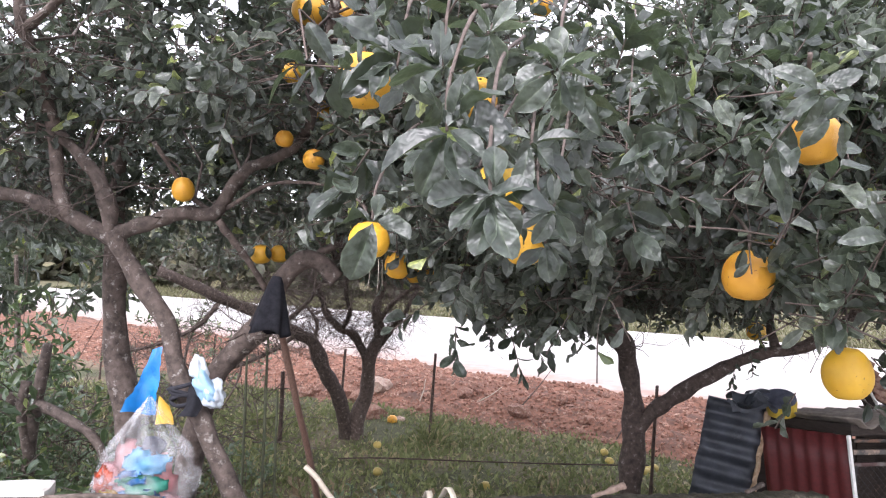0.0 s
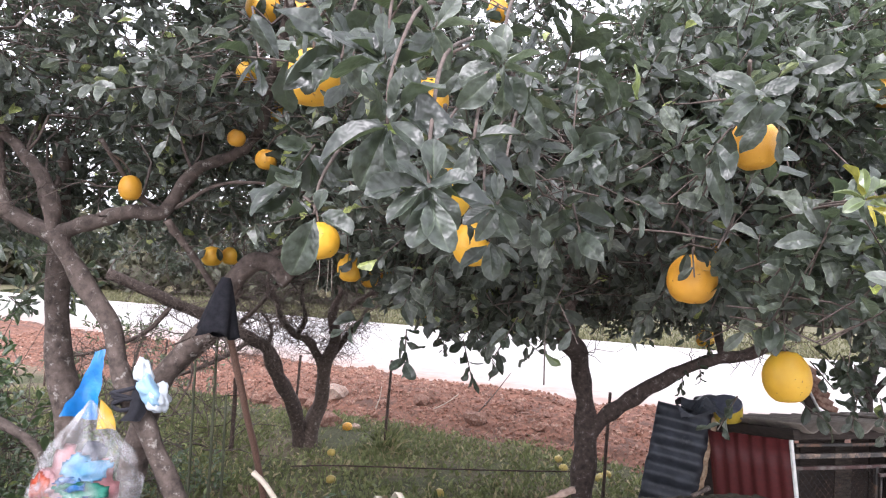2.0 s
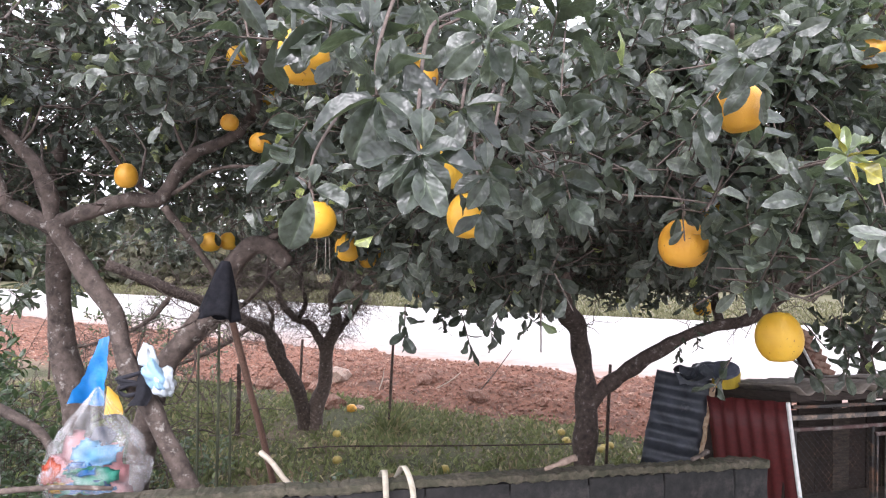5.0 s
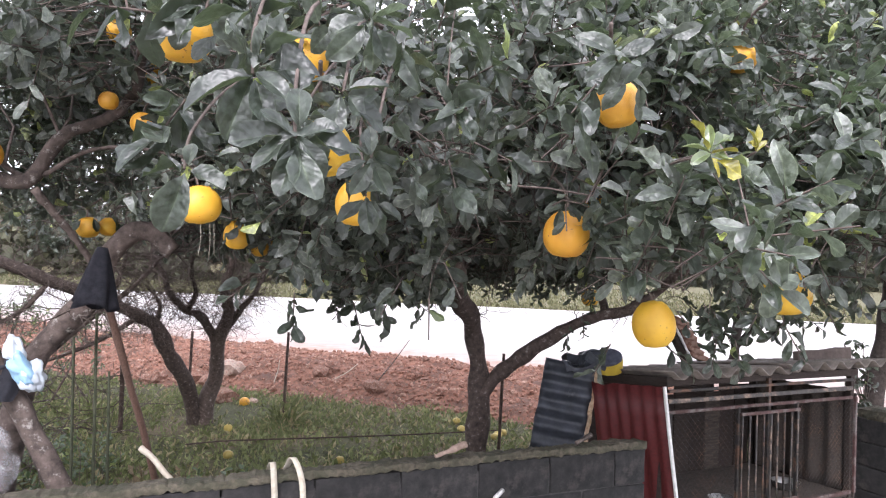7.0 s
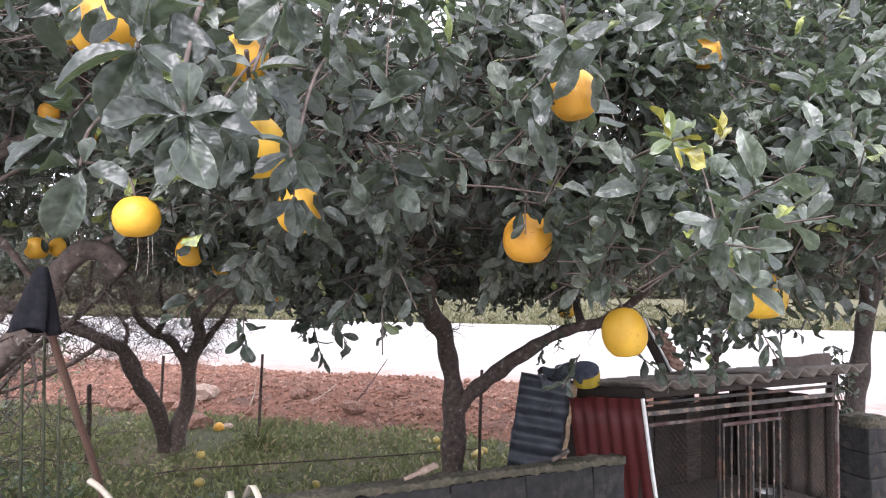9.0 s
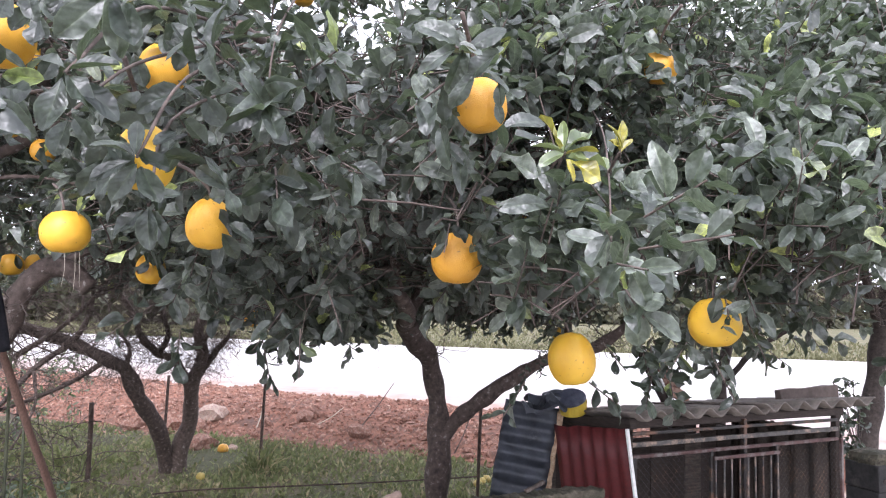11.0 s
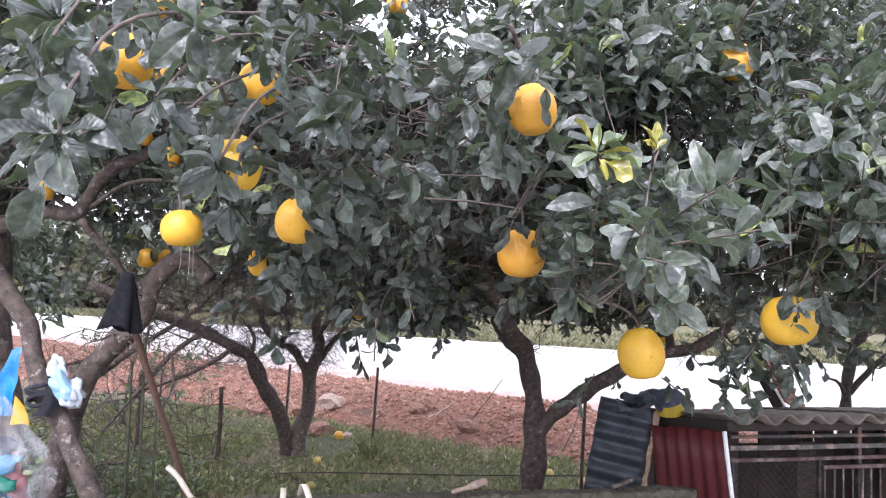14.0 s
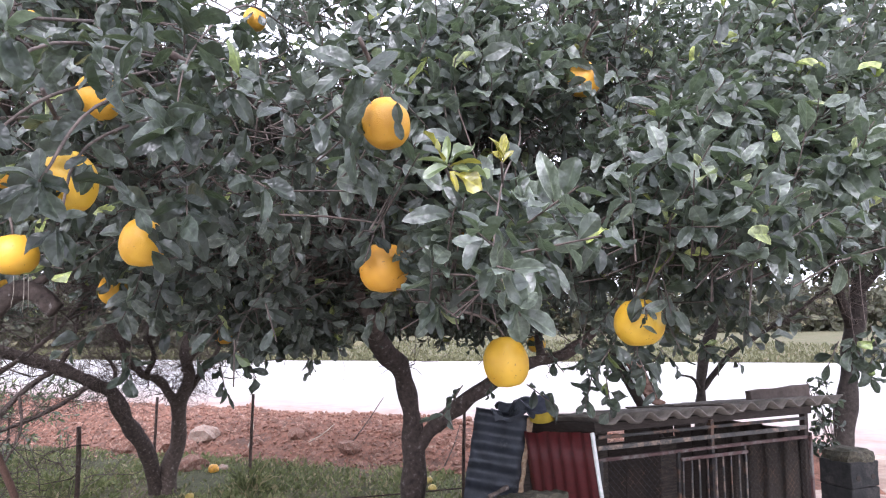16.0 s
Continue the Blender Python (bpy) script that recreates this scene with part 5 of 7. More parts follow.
rosette((0.128, 1.2, 2.466), [(0.3, 2.1, 3.0), (0.22, 1.6, 2.9), (0.14, 1.25, 2.62)], [(-9.5, 4.5, 1), (-5.5, 3, 4), (-8.4, -3, 3), (-3, -5, 5), (6, -4.2, 3), (7, 1.9, 3), (0.3, 7.6, 0), (3, 5, -1), (-3, 6.5, -2)], 201, "shoot ending in a whorl of large dark leaves")
rosette((0.139, 1.13, 2.355), [(0.26, 1.8, 2.8), (0.18, 1.3, 2.6), (0.14, 1.16, 2.44)], [(-10.7, -3.6, 2), (-2.8, 6.4, 2), (1.9, 7.0, 3), (6.6, 7.2, 1), (5, -3.6, 4), (8.4, 1.5, 3), (-3.4, -10.3, 1), (2.2, -7.3, 3), (-6, 1, -3)], 202, "shoot ending in a whorl of large dark leaves")
rosette((0.201, 1.07, 2.257), [(0.3, 1.7, 2.7), (0.22, 1.25, 2.5), (0.2, 1.1, 2.34)], [(-9.2, -1.4, 2), (-6.5, -5, 4), (-2.2, -8.8, 2), (3.0, -8.8, 3), (7.3, 3.4, 0), (9.5, -0.6, 1), (-0.4, 7.2, -1), (-5, 4.4, 1), (5.5, -5.5, 1), (0.8, -8, -1)], 203, "shoot ending in hanging dusty leaves like fingers", ratio=0.52, scale=0.82)
rosette((0.31, 1.25, 2.487), [(0.5, 2.2, 3.0), (0.42, 1.7, 2.85), (0.33, 1.32, 2.62)], [(-5.2, 2.4, 3), (-2.2, 5.6, 1), (0.2, 8.2, 0), (6.0, 2.8, 2), (7.2, -1.7, 3), (3.4, -7.2, 1), (1.7, -9.4, 0), (-5, -7.2, 2), (-7, -2, 0)], 204, "shoot ending in a whorl of glossy leaves", LEAF_FRESH)
rosette((0.011, 1.38, 2.245), [(0.12, 2.3, 2.65), (0.05, 1.8, 2.5), (0.015, 1.45, 2.33)], [(-6.8, -1.8, 2), (6.9, -3.6, 2), (-2.6, -11.5, 1), (0.5, 4.5, -1)], 205, "hanging shoot with a pair of broad leaves", ratio=0.56)
rosette((0.05, 1.3, 2.50), [(0.1, 2.0, 2.9), (0.06, 1.5, 2.7)], [(-7, 4, 1), (-8, -1, 2), (-4, -6, 2), (3, 6, 1), (4, -5, 0), (-1, 7, 2)], 206, "shoot ending in a whorl of large dark leaves")
rosette((0.27, 1.22, 2.36), [(0.4, 1.9, 2.7), (0.31, 1.45, 2.55)], [(7, 1, 2), (5, -5, 2), (-1, -8, 2), (2, 6, 1), (-5, 3, -1), (8, -3, 0)], 207, "shoot ending in a whorl of dusty leaves")
rosette((0.2, 1.3, 2.56), [(0.35, 2.0, 2.95), (0.26, 1.6, 2.75)], [(-7, 2, 2), (-3, 6, 1), (4, 6, 0), (7, 1, 2), (4, -6, 1), (-4, -6, 2)], 208, "shoot ending in a whorl of pale-backed leaves", LEAF_FRESH)
rosette((0.33, 1.45, 2.22), [(0.42, 2.0, 2.6), (0.33, 1.6, 2.4)], [(-5, -4, 2), (4, -5, 2), (0.5, -8, 1), (5, 2, 1), (-4, 3, 1), (0, 6, 0)], 209, "shoot ending in a whorl of dusty leaves")
rosette((0.2, 1.45, 2.36), [(0.35, 2.0, 2.7), (0.26, 1.6, 2.5)], [(-6, -3, 2), (4, -5, 2), (-1, -7, 2), (6, 2, 0), (-4, 4, 1)], 210, "shoot ending in a whorl of dusty leaves")
rosette((0.33, 1.36, 2.28), [(0.45, 1.9, 2.65), (0.37, 1.5, 2.45)], [(-6, -3, 2), (-3, -6, 2), (3, -6, 1), (-6, 3, 1), (0, 6, 0), (5, -2, 2)], 211, "shoot ending in a whorl of dusty leaves")
rosette((1.015, 1.4, 2.33), [(1.16, 1.95, 2.36), (1.08, 1.65, 2.35)], [(-3.3, 6.7, 1), (6.6, 2.6, 1), (6.5, -3.5, 2), (2.0, -4.2, 1)], 212, "shoot of yellowing leaves", LEAF_YELLOW, ratio=0.4)
rosette((1.022, 1.4, 2.335), [(1.19, 1.95, 2.38), (1.1, 1.65, 2.36)], [(-5.4, -1.8, 2), (7.6, -1.8, 2), (3.5, 4.5, 0), (0.5, 6.5, -1), (-6, 2.5, 0), (6, 5.0, -1)], 213, "shoot of pale young leaves", LEAF_PALE, ratio=0.42)
rosette((1.125, 1.4, 2.342), [(1.3, 1.95, 2.34), (1.2, 1.65, 2.33)], [(-2.2, 5, 1), (0.6, 6, 0), (-2.4, 1.8, 1), (-1.4, 3.4, 1), (1.4, 3, 1), (1.2, 4.8, 0)], 214, "small shoot of yellow-green leaves", LEAF_YELLOW, ratio=0.34)
for i in range(26):
    g = np.random.default_rng(80 + i)
    x, z = g.uniform(-0.12, 0.62), g.uniform(2.28, 2.72)
    rows = []
    for j in range(7):
        t = g.uniform(0, 6.28)
        way = np.array([math.cos(t), -0.35 + g.normal(0, 0.35), 0.75 * math.sin(t) - 0.25])
        rows.append((np.array([x, 1.42 + 0.5 * (z - 2.3) + g.uniform(0, 0.35), z]) + g.normal(0, 0.02, 3), way, np.array([g.normal(0, 0.7), -0.4 + g.normal(0, 0.4), 0.75]), g.uniform(0.055, 0.085)))
    if all(open_to_yard(r[0], 0.1) for r in rows):
        lone_leaves(rows, "spray of dark leaves", 90 + i)


def fruit_cover(i, rows, seed, material=None):
    """Leaves that hang before a fruit: (across, up, way across, way up, length), the first two in widths of the fruit."""
    x, y, z, wide, tall = (FRUIT + FRUIT_DEEP)[i]
    c = np.array([x, y, z])
    out = unit(YARD - c)
    side = unit(np.cross(np.array([0, 0, 1.0]), out))
    g = np.random.default_rng(seed)
    lone_leaves([(c + out * wide * g.uniform(0.55, 0.75) + side * a * wide + np.array([0, 0, b * wide]), side * p + np.array([0, 0, q]) + out * g.uniform(-0.1, 0.25), out + np.array([0, 0, 0.7]) + g.normal(0, 0.3, 3), ln) for a, b, p, q, ln in rows], "leaves that hang before a fruit", seed, material)


fruit_cover(21, [(-0.5, 0.4, -0.1, -1, 0.085), (-0.2, -0.2, -0.6, -0.7, 0.075), (-0.35, 0.15, 0.3, -0.9, 0.08), (0.1, -0.35, -0.8, -0.3, 0.07), (-0.5, -0.1, -0.5, -0.8, 0.08), (0.3, -0.5, 0.3, -0.8, 0.06), (-0.4, 0.5, 0.9, 0.1, 0.07), (-0.3, 0.35, 0.1, -0.9, 0.09), (-0.1, 0.05, -0.3, -0.9, 0.085), (0.05, -0.2, -0.5, -0.7, 0.08), (-0.45, 0.2, 0.6, -0.6, 0.08)], 101)
fruit_cover(6, [(0.4, 0.4, 0.5, -0.6, 0.07), (0.45, 0.0, 0.6, -0.2, 0.075), (0.35, -0.2, 0.5, -0.7, 0.065), (0.0, 0.5, 0.7, 0.1, 0.06), (0.5, 0.2, 0.9, 0.2, 0.07), (0.3, 0.3, 0.6, -0.7, 0.075)], 102)
fruit_cover(8, [(-0.6, 0.5, 0.9, 0.0, 0.08), (-0.5, 0.25, 0.3, -0.9, 0.085), (-0.1, 0.5, 0.7, 0.3, 0.075), (-0.35, 0.15, 0.1, -0.9, 0.07), (-0.5, 0.0, -0.5, -0.7, 0.08)], 103)
fruit_cover(2, [(-0.75, 0.55, 0.9, -0.2, 0.07), (0.4, 0.35, 0.1, -0.9, 0.045), (0.35, 0.05, 0.2, -0.8, 0.045), (0.2, 0.55, 0.6, -0.5, 0.055)], 104)
fruit_cover(0, [(0.5, 0.05, 0.7, -0.3, 0.06), (0.45, 0.2, 0.4, -0.7, 0.05)], 105)
fruit_cover(12, [(0.0, 0.3, -0.2, -0.9, 0.085), (-0.3, 0.25, -0.3, -0.9, 0.08), (0.3, 0.4, 0.6, -0.5, 0.08), (-0.2, 0.5, -0.9, 0.0, 0.08), (0.1, -0.2, 0.6, -0.6, 0.07)], 106)
fruit_cover(10, [(0.0, 0.3, -0.2, -0.9, 0.085), (0.3, 0.25, 0.3, -0.9, 0.08), (-0.3, 0.4, -0.6, -0.5, 0.08)], 107)
fruit_cover(19, [(0.0, 0.3, -0.4, -0.9, 0.07), (0.3, 0.2, 0.3, -0.9, 0.07), (-0.3, 0.1, -0.3, -0.8, 0.06)], 108)
fruit_cover(17, [(0.2, 0.4, 0.3, -0.9, 0.07), (-0.3, 0.3, -0.5, -0.7, 0.07)], 109)
fruit_cover(18, [(0.3, 0.3, 0.4, -0.9, 0.07), (0.0, 0.5, 0.6, -0.3, 0.06)], 110)
fruit_cover(26, [(0.0, 0.3, -0.4, -0.9, 0.06), (0.3, 0.2, 0.3, -0.9, 0.06), (-0.3, 0.1, -0.3, -0.8, 0.055)], 112)
fruit_cover(7, [(0.3, 0.4, 0.5, -0.7, 0.065), (-0.3, 0.5, 0.8, -0.1, 0.07), (0.4, 0.1, 0.4, -0.8, 0.06)], 111)
g_low = np.random.default_rng(70)
for i in range(9):
    x, y, z = g_low.uniform(1.55, 3.2), g_low.uniform(2.3, 3.4), g_low.uniform(1.86, 2.08)
    if abs(x - 1.37 * y / 2.27) < 0.12:
        x += 0.3
    places = [((x + g_low.normal(0, 0.07), y + g_low.normal(0, 0.07), z + g_low.normal(0, 0.05)), (g_low.normal(0, 0.5), -0.3, -0.7)) for _ in range(4)]
    shoot([(x + 0.3, y + 0.35, z + 0.4), (x + 0.12, y + 0.15, z + 0.2), (x, y, z)], 0.004, places, "small drooping sprig at the crown's lower edge", 71 + i, size=(0.04, 0.075), count=(5, 8), ratio=0.52)


# ---- fruit ----
def pomelo_mesh(name, wide, tall, seed, material):
    bm = bmesh.new()
    bmesh.ops.create_uvsphere(bm, u_segments=28, v_segments=18, radius=0.5)
    for v in bm.verts:
        q = v.co * 2
        pear = 1 + 0.07 * max(0, -q.z) - 0.08 * max(0, q.z) ** 2
        lump = 1 + 0.03 * noise.noise(q * 1.2 + Vector((seed, 0, 0)))
        flat = 0.94 if abs(q.z) > 0.93 else 1
        v.co = Vector((v.co.x * wide * pear * lump, v.co.y * wide * pear * lump, v.co.z * tall * flat))
    for f in bm.faces:
        f.smooth = True
    me = bpy.data.meshes.new(name)
    bm.to_mesh(me)
    bm.free()
    me.materials.append(material)
    return me


def pomelo(at, wide, tall, seed, label, material=None, group="pomelos in the trees", hangs=True):
    ob = new("pomelo", pomelo_mesh("pomelo", wide, tall, seed, material or RIND))
    ob.matrix_basis = pose(*at, 6 * math.sin(seed * 3), 6 * math.cos(seed * 5), seed * 77)
    tagged(ob, label, "fruit", group)
    if hangs:
        part("stalk", tube("stalk", [(0, 0, tall * 0.46), (0.006, 0.008, tall * 0.5 + 0.025), (0.03, 0.04, tall * 0.5 + 0.06), (0.07, 0.1, tall * 0.5 + 0.09)], 0.004, 0.005, 6, 3), TWIG, ob)
    return ob


def fruit_leaves(ob, wide, tall, seed, material=None):
    """The few leaves on the stalk of a fruit, which lie over its shoulder."""
    g = np.random.default_rng(int(seed * 10))
    k = 3 if wide > 0.13 else int(g.integers(3, 6))
    ang = g.uniform(0, 6.28, k)
    out = np.stack([np.cos(ang), np.sin(ang), np.zeros(k)], 1)
    at = np.array([0.01, 0.01, tall * 0.5 + 0.02]) + out * 0.012 + np.array([0, 0, 1]) * g.uniform(0, 0.06, k)[:, None]
    along = unit(out + np.array([0, 0, 1]) * g.uniform(-0.15, 0.4, k)[:, None])
    me = leaves("leaf_spray", at, along, np.tile([0, 0, 1.0], (k, 1)) + out * 0.4, g.uniform(0.045, 0.07, k), g.uniform(0.45, 0.6, k), g.uniform(0.0, 0.2, k), g.uniform(0.1, 0.4, k), g)
    part("leaf_spray", me, material or LEAF_FRESH, ob, "few dark leaves on the stalk", "stuff")


RIPE = "ripe golden-yellow pomelo hanging from a twig"
for i, (x, y, z, wide, tall) in enumerate(FRUIT + FRUIT_DEEP):
    fruit_leaves(pomelo((x, y, z), wide, tall, i + 0.5, RIPE, RIND_GOLD if i in (1, 4, 9, 21) else RIND_PALE if i > 27 else RIND), wide, tall, i + 0.5)
for i, (dx, ln) in enumerate(((-0.012, 0.10), (0.016, 0.115), (0.028, 0.10))):
    ob = part("thread", tube("thread", [(0, 0, 0), (0.002, 0, -ln * 0.5), (0.004 * (i - 1), 0, -ln)], 0.0008, 0.0006, 5, 4), STRAP)
    ob.matrix_basis = pose(-0.09 + dx, 2.41, 2.20)
    tagged(ob, "thin pale thread hanging beneath a pomelo", "thread", "threads under a fruit")
for i, (x, y, z, d) in enumerate(((2.28, 2.52, 2.79, 0.10), (2.59, 3.2, 2.25, 0.045), (2.62, 3.2, 2.22, 0.045), (2.65, 3.22, 2.20, 0.04), (2.03, 2.6, 2.26, 0.05), (2.91, 2.4, 3.01, 0.06), (2.95, 2.42, 2.97, 0.06))):
    pomelo((x, y, z), d, d * 1.05, i + 40.5, "small unripe green pomelo among the leaves", RIND_GREEN, "green pomelos")
for i, (x, y) in enumerate(((-0.5, 7.83), (0.65, 7.45), (2.23, 8.74), (2.70, 8.50), (2.55, 8.30), (-0.62, 9.04), (2.25, 9.12), (2.62, 8.42))):
    pomelo((x, y, ground_height(x, y) + 0.03), 0.11, 0.10, i + 60.5, "fallen pale yellow pomelo lying in the grass", RIND_PALE, "fallen pomelos", hangs=False)
pomelo((-0.55, 10.57, bank_height(-0.55, 10.57) + 0.06), 0.15, 0.15, 71.5, "fallen yellow pomelo on the red earth", RIND, "fallen pomelos", hangs=False)


# ---- the dark block wall ----
WALL_TURN = math.degrees(math.atan2(0.56, 2.73))
wall = thing("block_wall", pose(2.045, 3.585, 0, 0, 0, WALL_TURN), "low wall of dark weathered concrete blocks with a mossy top", "wall", kind="structure")
part("mortar_core", box((5.0, 0.08, 1.10), (-2.508, 0.055, 0.55)), MORTAR, wall)
block_meshes = []
for i in range(5):
    bm = box((0.39, 0.095, 0.185), (0, 0, 0), 0.008, 0.006, 1, i)
    me = bpy.data.meshes.new("block")
    bm.to_mesh(me)
    bm.free()
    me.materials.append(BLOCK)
    block_meshes.append(me)
half = bpy.data.meshes.new("block")
bm = box((0.192, 0.095, 0.185), (0, 0, 0), 0.008, 0.006, 1, 9)
bm.to_mesh(half)
bm.free()
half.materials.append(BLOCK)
for course in range(6):
    x = 0.0
    first = course % 2 == 1
    while x > -5.0:
        ob = new("block", half if first else block_meshes[int(abs(x) * 7 + course * 3) % 5])
        ln = 0.198 if first else 0.396
        ob.parent = wall
        ob.matrix_basis = pose(x - ln / 2, 0.055 + 0.002 * math.sin(x * 9 + course), 0.095 + course * 0.19)
        x -= ln
        first = False
bm = box((5.02, 0.10, 0.035), (0, 0, 0), 0.010)
bmesh.ops.subdivide_edges(bm, edges=[e for e in bm.edges if abs(e.verts[0].co.x - e.verts[1].co.x) > 1], cuts=320)
for v in bm.verts:
    q = v.co * 1.0
    v.co.z += 0.008 * noise.noise(q * 5) + 0.010 * abs(noise.noise(q * 19)) + 0.012 * noise.noise(q * 47)
    v.co.y += 0.010 * noise.noise(q * 9 + Vector((0, 4, 0)))
bmesh.ops.translate(bm, vec=(-2.5, 0.05, 1.152), verts=bm.verts)
part("mossy_cap", bm, MOSS, wall, "rough cap of moss and cement")


def ribbon(pts, wide, thick=0.003, side=(1, 0, 0)):
    """A flat band along a curve."""
    line, s = spline(pts, 5), Vector(side).normalized() * wide / 2
    verts, faces = [], []
    for i, c in enumerate(line):
        d = (line[min(i + 1, len(line) - 1)] - line[max(i - 1, 0)]).normalized()
        n = d.cross(s).normalized() * thick / 2
        verts += [c - s - n, c + s - n, c + s + n, c - s + n]
    for i in range(len(line) - 1):
        a = i * 4
        faces += [(a + k, a + (k + 1) % 4, a + 4 + (k + 1) % 4, a + 4 + k) for k in range(4)]
    faces += [(3, 2, 1, 0), tuple(len(verts) - 4 + k for k in range(4))]
    return mesh_from("band", verts, faces, True)


wall_dir = Vector((2.73, 0.56, 0)).normalized()
for x, lift, lean in ((0.12, 0.03, 0.0), (0.235, 0.045, -0.03)):
    f = (x - 2.045) / wall_dir.x
    c = Vector((2.045, 3.585, 0)) + wall_dir * f
    nrm = Vector((-wall_dir.y, wall_dir.x, 0))
    pts = [c + nrm * o + wall_dir * l + Vector((0, 0, z)) for o, l, z in ((-0.04, 0.012, 0.75), (-0.03, 0.008, 1.0), (-0.022, 0.0, 1.15), (0.02, lean, 1.19 + lift), (0.09, lean * 1.4, 1.185), (0.18, lean * 1.5, 1.08), (0.19, lean, 0.8))]
    tagged(new("strap", ribbon(pts, 0.026, 0.004, wall_dir)), "cream webbing strap thrown over the block wall", "strap", "straps on the wall").data.materials.append(STRAP)

slab = thing("foam_slab", pose(-1.47, 2.93, 1.185, 0, 0, WALL_TURN), "dirty white foam slab lying on the wall top", "slab")
part("slab", box((0.38, 0.17, 0.07), (-0.1, 0, 0.04), 0.02, 0.012, 3, 4), STYRO, slab)
me = tube("dry_stick", [(-1.75, 2.78, 1.215), (-1.45, 2.85, 1.23), (-1.16, 2.92, 1.235), (-0.95, 2.98, 1.215)], 0.014, 0.009, 8, 5, 0.3, 2)
tagged(new("dry_stick", me), "dry brown stick lying along the wall top", "stick").data.materials.append(BARK)

me = tube("cut_branch", [(0.845, 3.317, 1.200), (0.919, 3.355, 1.215), (1.005, 3.386, 1.235)], 0.008, 0.016, 10, 6, 0.5, 4)
tagged(new("cut_branch", me), "short pale brown cut branch lying on the wall top", "stick").data.materials.append(STICK_BROWN)
me = tube("cut_branch", [(1.626, 3.533, 1.190), (1.738, 3.608, 1.210)], 0.01, 0.013, 8, 6, 0.35, 6)
tagged(new("cut_branch", me), "short brown stub of a branch on the wall top", "stick").data.materials.append(BARK)
me = tube("pipe_stub", [(1.200, 3.412, 1.001), (1.143, 3.339, 0.990)], 0.011, 0.011, 12, 4)
tagged(new("pipe_stub", me), "short white plastic pipe end sticking out of the wall", "pipe").data.materials.append(WHITE_PAINT)


# ---- the animal shed ----
def wave_sheet(length, width, pitch, depth, thick, per=8, sag=0.0, seed=0):
    """A corrugated sheet: waves across x, running along y, top side up."""
    nx_, ny_ = int(length / pitch * per), 8
    verts, faces = [], []
    for side in (1, -1):
        for j in range(ny_ + 1):
            for i in range(nx_ + 1):
                x, y = length * i / nx_, width * j / ny_
                z = depth / 2 * math.cos(2 * math.pi * x / pitch) + side * thick / 2 - sag * math.sin(math.pi * x / length) + 0.004 * noise.noise(Vector((x * 5, y * 5, seed)))
                rag = 0.012 * noise.noise(Vector((x * 8, j, seed))) if j in (0, ny_) else 0
                verts.append((x, y + rag, z))
    row, lay = nx_ + 1, (nx_ + 1) * (ny_ + 1)
    for j in range(ny_):
        for i in range(nx_):
            a = j * row + i
            faces.append((a, a + 1, a + row + 1, a + row))
            faces.append((lay + a, lay + a + row, lay + a + row + 1, lay + a + 1))
    for i in range(nx_):
        faces.append((i + 1, i, lay + i, lay + i + 1))
        b = ny_ * row + i
        faces.append((b, b + 1, lay + b + 1, lay + b))
    for j in range(ny_):
        a, b = j * row, j * row + nx_
        faces.append((a, a + row, lay + a + row, lay + a))
        faces.append((b + row, b, lay + b, lay + b + row))
    return mesh_from("sheet", verts, faces, True)


SHED_TURN = math.degrees(math.atan2(0.295, 0.955))
SHED = pose(2.33, 3.93, 0, 0, 0, SHED_TURN) @ pose(0, 0, 0, 0, 0.9, 0)
shed = thing("animal_shed", SHED, "small makeshift animal shed of timber, wire mesh and fibre cement roofing", "shed")
for i, (x0, ln, lift) in enumerate(((-0.02, 1.16, 0.0), (1.04, 1.16, 0.012))):
    part("roof_sheet", wave_sheet(ln, 0.95, 0.193, 0.052, 0.010, 10, 0.0, i), FIBRE, shed, "weathered grey corrugated roof sheet", m=pose(x0, -0.06, 1.475 + lift, -7.0, 0, 0.6 if i else 0))
part("beam", box((0.05, 0.9, 0.06), (0.0, 0.42, 1.385), 0.006, 0.004, 2, 0, Matrix.Rotation(radians(-6), 4, "X")), DARK_WOOD, shed)
part("beam", box((1.93, 0.04, 0.05), (0.95, 0.02, 1.425), 0.006, 0.006, 3), DARK_WOOD, shed)
part("beam", box((1.93, 0.05, 0.05), (0.95, 0.86, 1.325), 0.006, 0.004, 2), DARK_WOOD, shed)
for x, y, h in ((0.0, 0.03, 1.42), (1.86, 0.03, 1.42), (0.0, 0.84, 1.33), (1.86, 0.84, 1.33)):
    part("post", box((0.04, 0.04, h), (x, y, h / 2), 0.005, 0.006, 3), DARK_WOOD, shed)
part("post", box((0.026, 0.026, 1.42), (0.91, -0.01, 0.71), 0.003), GREY_STEEL, shed)
for z, m, t in ((1.375, GREY_STEEL, 0.018), (1.315, PALE_STEEL, 0.026), (1.25, RUST_RED, 0.02), (0.58, RUST_RED, 0.024)):
    part("rail", box((1.82, 0.022, t), (0.91, -0.012, z), 0.003, 0.003, 4, t), m, shed)
for x in (0.02, 0.62, 1.2, 1.86):
    part("upright", box((0.02, 0.02, 0.68), (x, -0.014, 0.91), 0.003), GREY_STEEL if x < 1.3 else RUST_RED, shed)
# the barred door
door = part("door", box((0.58, 0.018, 0.02), (0.91, -0.036, 1.205), 0.003), RUST_RED, shed, "door of upright bars in a rusty frame")
part("door_rail", box((0.58, 0.018, 0.02), (0.91, -0.036, 0.62), 0.003), RUST_RED, door)
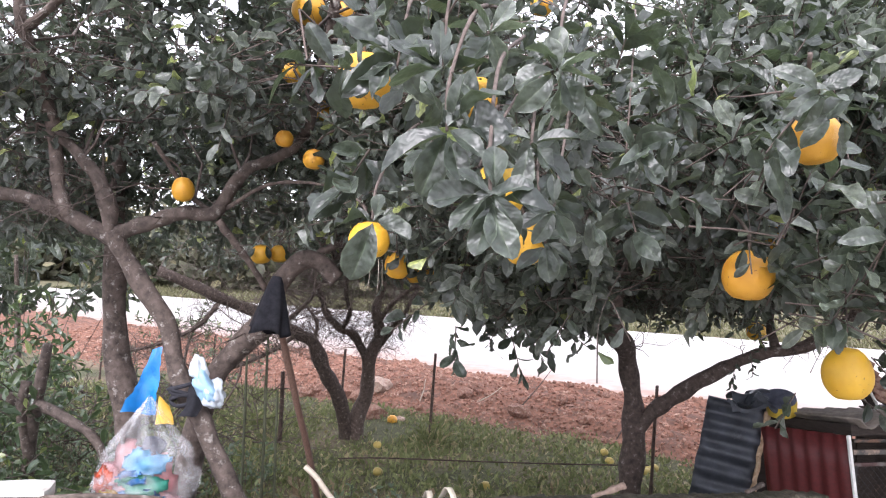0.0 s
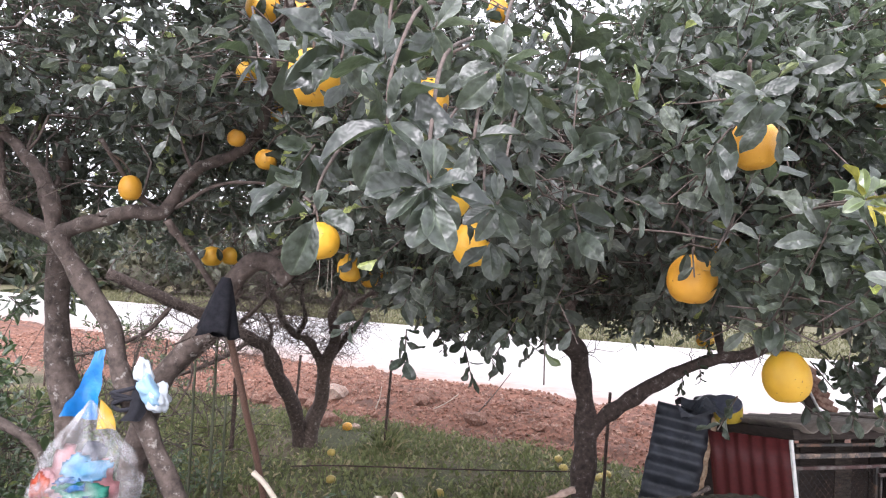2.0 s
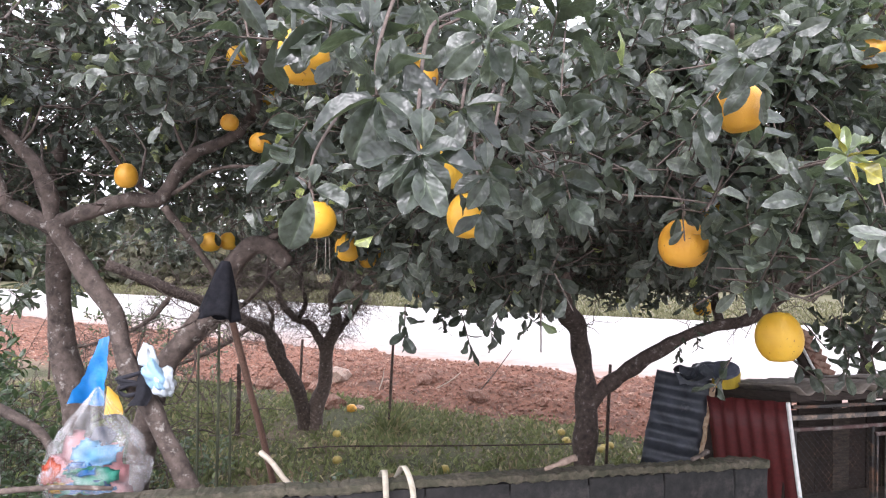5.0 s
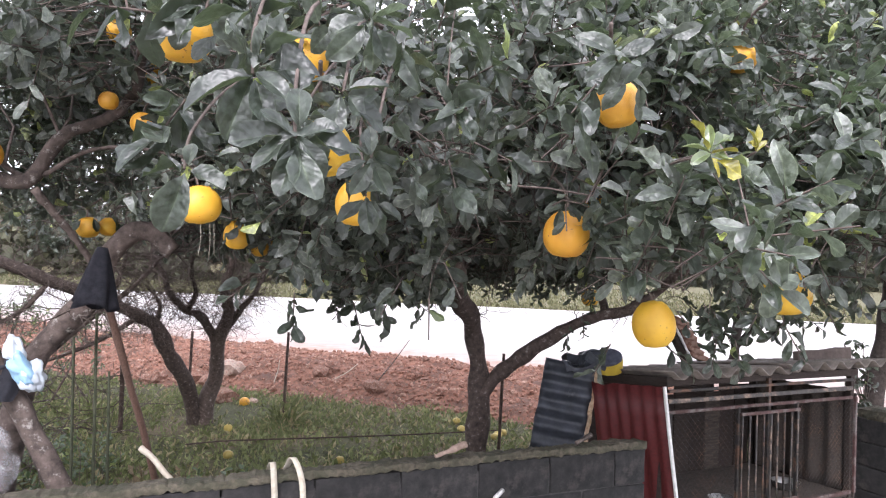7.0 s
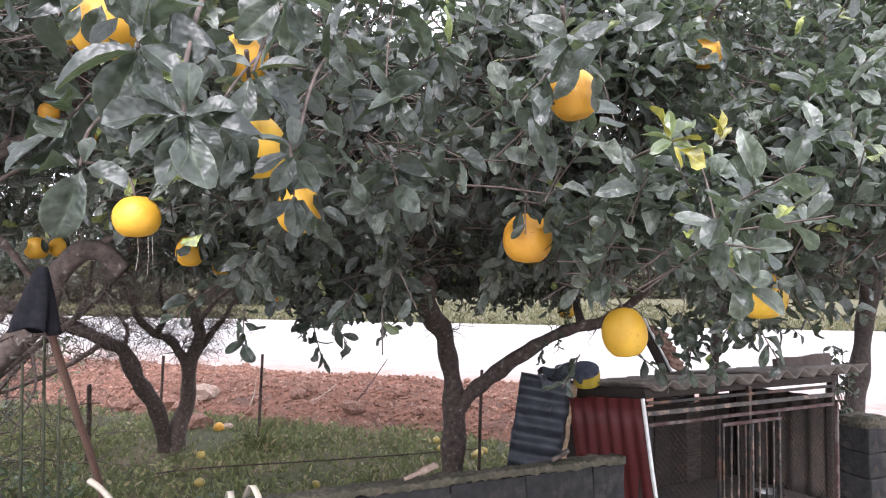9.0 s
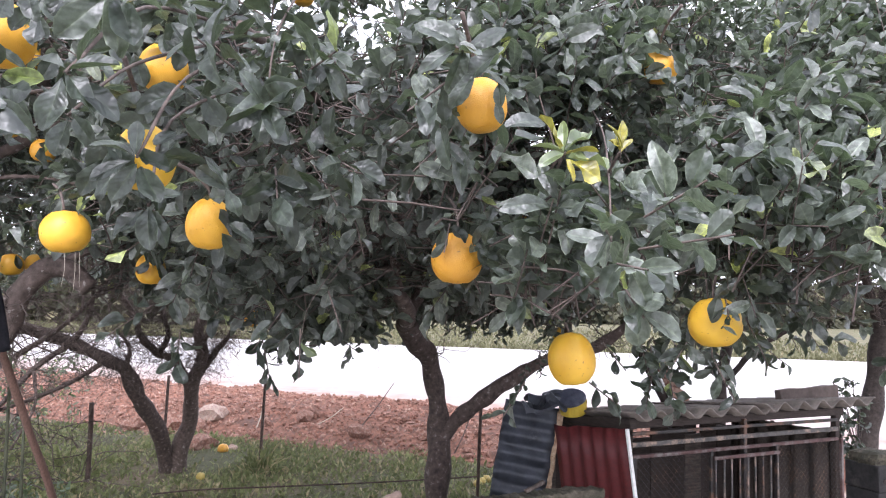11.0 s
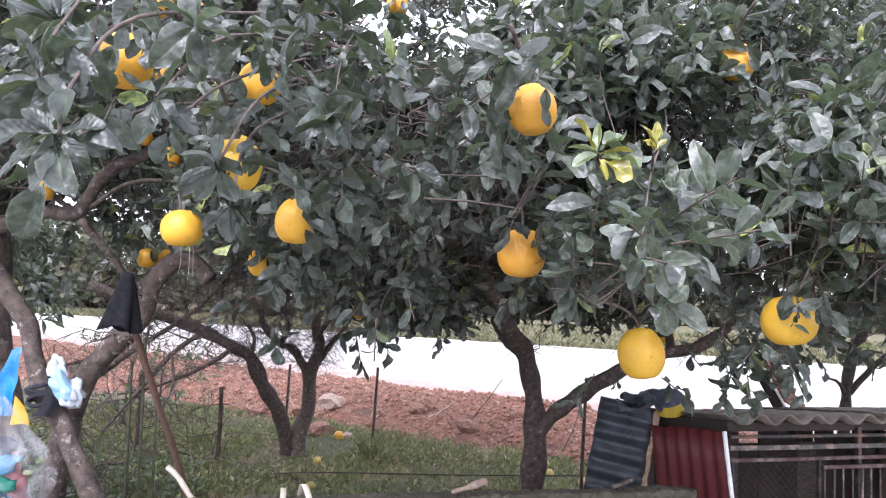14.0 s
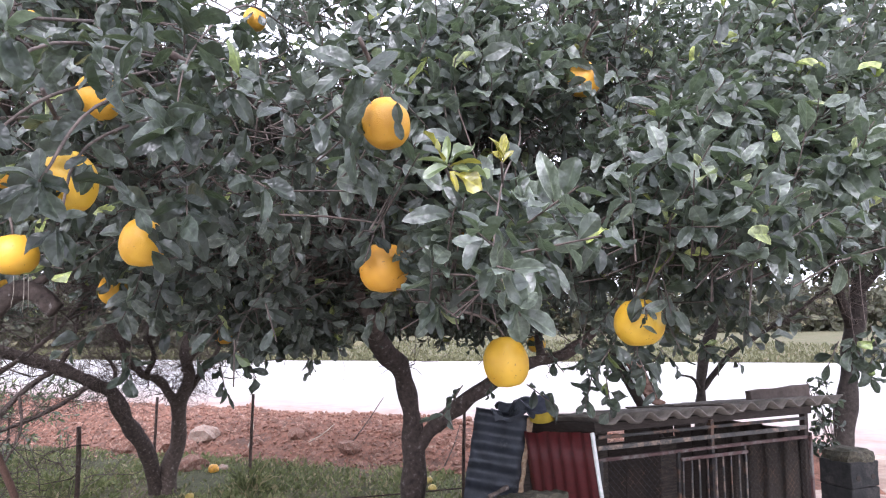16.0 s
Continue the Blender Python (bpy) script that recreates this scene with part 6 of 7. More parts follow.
for i in range(9):
    x = 0.635 + i * 0.069
    part("bar", tube("bar", [(x, -0.036, 0.61), (x + 0.004 * math.sin(i * 2), -0.036, 1.205)], 0.006, 0.006, 6), PALE_STEEL if i % 3 else GREY_STEEL, door)
# wire mesh on the front
segs = []
for lo, hi in ((0.02, 0.62), (1.2, 1.86)):
    k = int((hi - lo) / 0.042)
    rise = 16
    for i in range(-rise, k):
        for s in (1, -1):
            i0, j0, i1, j1 = (i, 0, i + rise, rise) if s > 0 else (i, rise, i + rise, 0)
            if i0 < 0:
                j0, i0 = j0 - i0 * s, 0
            if i1 > k:
                j1, i1 = j1 - (i1 - k) * s, k
            if i1 > i0:
                segs.append(((lo + i0 * 0.042, -0.02, 0.585 + j0 * 0.042), (lo + i1 * 0.042, -0.02, 0.585 + j1 * 0.042)))
part("wire_mesh", rods("wire_mesh", segs, 0.0013, 4), GREY_STEEL, shed, kind="stuff")
part("floor_board", box((1.83, 0.82, 0.03), (0.93, 0.43, 0.545), 0.004, 0.003, 3), CAGE_DIRT_SHADE, shed)
for i in range(11):
    x = 0.0 + i * 0.171
    part("back_board", box((0.166, 0.018, 1.28 if i < 5 else 1.25 - 0.05 * (i % 3)), (x + 0.085, 0.895 + 0.004 * (i % 2), 0.64 if i < 5 else 0.625 - 0.025 * (i % 3)), 0.004, 0.004, 2, i), DARK_WOOD if i % 4 else CAGE_DIRT_SHADE, shed)
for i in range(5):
    part("side_board", box((0.018, 0.166, 1.27), (1.905, 0.09 + i * 0.17, 0.635), 0.004, 0.004, 2, i), CAGE_DIRT_SHADE if i % 2 else DARK_WOOD, shed)
me = wave_sheet(0.72, 0.72, 0.15, 0.04, 0.006, 8)
me.transform(Matrix(((0, 0, 1, 0), (1, 0, 0, 0), (0, 1, 0, 0), (0, 0, 0, 1))))
part("inner_sheet", me, CAGE_DIRT_SHADE, shed, "stained brown-grey corrugated sheet inside", m=pose(1.845, 0.08, 0.565))
for i in range(4):
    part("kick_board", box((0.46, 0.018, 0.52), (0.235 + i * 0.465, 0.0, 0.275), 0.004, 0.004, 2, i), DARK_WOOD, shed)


def bowl(at, r, material, label):
    bm = bmesh.new()
    prof = [(0.0, 0.0), (r * 0.6, 0.0), (r * 0.85, r * 0.25), (r, r * 0.62), (r * 1.06, r * 0.64), (r * 0.94, r * 0.6), (r * 0.78, r * 0.28), (r * 0.55, r * 0.06), (0.0, r * 0.06)]
    rings = []
    for q, z in prof:
        rings.append([bm.verts.new((max(q, 0.001) * math.cos(a), max(q, 0.001) * math.sin(a), z)) for a in [2 * math.pi * k / 20 for k in range(20)]])
    for a, b in zip(rings, rings[1:]):
        for k in range(20):
            bm.faces.new((a[k], a[(k + 1) % 20], b[(k + 1) % 20], b[k])).smooth = True
    ob = part("bowl", bm, material)
    ob.matrix_basis = SHED @ pose(*at)
    return tagged(ob, label, "bowl", "feeding bowls")


bowl((1.48, 0.25, 0.561), 0.095, BOWL, "dented metal feeding bowl on the shed floor")
bowl((0.72, 0.18, 0.561), 0.08, BOWL, "dull metal feeding bowl on the shed floor")

def stand(at, side, up):
    """A pose whose x runs along side, whose y runs up a leaning sheet and whose z faces out of it."""
    x, y = Vector(side).normalized(), Vector(up).normalized()
    z = x.cross(y).normalized()
    x = y.cross(z)
    m = Matrix((x, y, z)).transposed().to_4x4()
    return Matrix.Translation(at) @ m


# red corrugated sheet with its pale edge, leaning at the shed's corner
red = thing("red_sheet", stand((2.455, 3.81, 0.0), (-0.463, 0.886, 0), (-0.105, 0.06, 1)), "dark red corrugated metal sheet leaning at the shed corner", "metal sheet")
part("sheet", wave_sheet(0.54, 1.42, 0.09, 0.014, 0.003, 10), RED_SHEET, red)
part("edge_strip", box((0.014, 1.42, 0.022), (-0.008, 0.71, 0.0), 0.003, 0.003, 6), WHITE_PAINT, red, "chalky white edge strip")

# black corrugated sheet, its waves lying level, with a flaking edge and a crumpled top
black = thing("black_sheet", stand((1.855, 4.38, 0.0), (-0.95, 0.3, 0), (0.17, 0.0, 1)), "black corrugated bitumen sheet with a flaking tan edge", "roofing sheet")
me = wave_sheet(1.47, 0.33, 0.115, 0.024, 0.008, 10, 0.0, 4)
me.transform(Matrix(((0, 1, 0, 0), (1, 0, 0, 0), (0, 0, -1, 0), (0, 0, 0, 1))))
for v in me.vertices:
    v.co.z += 0.012 * noise.noise(Vector((v.co.x * 3, v.co.y * 4, 1))) + 0.02 * noise.noise(Vector((v.co.x * 1.3, v.co.y * 9, 5)))
part("sheet", me, BLACK_SHEET, black)
bm = box((0.03, 1.45, 0.03), (0, 0, 0), 0.006)
bmesh.ops.subdivide_edges(bm, edges=[e for e in bm.edges if abs(e.verts[0].co.y - e.verts[1].co.y) > 1], cuts=60)
for v in bm.verts:
    v.co += Vector(noise.noise_vector(v.co * 22)) * 0.012
bmesh.ops.translate(bm, vec=(-0.012, 0.73, 0.0), verts=bm.verts)
part("flaking_edge", bm, RUSTY_EDGE, black, "flaking tan edge")


def crumple(nx_, ny_, sx, sy, amp, seed, thick=0.006):
    bm = bmesh.new()
    bmesh.ops.create_grid(bm, x_segments=nx_, y_segments=ny_, size=0.5)
    for v in bm.verts:
        v.co = Vector((v.co.x * sx, v.co.y * sy, 0))
        v.co += Vector(noise.noise_vector(v.co * 9 + Vector((seed, 0, 0)))) * amp
    bmesh.ops.solidify(bm, geom=bm.faces[:], thickness=thick)
    return bm


scrap = part("tarp_scrap", crumple(18, 14, 0.26, 0.36, 0.11, 3.0), BLACK_SHEET)
scrap.matrix_basis = pose(2.02, 4.40, 1.49, 8, -6, -20)
tagged(scrap, "crumpled scrap of black roofing felt on the sheet", "roofing scrap")
can = thing("paint_can", pose(2.185, 4.36, 1.425, 10, -8, 0), "battered yellow paint can with a tilted dark lid", "can")
bm = bmesh.new()
bmesh.ops.create_cone(bm, cap_ends=True, segments=28, radius1=0.08, radius2=0.088, depth=0.085)
bmesh.ops.bevel(bm, geom=[e for e in bm.edges if abs(e.verts[0].co.z - e.verts[1].co.z) < 0.001], offset=0.005, segments=2, affect="EDGES")
bmesh.ops.translate(bm, vec=(0, 0, 0.0425), verts=bm.verts)
part("body", bm, CAN_YELLOW, can)
bm = bmesh.new()
bmesh.ops.create_cone(bm, cap_ends=True, segments=28, radius1=0.098, radius2=0.095, depth=0.02)
bmesh.ops.bevel(bm, geom=[e for e in bm.edges if abs(e.verts[0].co.z - e.verts[1].co.z) < 0.001], offset=0.005, segments=2, affect="EDGES")
part("lid", bm, CAN_LID, can, "dark blue lid", m=pose(-0.015, 0, 0.1, 12, -8, 0))

plank = part("roof_slab", box((0.66, 0.05, 0.13), (0, 0, 0.065), 0.008, 0.012, 4, 6), OFFCUT)
plank.matrix_basis = pose(4.25, 4.93, 1.375, -6, -1, 16)
tagged(plank, "brown-grey cement offcut standing on the shed roof", "offcut")

# leaning timber with old bricks propped behind the shed
lean = thing("leaning_timber", pose(3.21, 5.6, 0, 0, 0, 0), "dark leaning timber with a pale edge and old bricks", "timber")
part("timber", tube("timber", [(0.98, 0.0, 0.0), (0.56, 0.0, 0.75), (0.24, 0.0, 1.33), (0.0, 0.0, 1.78)], 0.045, 0.036, 8, 4, 0.3), DARK_WOOD, lean)
part("edge_strip", tube("edge_strip", [(0.34, -0.045, 1.22), (0.03, -0.045, 1.77)], 0.011, 0.011, 6), WHITE_PAINT, lean)
for i in range(6):
    part("brick", box((0.19, 0.10, 0.055), (0, 0, 0), 0.006, 0.012, 2, i), CLAY_STONE, lean, m=pose(0.36 - i * 0.035, 0.03, 1.36 + i * 0.058, 0, 26 + 5 * math.sin(i * 2), 8 * math.sin(i * 3)))
part("bracket", box((0.22, 0.14, 1.3), (0.42, 0.08, 0.65), 0.01, 0.01, 2), DARK_WOOD, lean)

# block pillar to the right of the shed
pillar = thing("block_pillar", pose(4.84, 4.86, 0, 0, 0, 12), "stump of a pillar of dark hollow concrete blocks", "pillar")
for i in range(5):
    bm = box((0.29, 0.28, 0.186), (0, 0, 0), 0.012, 0.008, 2, i)
    ob = part("block", bm, BLOCK, pillar, m=pose(0, 0.1, 0.092 + i * 0.19, 0, 0, 2 * math.sin(i * 4)))
    # solid dark discs on the face stand for the shade inside the hollows
    for x in (-0.08, 0.08):
        bm = bmesh.new()
        bmesh.ops.create_cone(bm, cap_ends=True, segments=14, radius1=0.022, radius2=0.022, depth=0.012)
        part("hole", bm, DARK_WOOD, ob, m=pose(x, -0.137, -0.02, 90, 0, 0))
bm = box((0.285, 0.275, 0.1), (0, 0.1, 0.975), 0.045, 0.03, 4, 7)
part("mossy_cap", bm, MOSS, pillar)


# ---- pole with the black cloth, stakes, sticks ----
pole = thing("picking_pole", pose(-0.35, 4.25, 0, 0, 0, 0), "reddish wooden pole leaning against a bough", "pole")
part("shaft", tube("shaft", [(0.0, 0.0, 0.0), (-0.115, -0.62, 1.15), (-0.16, -0.85, 1.52), (-0.21, -1.12, 1.95)], 0.017, 0.015, 8, 4, 0.15), POLE_WOOD, pole)
bm = bmesh.new()
rings = []
for i in range(15):
    f = i / 14
    r = 0.018 + 0.062 * f ** 0.8
    rings.append([bm.verts.new(((r * (1 + 0.22 * math.sin(5 * a + 1.3 * f) * f)) * math.cos(a), 0.7 * (r * (1 + 0.22 * math.sin(5 * a + 1.3 * f) * f)) * math.sin(a), 0.14 - 0.24 * f + 0.015 * math.sin(3 * a) * f)) for a in [2 * math.pi * k / 30 for k in range(30)]])
for a, b in zip(rings, rings[1:]):
    for k in range(30):
        bm.faces.new((a[k], b[k], b[(k + 1) % 30], a[(k + 1) % 30])).smooth = True
bm.faces.new(rings[0])
bmesh.ops.solidify(bm, geom=bm.faces[:], thickness=0.004)
cloth = part("black_cloth", bm, CLOTH)
cloth.matrix_basis = pose(-0.585, 3.12, 1.985, 0, 6, 10)
tagged(cloth, "black cloth bag hung over the end of a pole", "cloth")
for i, (x, y, h, m) in enumerate(((-0.79, 3.9, 1.8, BAMBOO), (-0.98, 4.2, 1.65, BAMBOO), (-0.74, 3.97, 1.5, BAMBOO), (-1.85, 9.0, 0.89, STAKE), (-3.1, 9.6, 0.95, STAKE))):
    ob = part("stake", tube("stake", [(0, 0, -0.1), (0.01, 0, h * 0.5), (0.0, 0, h)], 0.0095 if m is BAMBOO else 0.03, 0.007 if m is BAMBOO else 0.026, 8, 5, 0.15, i), m)
    ob.matrix_basis = pose(x, y, 0)
    tagged(ob, "thin green-grey bamboo stake standing in the grass" if m is BAMBOO else "short dark wooden stake in the grass", "stake", "garden stakes")
me = tube("peeled_stick", [(-0.47, 3.45, 1.24), (-0.38, 3.42, 1.16), (-0.2, 3.34, 0.9), (0.0, 3.3, 0.0)], 0.014, 0.012, 8, 5, 0.15)
tagged(new("peeled_stick", me), "pale peeled stick leaning behind the wall", "stick").data.materials.append(PALE_STICK)
me = tube("cut_log", [(0.6, 5.4, 0.07), (0.8, 5.5, 0.16), (1.05, 5.6, 0.28), (1.2, 5.3, 0.2)], 0.05, 0.04, 8, 5, 0.2)
tagged(new("cut_log", me), "weathered cut log lying in the grass", "log").data.materials.append(BARK)
hose = tube("hose", [(2.4, 7.7, 0.25), (1.5, 7.8, 0.2), (0.5, 7.9, 0.16), (-0.5, 8.1, 0.1), (-1.0, 8.3, 0.02)], 0.009, 0.009, 6, 6)
tagged(new("hose", hose), "thin dark garden hose slung low over the grass", "hose").data.materials.append(STAKE)


# ---- bags tied to the left tree ----
def bag_body(rx, ry, rz, neck, seed, folds=9):
    """A filled thin bag: round below, gathered into creased folds at its neck."""
    bm = bmesh.new()
    bmesh.ops.create_uvsphere(bm, u_segments=72, v_segments=48, radius=1)
    for v in bm.verts:
        q = v.co.copy()
        a, f = math.atan2(q.y, q.x), max(0.0, q.z)
        pull = 1 - 0.75 * f ** 3.6
        crease = 1 + (0.03 + 0.2 * f) * math.sin(folds * a + 4 * noise.noise(q * 1.5)) * (0.3 + f)
        lump = 1 + 0.18 * noise.noise(q * 2.0 + Vector((seed, 0, 0))) + 0.08 * noise.noise(q * 6 + Vector((seed, 1, 0))) + 0.04 * noise.noise(q * 13 + Vector((seed, 2, 0)))
        v.co = Vector((q.x * rx * pull * crease * lump, q.y * ry * pull * crease * lump, rz * (q.z + neck * f ** 3)))
    for f in bm.faces:
        f.smooth = True
    return bm


def scrap_ball(sx, sy, sz, seed, amp=0.45):
    """A crushed lump of film."""
    bm = bmesh.new()
    bmesh.ops.create_icosphere(bm, subdivisions=4, radius=1)
    for v in bm.verts:
        q = v.co.copy()
        k = 1 + amp * noise.noise(q * 1.4 + Vector((seed * 4.0, 0, 0))) + 0.2 * abs(noise.noise(q * 3.0 + Vector((seed, 3, 0)))) + 0.04 * noise.noise(q * 9 + Vector((seed, 0, 0)))
        v.co = Vector((q.x * sx * k, q.y * sy * k, q.z * sz * k))
    for f in bm.faces:
        f.smooth = True
    return bm


bag = thing("rubbish_bag", pose(-1.14, 3.26, 1.2), "see-through white plastic bag full of coloured wrappers, tied to a tree", "plastic bag", "bags on the tree")
part("film", bag_body(0.225, 0.17, 0.19, 0.95, 3.0), BAG_FILM, bag)


def wrapper_patch(x0, z0, sx, sz, layer, seed):
    """A crushed flat wrapper that lies against the inside of the bag's front, with a ragged outline."""
    bm = bmesh.new()
    k, grid = 16, {}
    for i in range(k + 1):
        for j in range(k + 1):
            u, v = 2 * i / k - 1, 2 * j / k - 1
            reach = math.hypot(u, v)
            if reach > 0.85 + 0.3 * noise.noise(Vector((math.atan2(v, u) * 1.3, seed, 0))):
                continue
            x, z = x0 + u * sx, z0 + v * sz
            round_ = math.sqrt(max(0.03, 1 - (x / 0.225) ** 2 - (z / 0.2) ** 2))
            grid[i, j] = bm.verts.new((x, -(0.15 - layer) * round_ + 0.022 * noise.noise(Vector((x * 26, z * 26, seed))) + 0.01 * noise.noise(Vector((x * 70, z * 70, seed))), z))
    for i in range(k):
        for j in range(k):
            q = [grid.get(c) for c in ((i, j), (i + 1, j), (i + 1, j + 1), (i, j + 1))]
            if all(q):
                bm.faces.new(q).smooth = True
    bmesh.ops.solidify(bm, geom=bm.faces[:], thickness=0.003)
    return bm


for i, (x, z, sx, sz, layer, m) in enumerate((
        (0.03, 0.05, 0.1, 0.06, 0.02, BAG_PALEBLUE), (-0.14, -0.03, 0.06, 0.07, 0.015, BAG_RED), (-0.12, 0.0, 0.05, 0.05, 0.01, BAG_PINK), (0.04, -0.03, 0.11, 0.045, 0.013, BAG_GREEN),
        (0.03, -0.09, 0.11, 0.04, 0.012, BAG_BLUE), (0.045, 0.115, 0.05, 0.04, 0.03, CAN_LID), (0.09, -0.12, 0.1, 0.06, 0.02, BAG_PINK), (-0.11, -0.08, 0.05, 0.025, 0.006, BAG_YELLOW),
        (0.0, 0.0, 0.06, 0.03, 0.008, BAG_BLUE), (-0.05, -0.13, 0.1, 0.05, 0.02, BAG_GREEN), (0.0, -0.02, 0.18, 0.14, 0.05, BAG_PINK))):
    part("wrapper", wrapper_patch(x, z + 0.045, sx * 1.25, sz * 1.3, layer + 0.012, i * 3.3 + 1), m, bag)
blue = part("blue_film", crumple(18, 18, 0.14, 0.3, 0.02, 8.0, 0.002), BAG_BLUE)
for v in blue.data.vertices:
    f = min(1.0, max(0.0, (0.15 - v.co.y) / 0.3))
    v.co.x *= 0.3 + 0.7 * f + 0.12 * noise.noise(v.co * 30)
    v.co.x -= 0.05 * f
    v.co.z += 0.03 * math.sin(v.co.x * 40) * f
blue.matrix_basis = pose(-1.165, 3.36, 1.62, 78, 0, 8)
tagged(blue, "sheet of bright blue plastic hanging on the trunk", "plastic sheet", "bags on the tree")
yel = part("yellow_film", crumple(14, 14, 0.06, 0.09, 0.05, 5.0, 0.002), BAG_YELLOW)
yel.matrix_basis = pose(-1.10, 3.30, 1.49, 80, 10, 0)
tagged(yel, "scrap of yellow plastic at the bag's knot", "plastic scrap", "bags on the tree")
small = thing("small_bag", pose(-0.93, 3.36, 1.62), "small crumpled white and pale blue plastic bag on the trunk", "plastic bag", "bags on the tree")
part("film", scrap_ball(0.05, 0.045, 0.066, 6.0, 0.6), BAG_WHITE, small, m=pose(0.035, 0, -0.05, 0, -24, 0))
part("film", scrap_ball(0.034, 0.03, 0.06, 9.0, 0.6), BAG_WHITE, small, m=pose(-0.03, -0.01, 0.06, 0, -20, 10))
part("blue_part", scrap_ball(0.036, 0.034, 0.08, 4.0, 0.6), BAG_ICE, small, m=pose(0.008, -0.026, -0.012, 0, -26, 6))
knot = thing("black_rag", pose(-1.03, 3.37, 1.57), "black rag knotted round the leaning trunk", "rag")
for i in range(5):
    line = [Vector((0.058 * math.cos(a) + 0.008 * math.sin(a * 2 + i), 0.058 * math.sin(a), -0.03 + 0.016 * i + 0.02 * math.sin(a + i * 2))) for a in [2 * math.pi * k / 16 for k in range(17)]]
    part("wrap", mesh_from("wrap", *tube_arrays(line, [0.010] * 17, 6, 0.3, i), smooth=True), CLOTH, knot)
part("tail", crumple(14, 14, 0.09, 0.17, 0.05, 2.0, 0.004), CLOTH, knot, m=pose(0.06, -0.045, -0.01, 75, 10, 20))


# ---- shrubs at the left ----
def shrub(name, at, lobes, total, seed, label, stems, material=None, size=(0.06, 0.12), gap=-0.2):
    g = np.random.default_rng(seed)
    sh = thing(name, pose(*at), label, "shrub")
    inv = Matrix.Translation(-Vector(at))
    pts, cen = cloud_points(lobes, total, g, gap, seed=seed)
    axes = unit(unit(pts - cen) * 0.6 + g.normal(0, 0.5, pts.shape) + [0, 0, 0.3])
    a, d, f, ln, ra, dr, fo, seg = sprays(pts, axes, g, size=size, count=(6, 11), ratio=0.38)
    lv = part("foliage", leaves("foliage", a, d, f, ln, ra, dr, fo, g), material or LEAF_SHRUB, sh, kind="stuff")
    base = np.array(at)
    for c in pts[:: max(1, len(pts) // 14)]:
        seg.append((base + g.normal(0, 0.05, 3) * [1, 1, 0], (base + c) / 2 + g.normal(0, 0.08, 3)))
        seg.append((seg[-1][1], c))
    tw = part("twig_mass", rods("twig_mass", seg, 0.005), TWIG, sh, kind="stuff")
    for ob in (lv, tw):
        ob.data.transform(inv)
    for i, (p, r0, r1) in enumerate(stems):
        me = tube("stem", p, r0, r1, 8, 5, 0.3, i)
        me.transform(inv)
        part("stem", me, BARK, sh)
    return sh


shrub("pruned_bush", (-2.6, 4.9, 0.0), [((-2.5, 4.7, 0.75), (0.9, 0.7, 0.55), 1.0), ((-3.3, 5.2, 1.3), (0.8, 0.7, 0.5), 1.0), ((-2.9, 4.2, 0.55), (1.0, 0.7, 0.5), 1.2), ((-3.6, 5.8, 1.5), (0.9, 0.9, 0.6), 1.0)], 430, 51, "low pruned bush with pale cut stubs", [
    ([(-2.6, 4.9, -0.05), (-2.55, 4.8, 0.7), (-2.45, 4.65, 1.15), (-2.36, 4.6, 1.62)], 0.05, 0.032),
    ([(-2.5, 4.75, 0.8), (-2.5, 4.6, 1.2), (-2.48, 4.6, 1.38)], 0.035, 0.03),
    ([(-2.5, 4.7, 1.2), (-2.75, 4.6, 1.33), (-3.4, 4.5, 1.42)], 0.04, 0.03),
    ([(-2.5, 4.65, 1.25), (-2.2, 4.5, 1.2), (-1.9, 4.4, 1.05), (-1.75, 4.3, 0.7)], 0.04, 0.02)])
shrub("light_shrub", (-4.6, 8.0, 0.0), [((-4.7, 8.0, 2.2), (1.4, 1.0, 0.9), 1.0), ((-5.8, 9.0, 2.6), (1.4, 1.0, 1.2), 1.0)], 330, 52, "tall shrub with light green feathery leaves", [
    ([(-4.6, 8.0, -0.05), (-4.6, 8.0, 1.0), (-4.7, 8.0, 2.2)], 0.05, 0.02)], LEAF_FRESH, size=(0.12, 0.22))
shrub("fence_scrub", (-3.9, 11.0, 0.0), [((-3.6, 11.2, 0.8), (1.6, 0.8, 0.7), 1.0)], 110, 53, "thin scrub along the wire fence", [
    ([(-3.9, 11.0, -0.05), (-3.8, 11.0, 0.9), (-3.6, 11.1, 1.5)], 0.03, 0.012)], size=(0.05, 0.1))


def herb_patch(at, lobes, total, seed, label):
    """Low leafy undergrowth, too dense to count."""
    g = np.random.default_rng(seed)
    pts, cen = cloud_points(lobes, total, g, -0.15, scale=1.6, seed=seed, shell=0.2, keep=lambda p: p[2] > 0.03)
    axes = unit(g.normal(0, 0.5, pts.shape) + [0, -0.1, 0.8])
    a, d, f, ln, ra, dr, fo, seg = sprays(pts, axes, g, size=(0.035, 0.085), count=(5, 9), ratio=0.42, twig=0.12)
    for c in pts[::2]:
        seg.append((np.array([c[0] + g.normal(0, 0.05), c[1] + g.normal(0, 0.05), 0.0]), c))
    ob = thing("undergrowth", pose(*at), label, "undergrowth", "undergrowth")
    for name, me, m in (("foliage", leaves("foliage", a, d, f, ln, ra, dr, fo, g), LEAF_SHRUB), ("stem_mass", rods("stem_mass", seg, 0.003), TWIG)):
        me.transform(Matrix.Translation(-Vector(at)))
        part(name, me, m, ob, kind="stuff")
    return ob


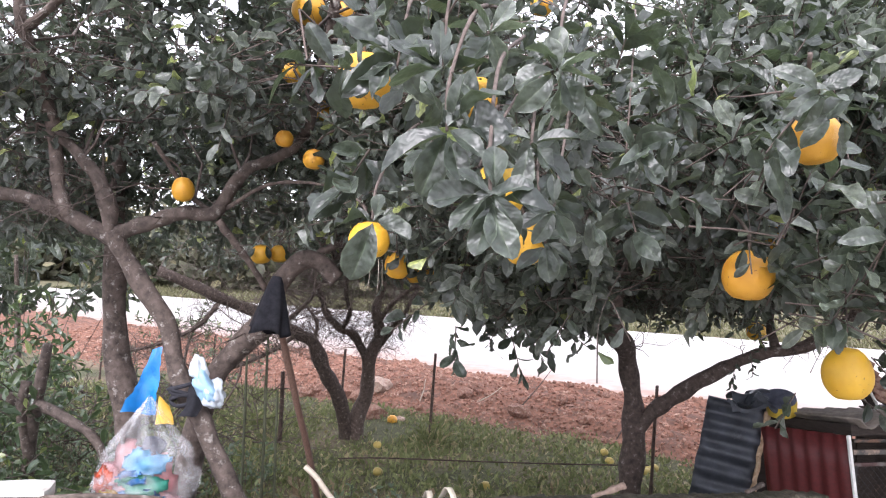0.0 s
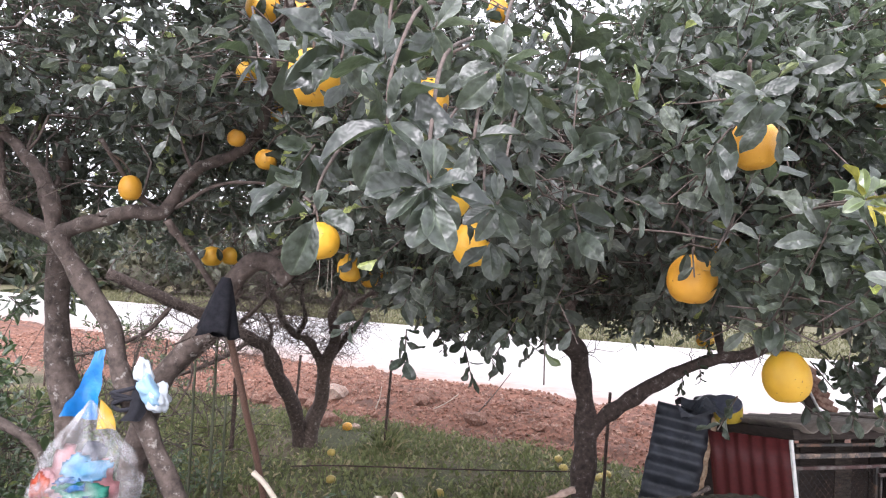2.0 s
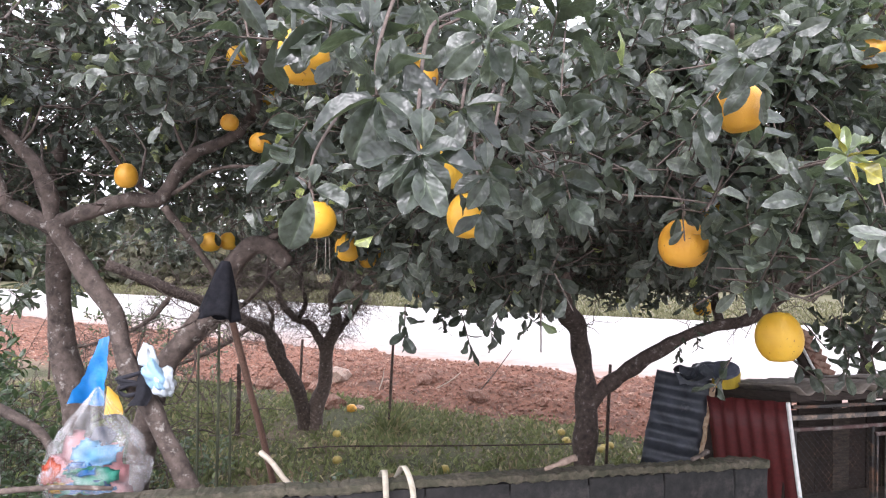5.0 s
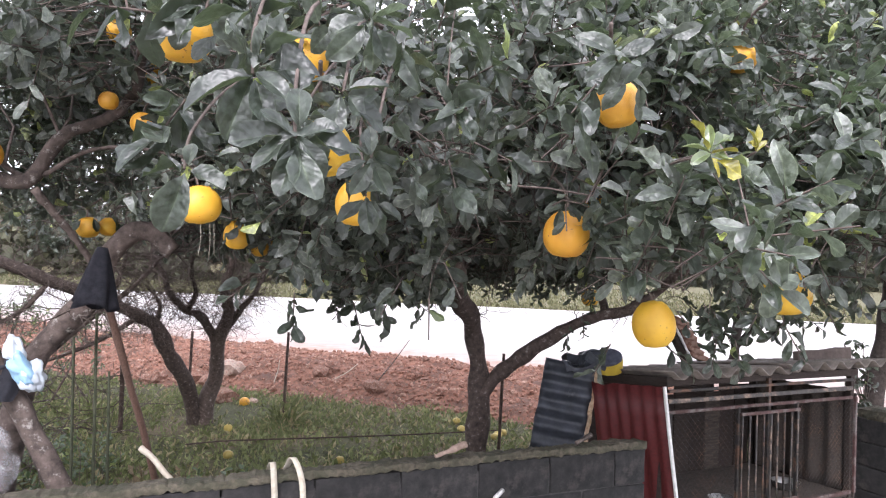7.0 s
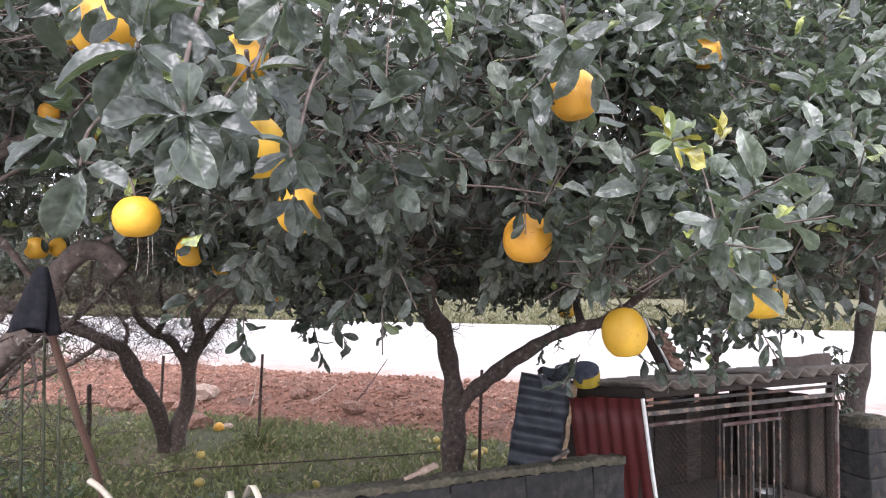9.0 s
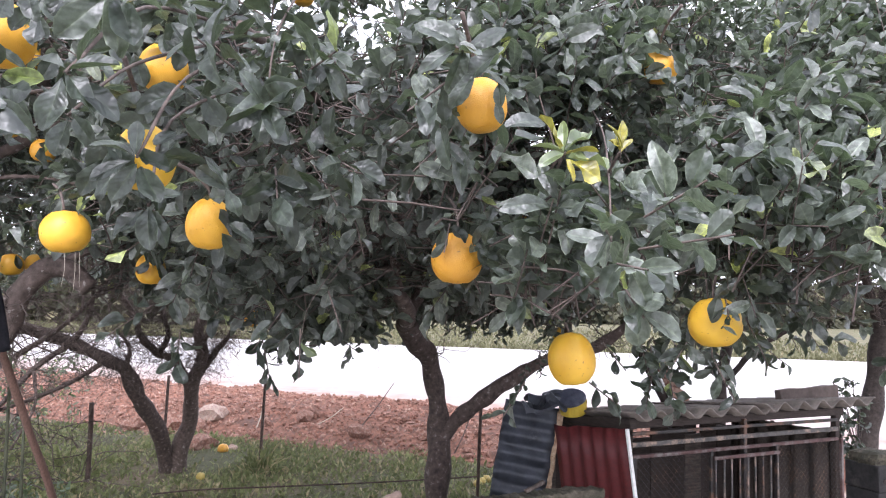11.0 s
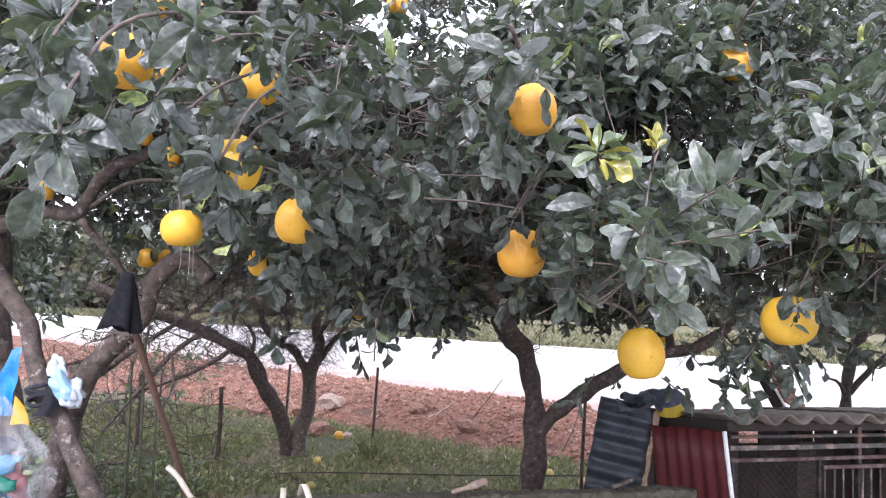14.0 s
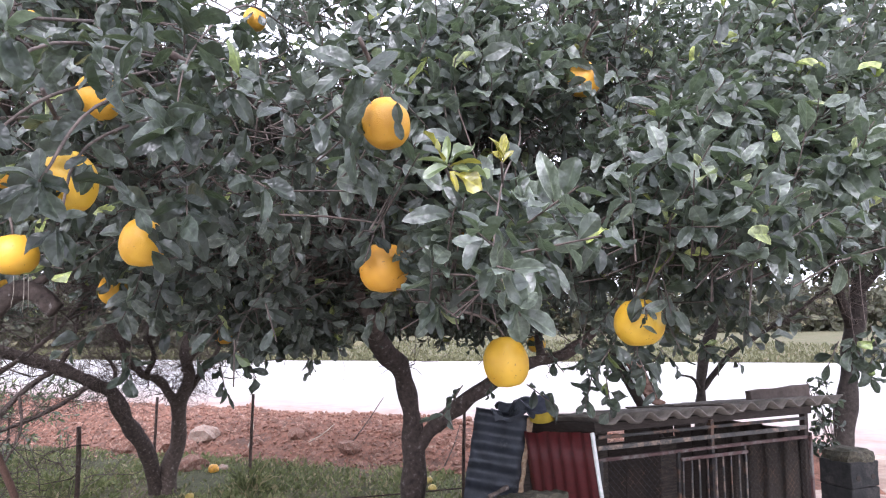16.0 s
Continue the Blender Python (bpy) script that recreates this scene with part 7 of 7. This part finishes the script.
herb_patch((-2.4, 5.6, 0.0), [((-2.5, 5.4, 0.25), (1.0, 0.9, 0.5), 1.0), ((-3.4, 6.4, 0.35), (1.1, 0.9, 0.6), 1.0), ((-2.1, 6.9, 0.15), (0.8, 0.9, 0.35), 0.9)], 620, 61, "dense low dark green undergrowth beneath the trees")
herb_patch((-1.3, 5.2, 0.0), [((-1.2, 5.1, 0.1), (0.7, 0.7, 0.28), 1.0), ((-0.4, 6.0, 0.05), (0.7, 0.7, 0.2), 0.7)], 240, 62, "low green herbs round the foot of a trunk")
g_dry = np.random.default_rng(63)
segs, rad = [], []
for _ in range(190):
    a = np.array([g_dry.uniform(-4.6, -1.7), g_dry.uniform(5.8, 9.4), g_dry.uniform(0.0, 0.7)])
    d, r = unit(g_dry.normal(0, 1, 3) * [1, 0.7, 0.5] + [0, 0, 0.45]), g_dry.uniform(0.004, 0.014)
    for _ in range(6):
        b = a + d * g_dry.uniform(0.1, 0.24)
        segs.append((a, b))
        rad.append(r)
        if g_dry.random() < 0.6:
            segs.append((b, b + unit(d + g_dry.normal(0, 0.9, 3)) * g_dry.uniform(0.08, 0.3)))
            rad.append(r * 0.5)
        d, a, r = unit(d + g_dry.normal(0, 0.35, 3)), b, r * 0.8
dry = thing("dry_brush", pose(-3.2, 7.6, 0.0), "tangled heap of dry grey-brown cut branches", "brushwood")
me = rods("branch_mass", segs, rad)
me.transform(Matrix.Translation((3.2, -7.6, 0)))
part("branch_mass", me, BARK, dry, kind="stuff")


# a climber with small dark leaves on the trunk beside the shed
g_ivy = np.random.default_rng(66)
c = np.stack([g_ivy.uniform(4.9, 5.14, 40), g_ivy.uniform(5.4, 5.55, 40), g_ivy.uniform(0.8, 1.5, 40)], 1)
a, d, f, ln, ra, dr, fo, seg = sprays(c, unit(g_ivy.normal(0, 0.6, c.shape) + [-0.3, -0.8, 0.1]), g_ivy, size=(0.04, 0.07), count=(3, 6), ratio=0.65, twig=0.07)
ivy = thing("climber", pose(5.1, 5.45, 0.0), "climber with small dark leaves up a trunk", "climbing plant")
vines = [(np.array([5.1 + 0.03 * k, 5.47, 0.0]), np.array([5.12 + 0.03 * k, 5.46, 0.9])) for k in range(3)] + [(np.array([5.12, 5.46, 0.9]), q) for q in c[::3]]
for name, me, m in (("foliage", leaves("foliage", a, d, f, ln, ra, dr, fo, g_ivy), LEAF_NEAR), ("stem_mass", rods("stem_mass", seg + vines, 0.004), TWIG)):
    me.transform(Matrix.Translation((-5.1, -5.45, 0)))
    part(name, me, m, ivy, kind="stuff")
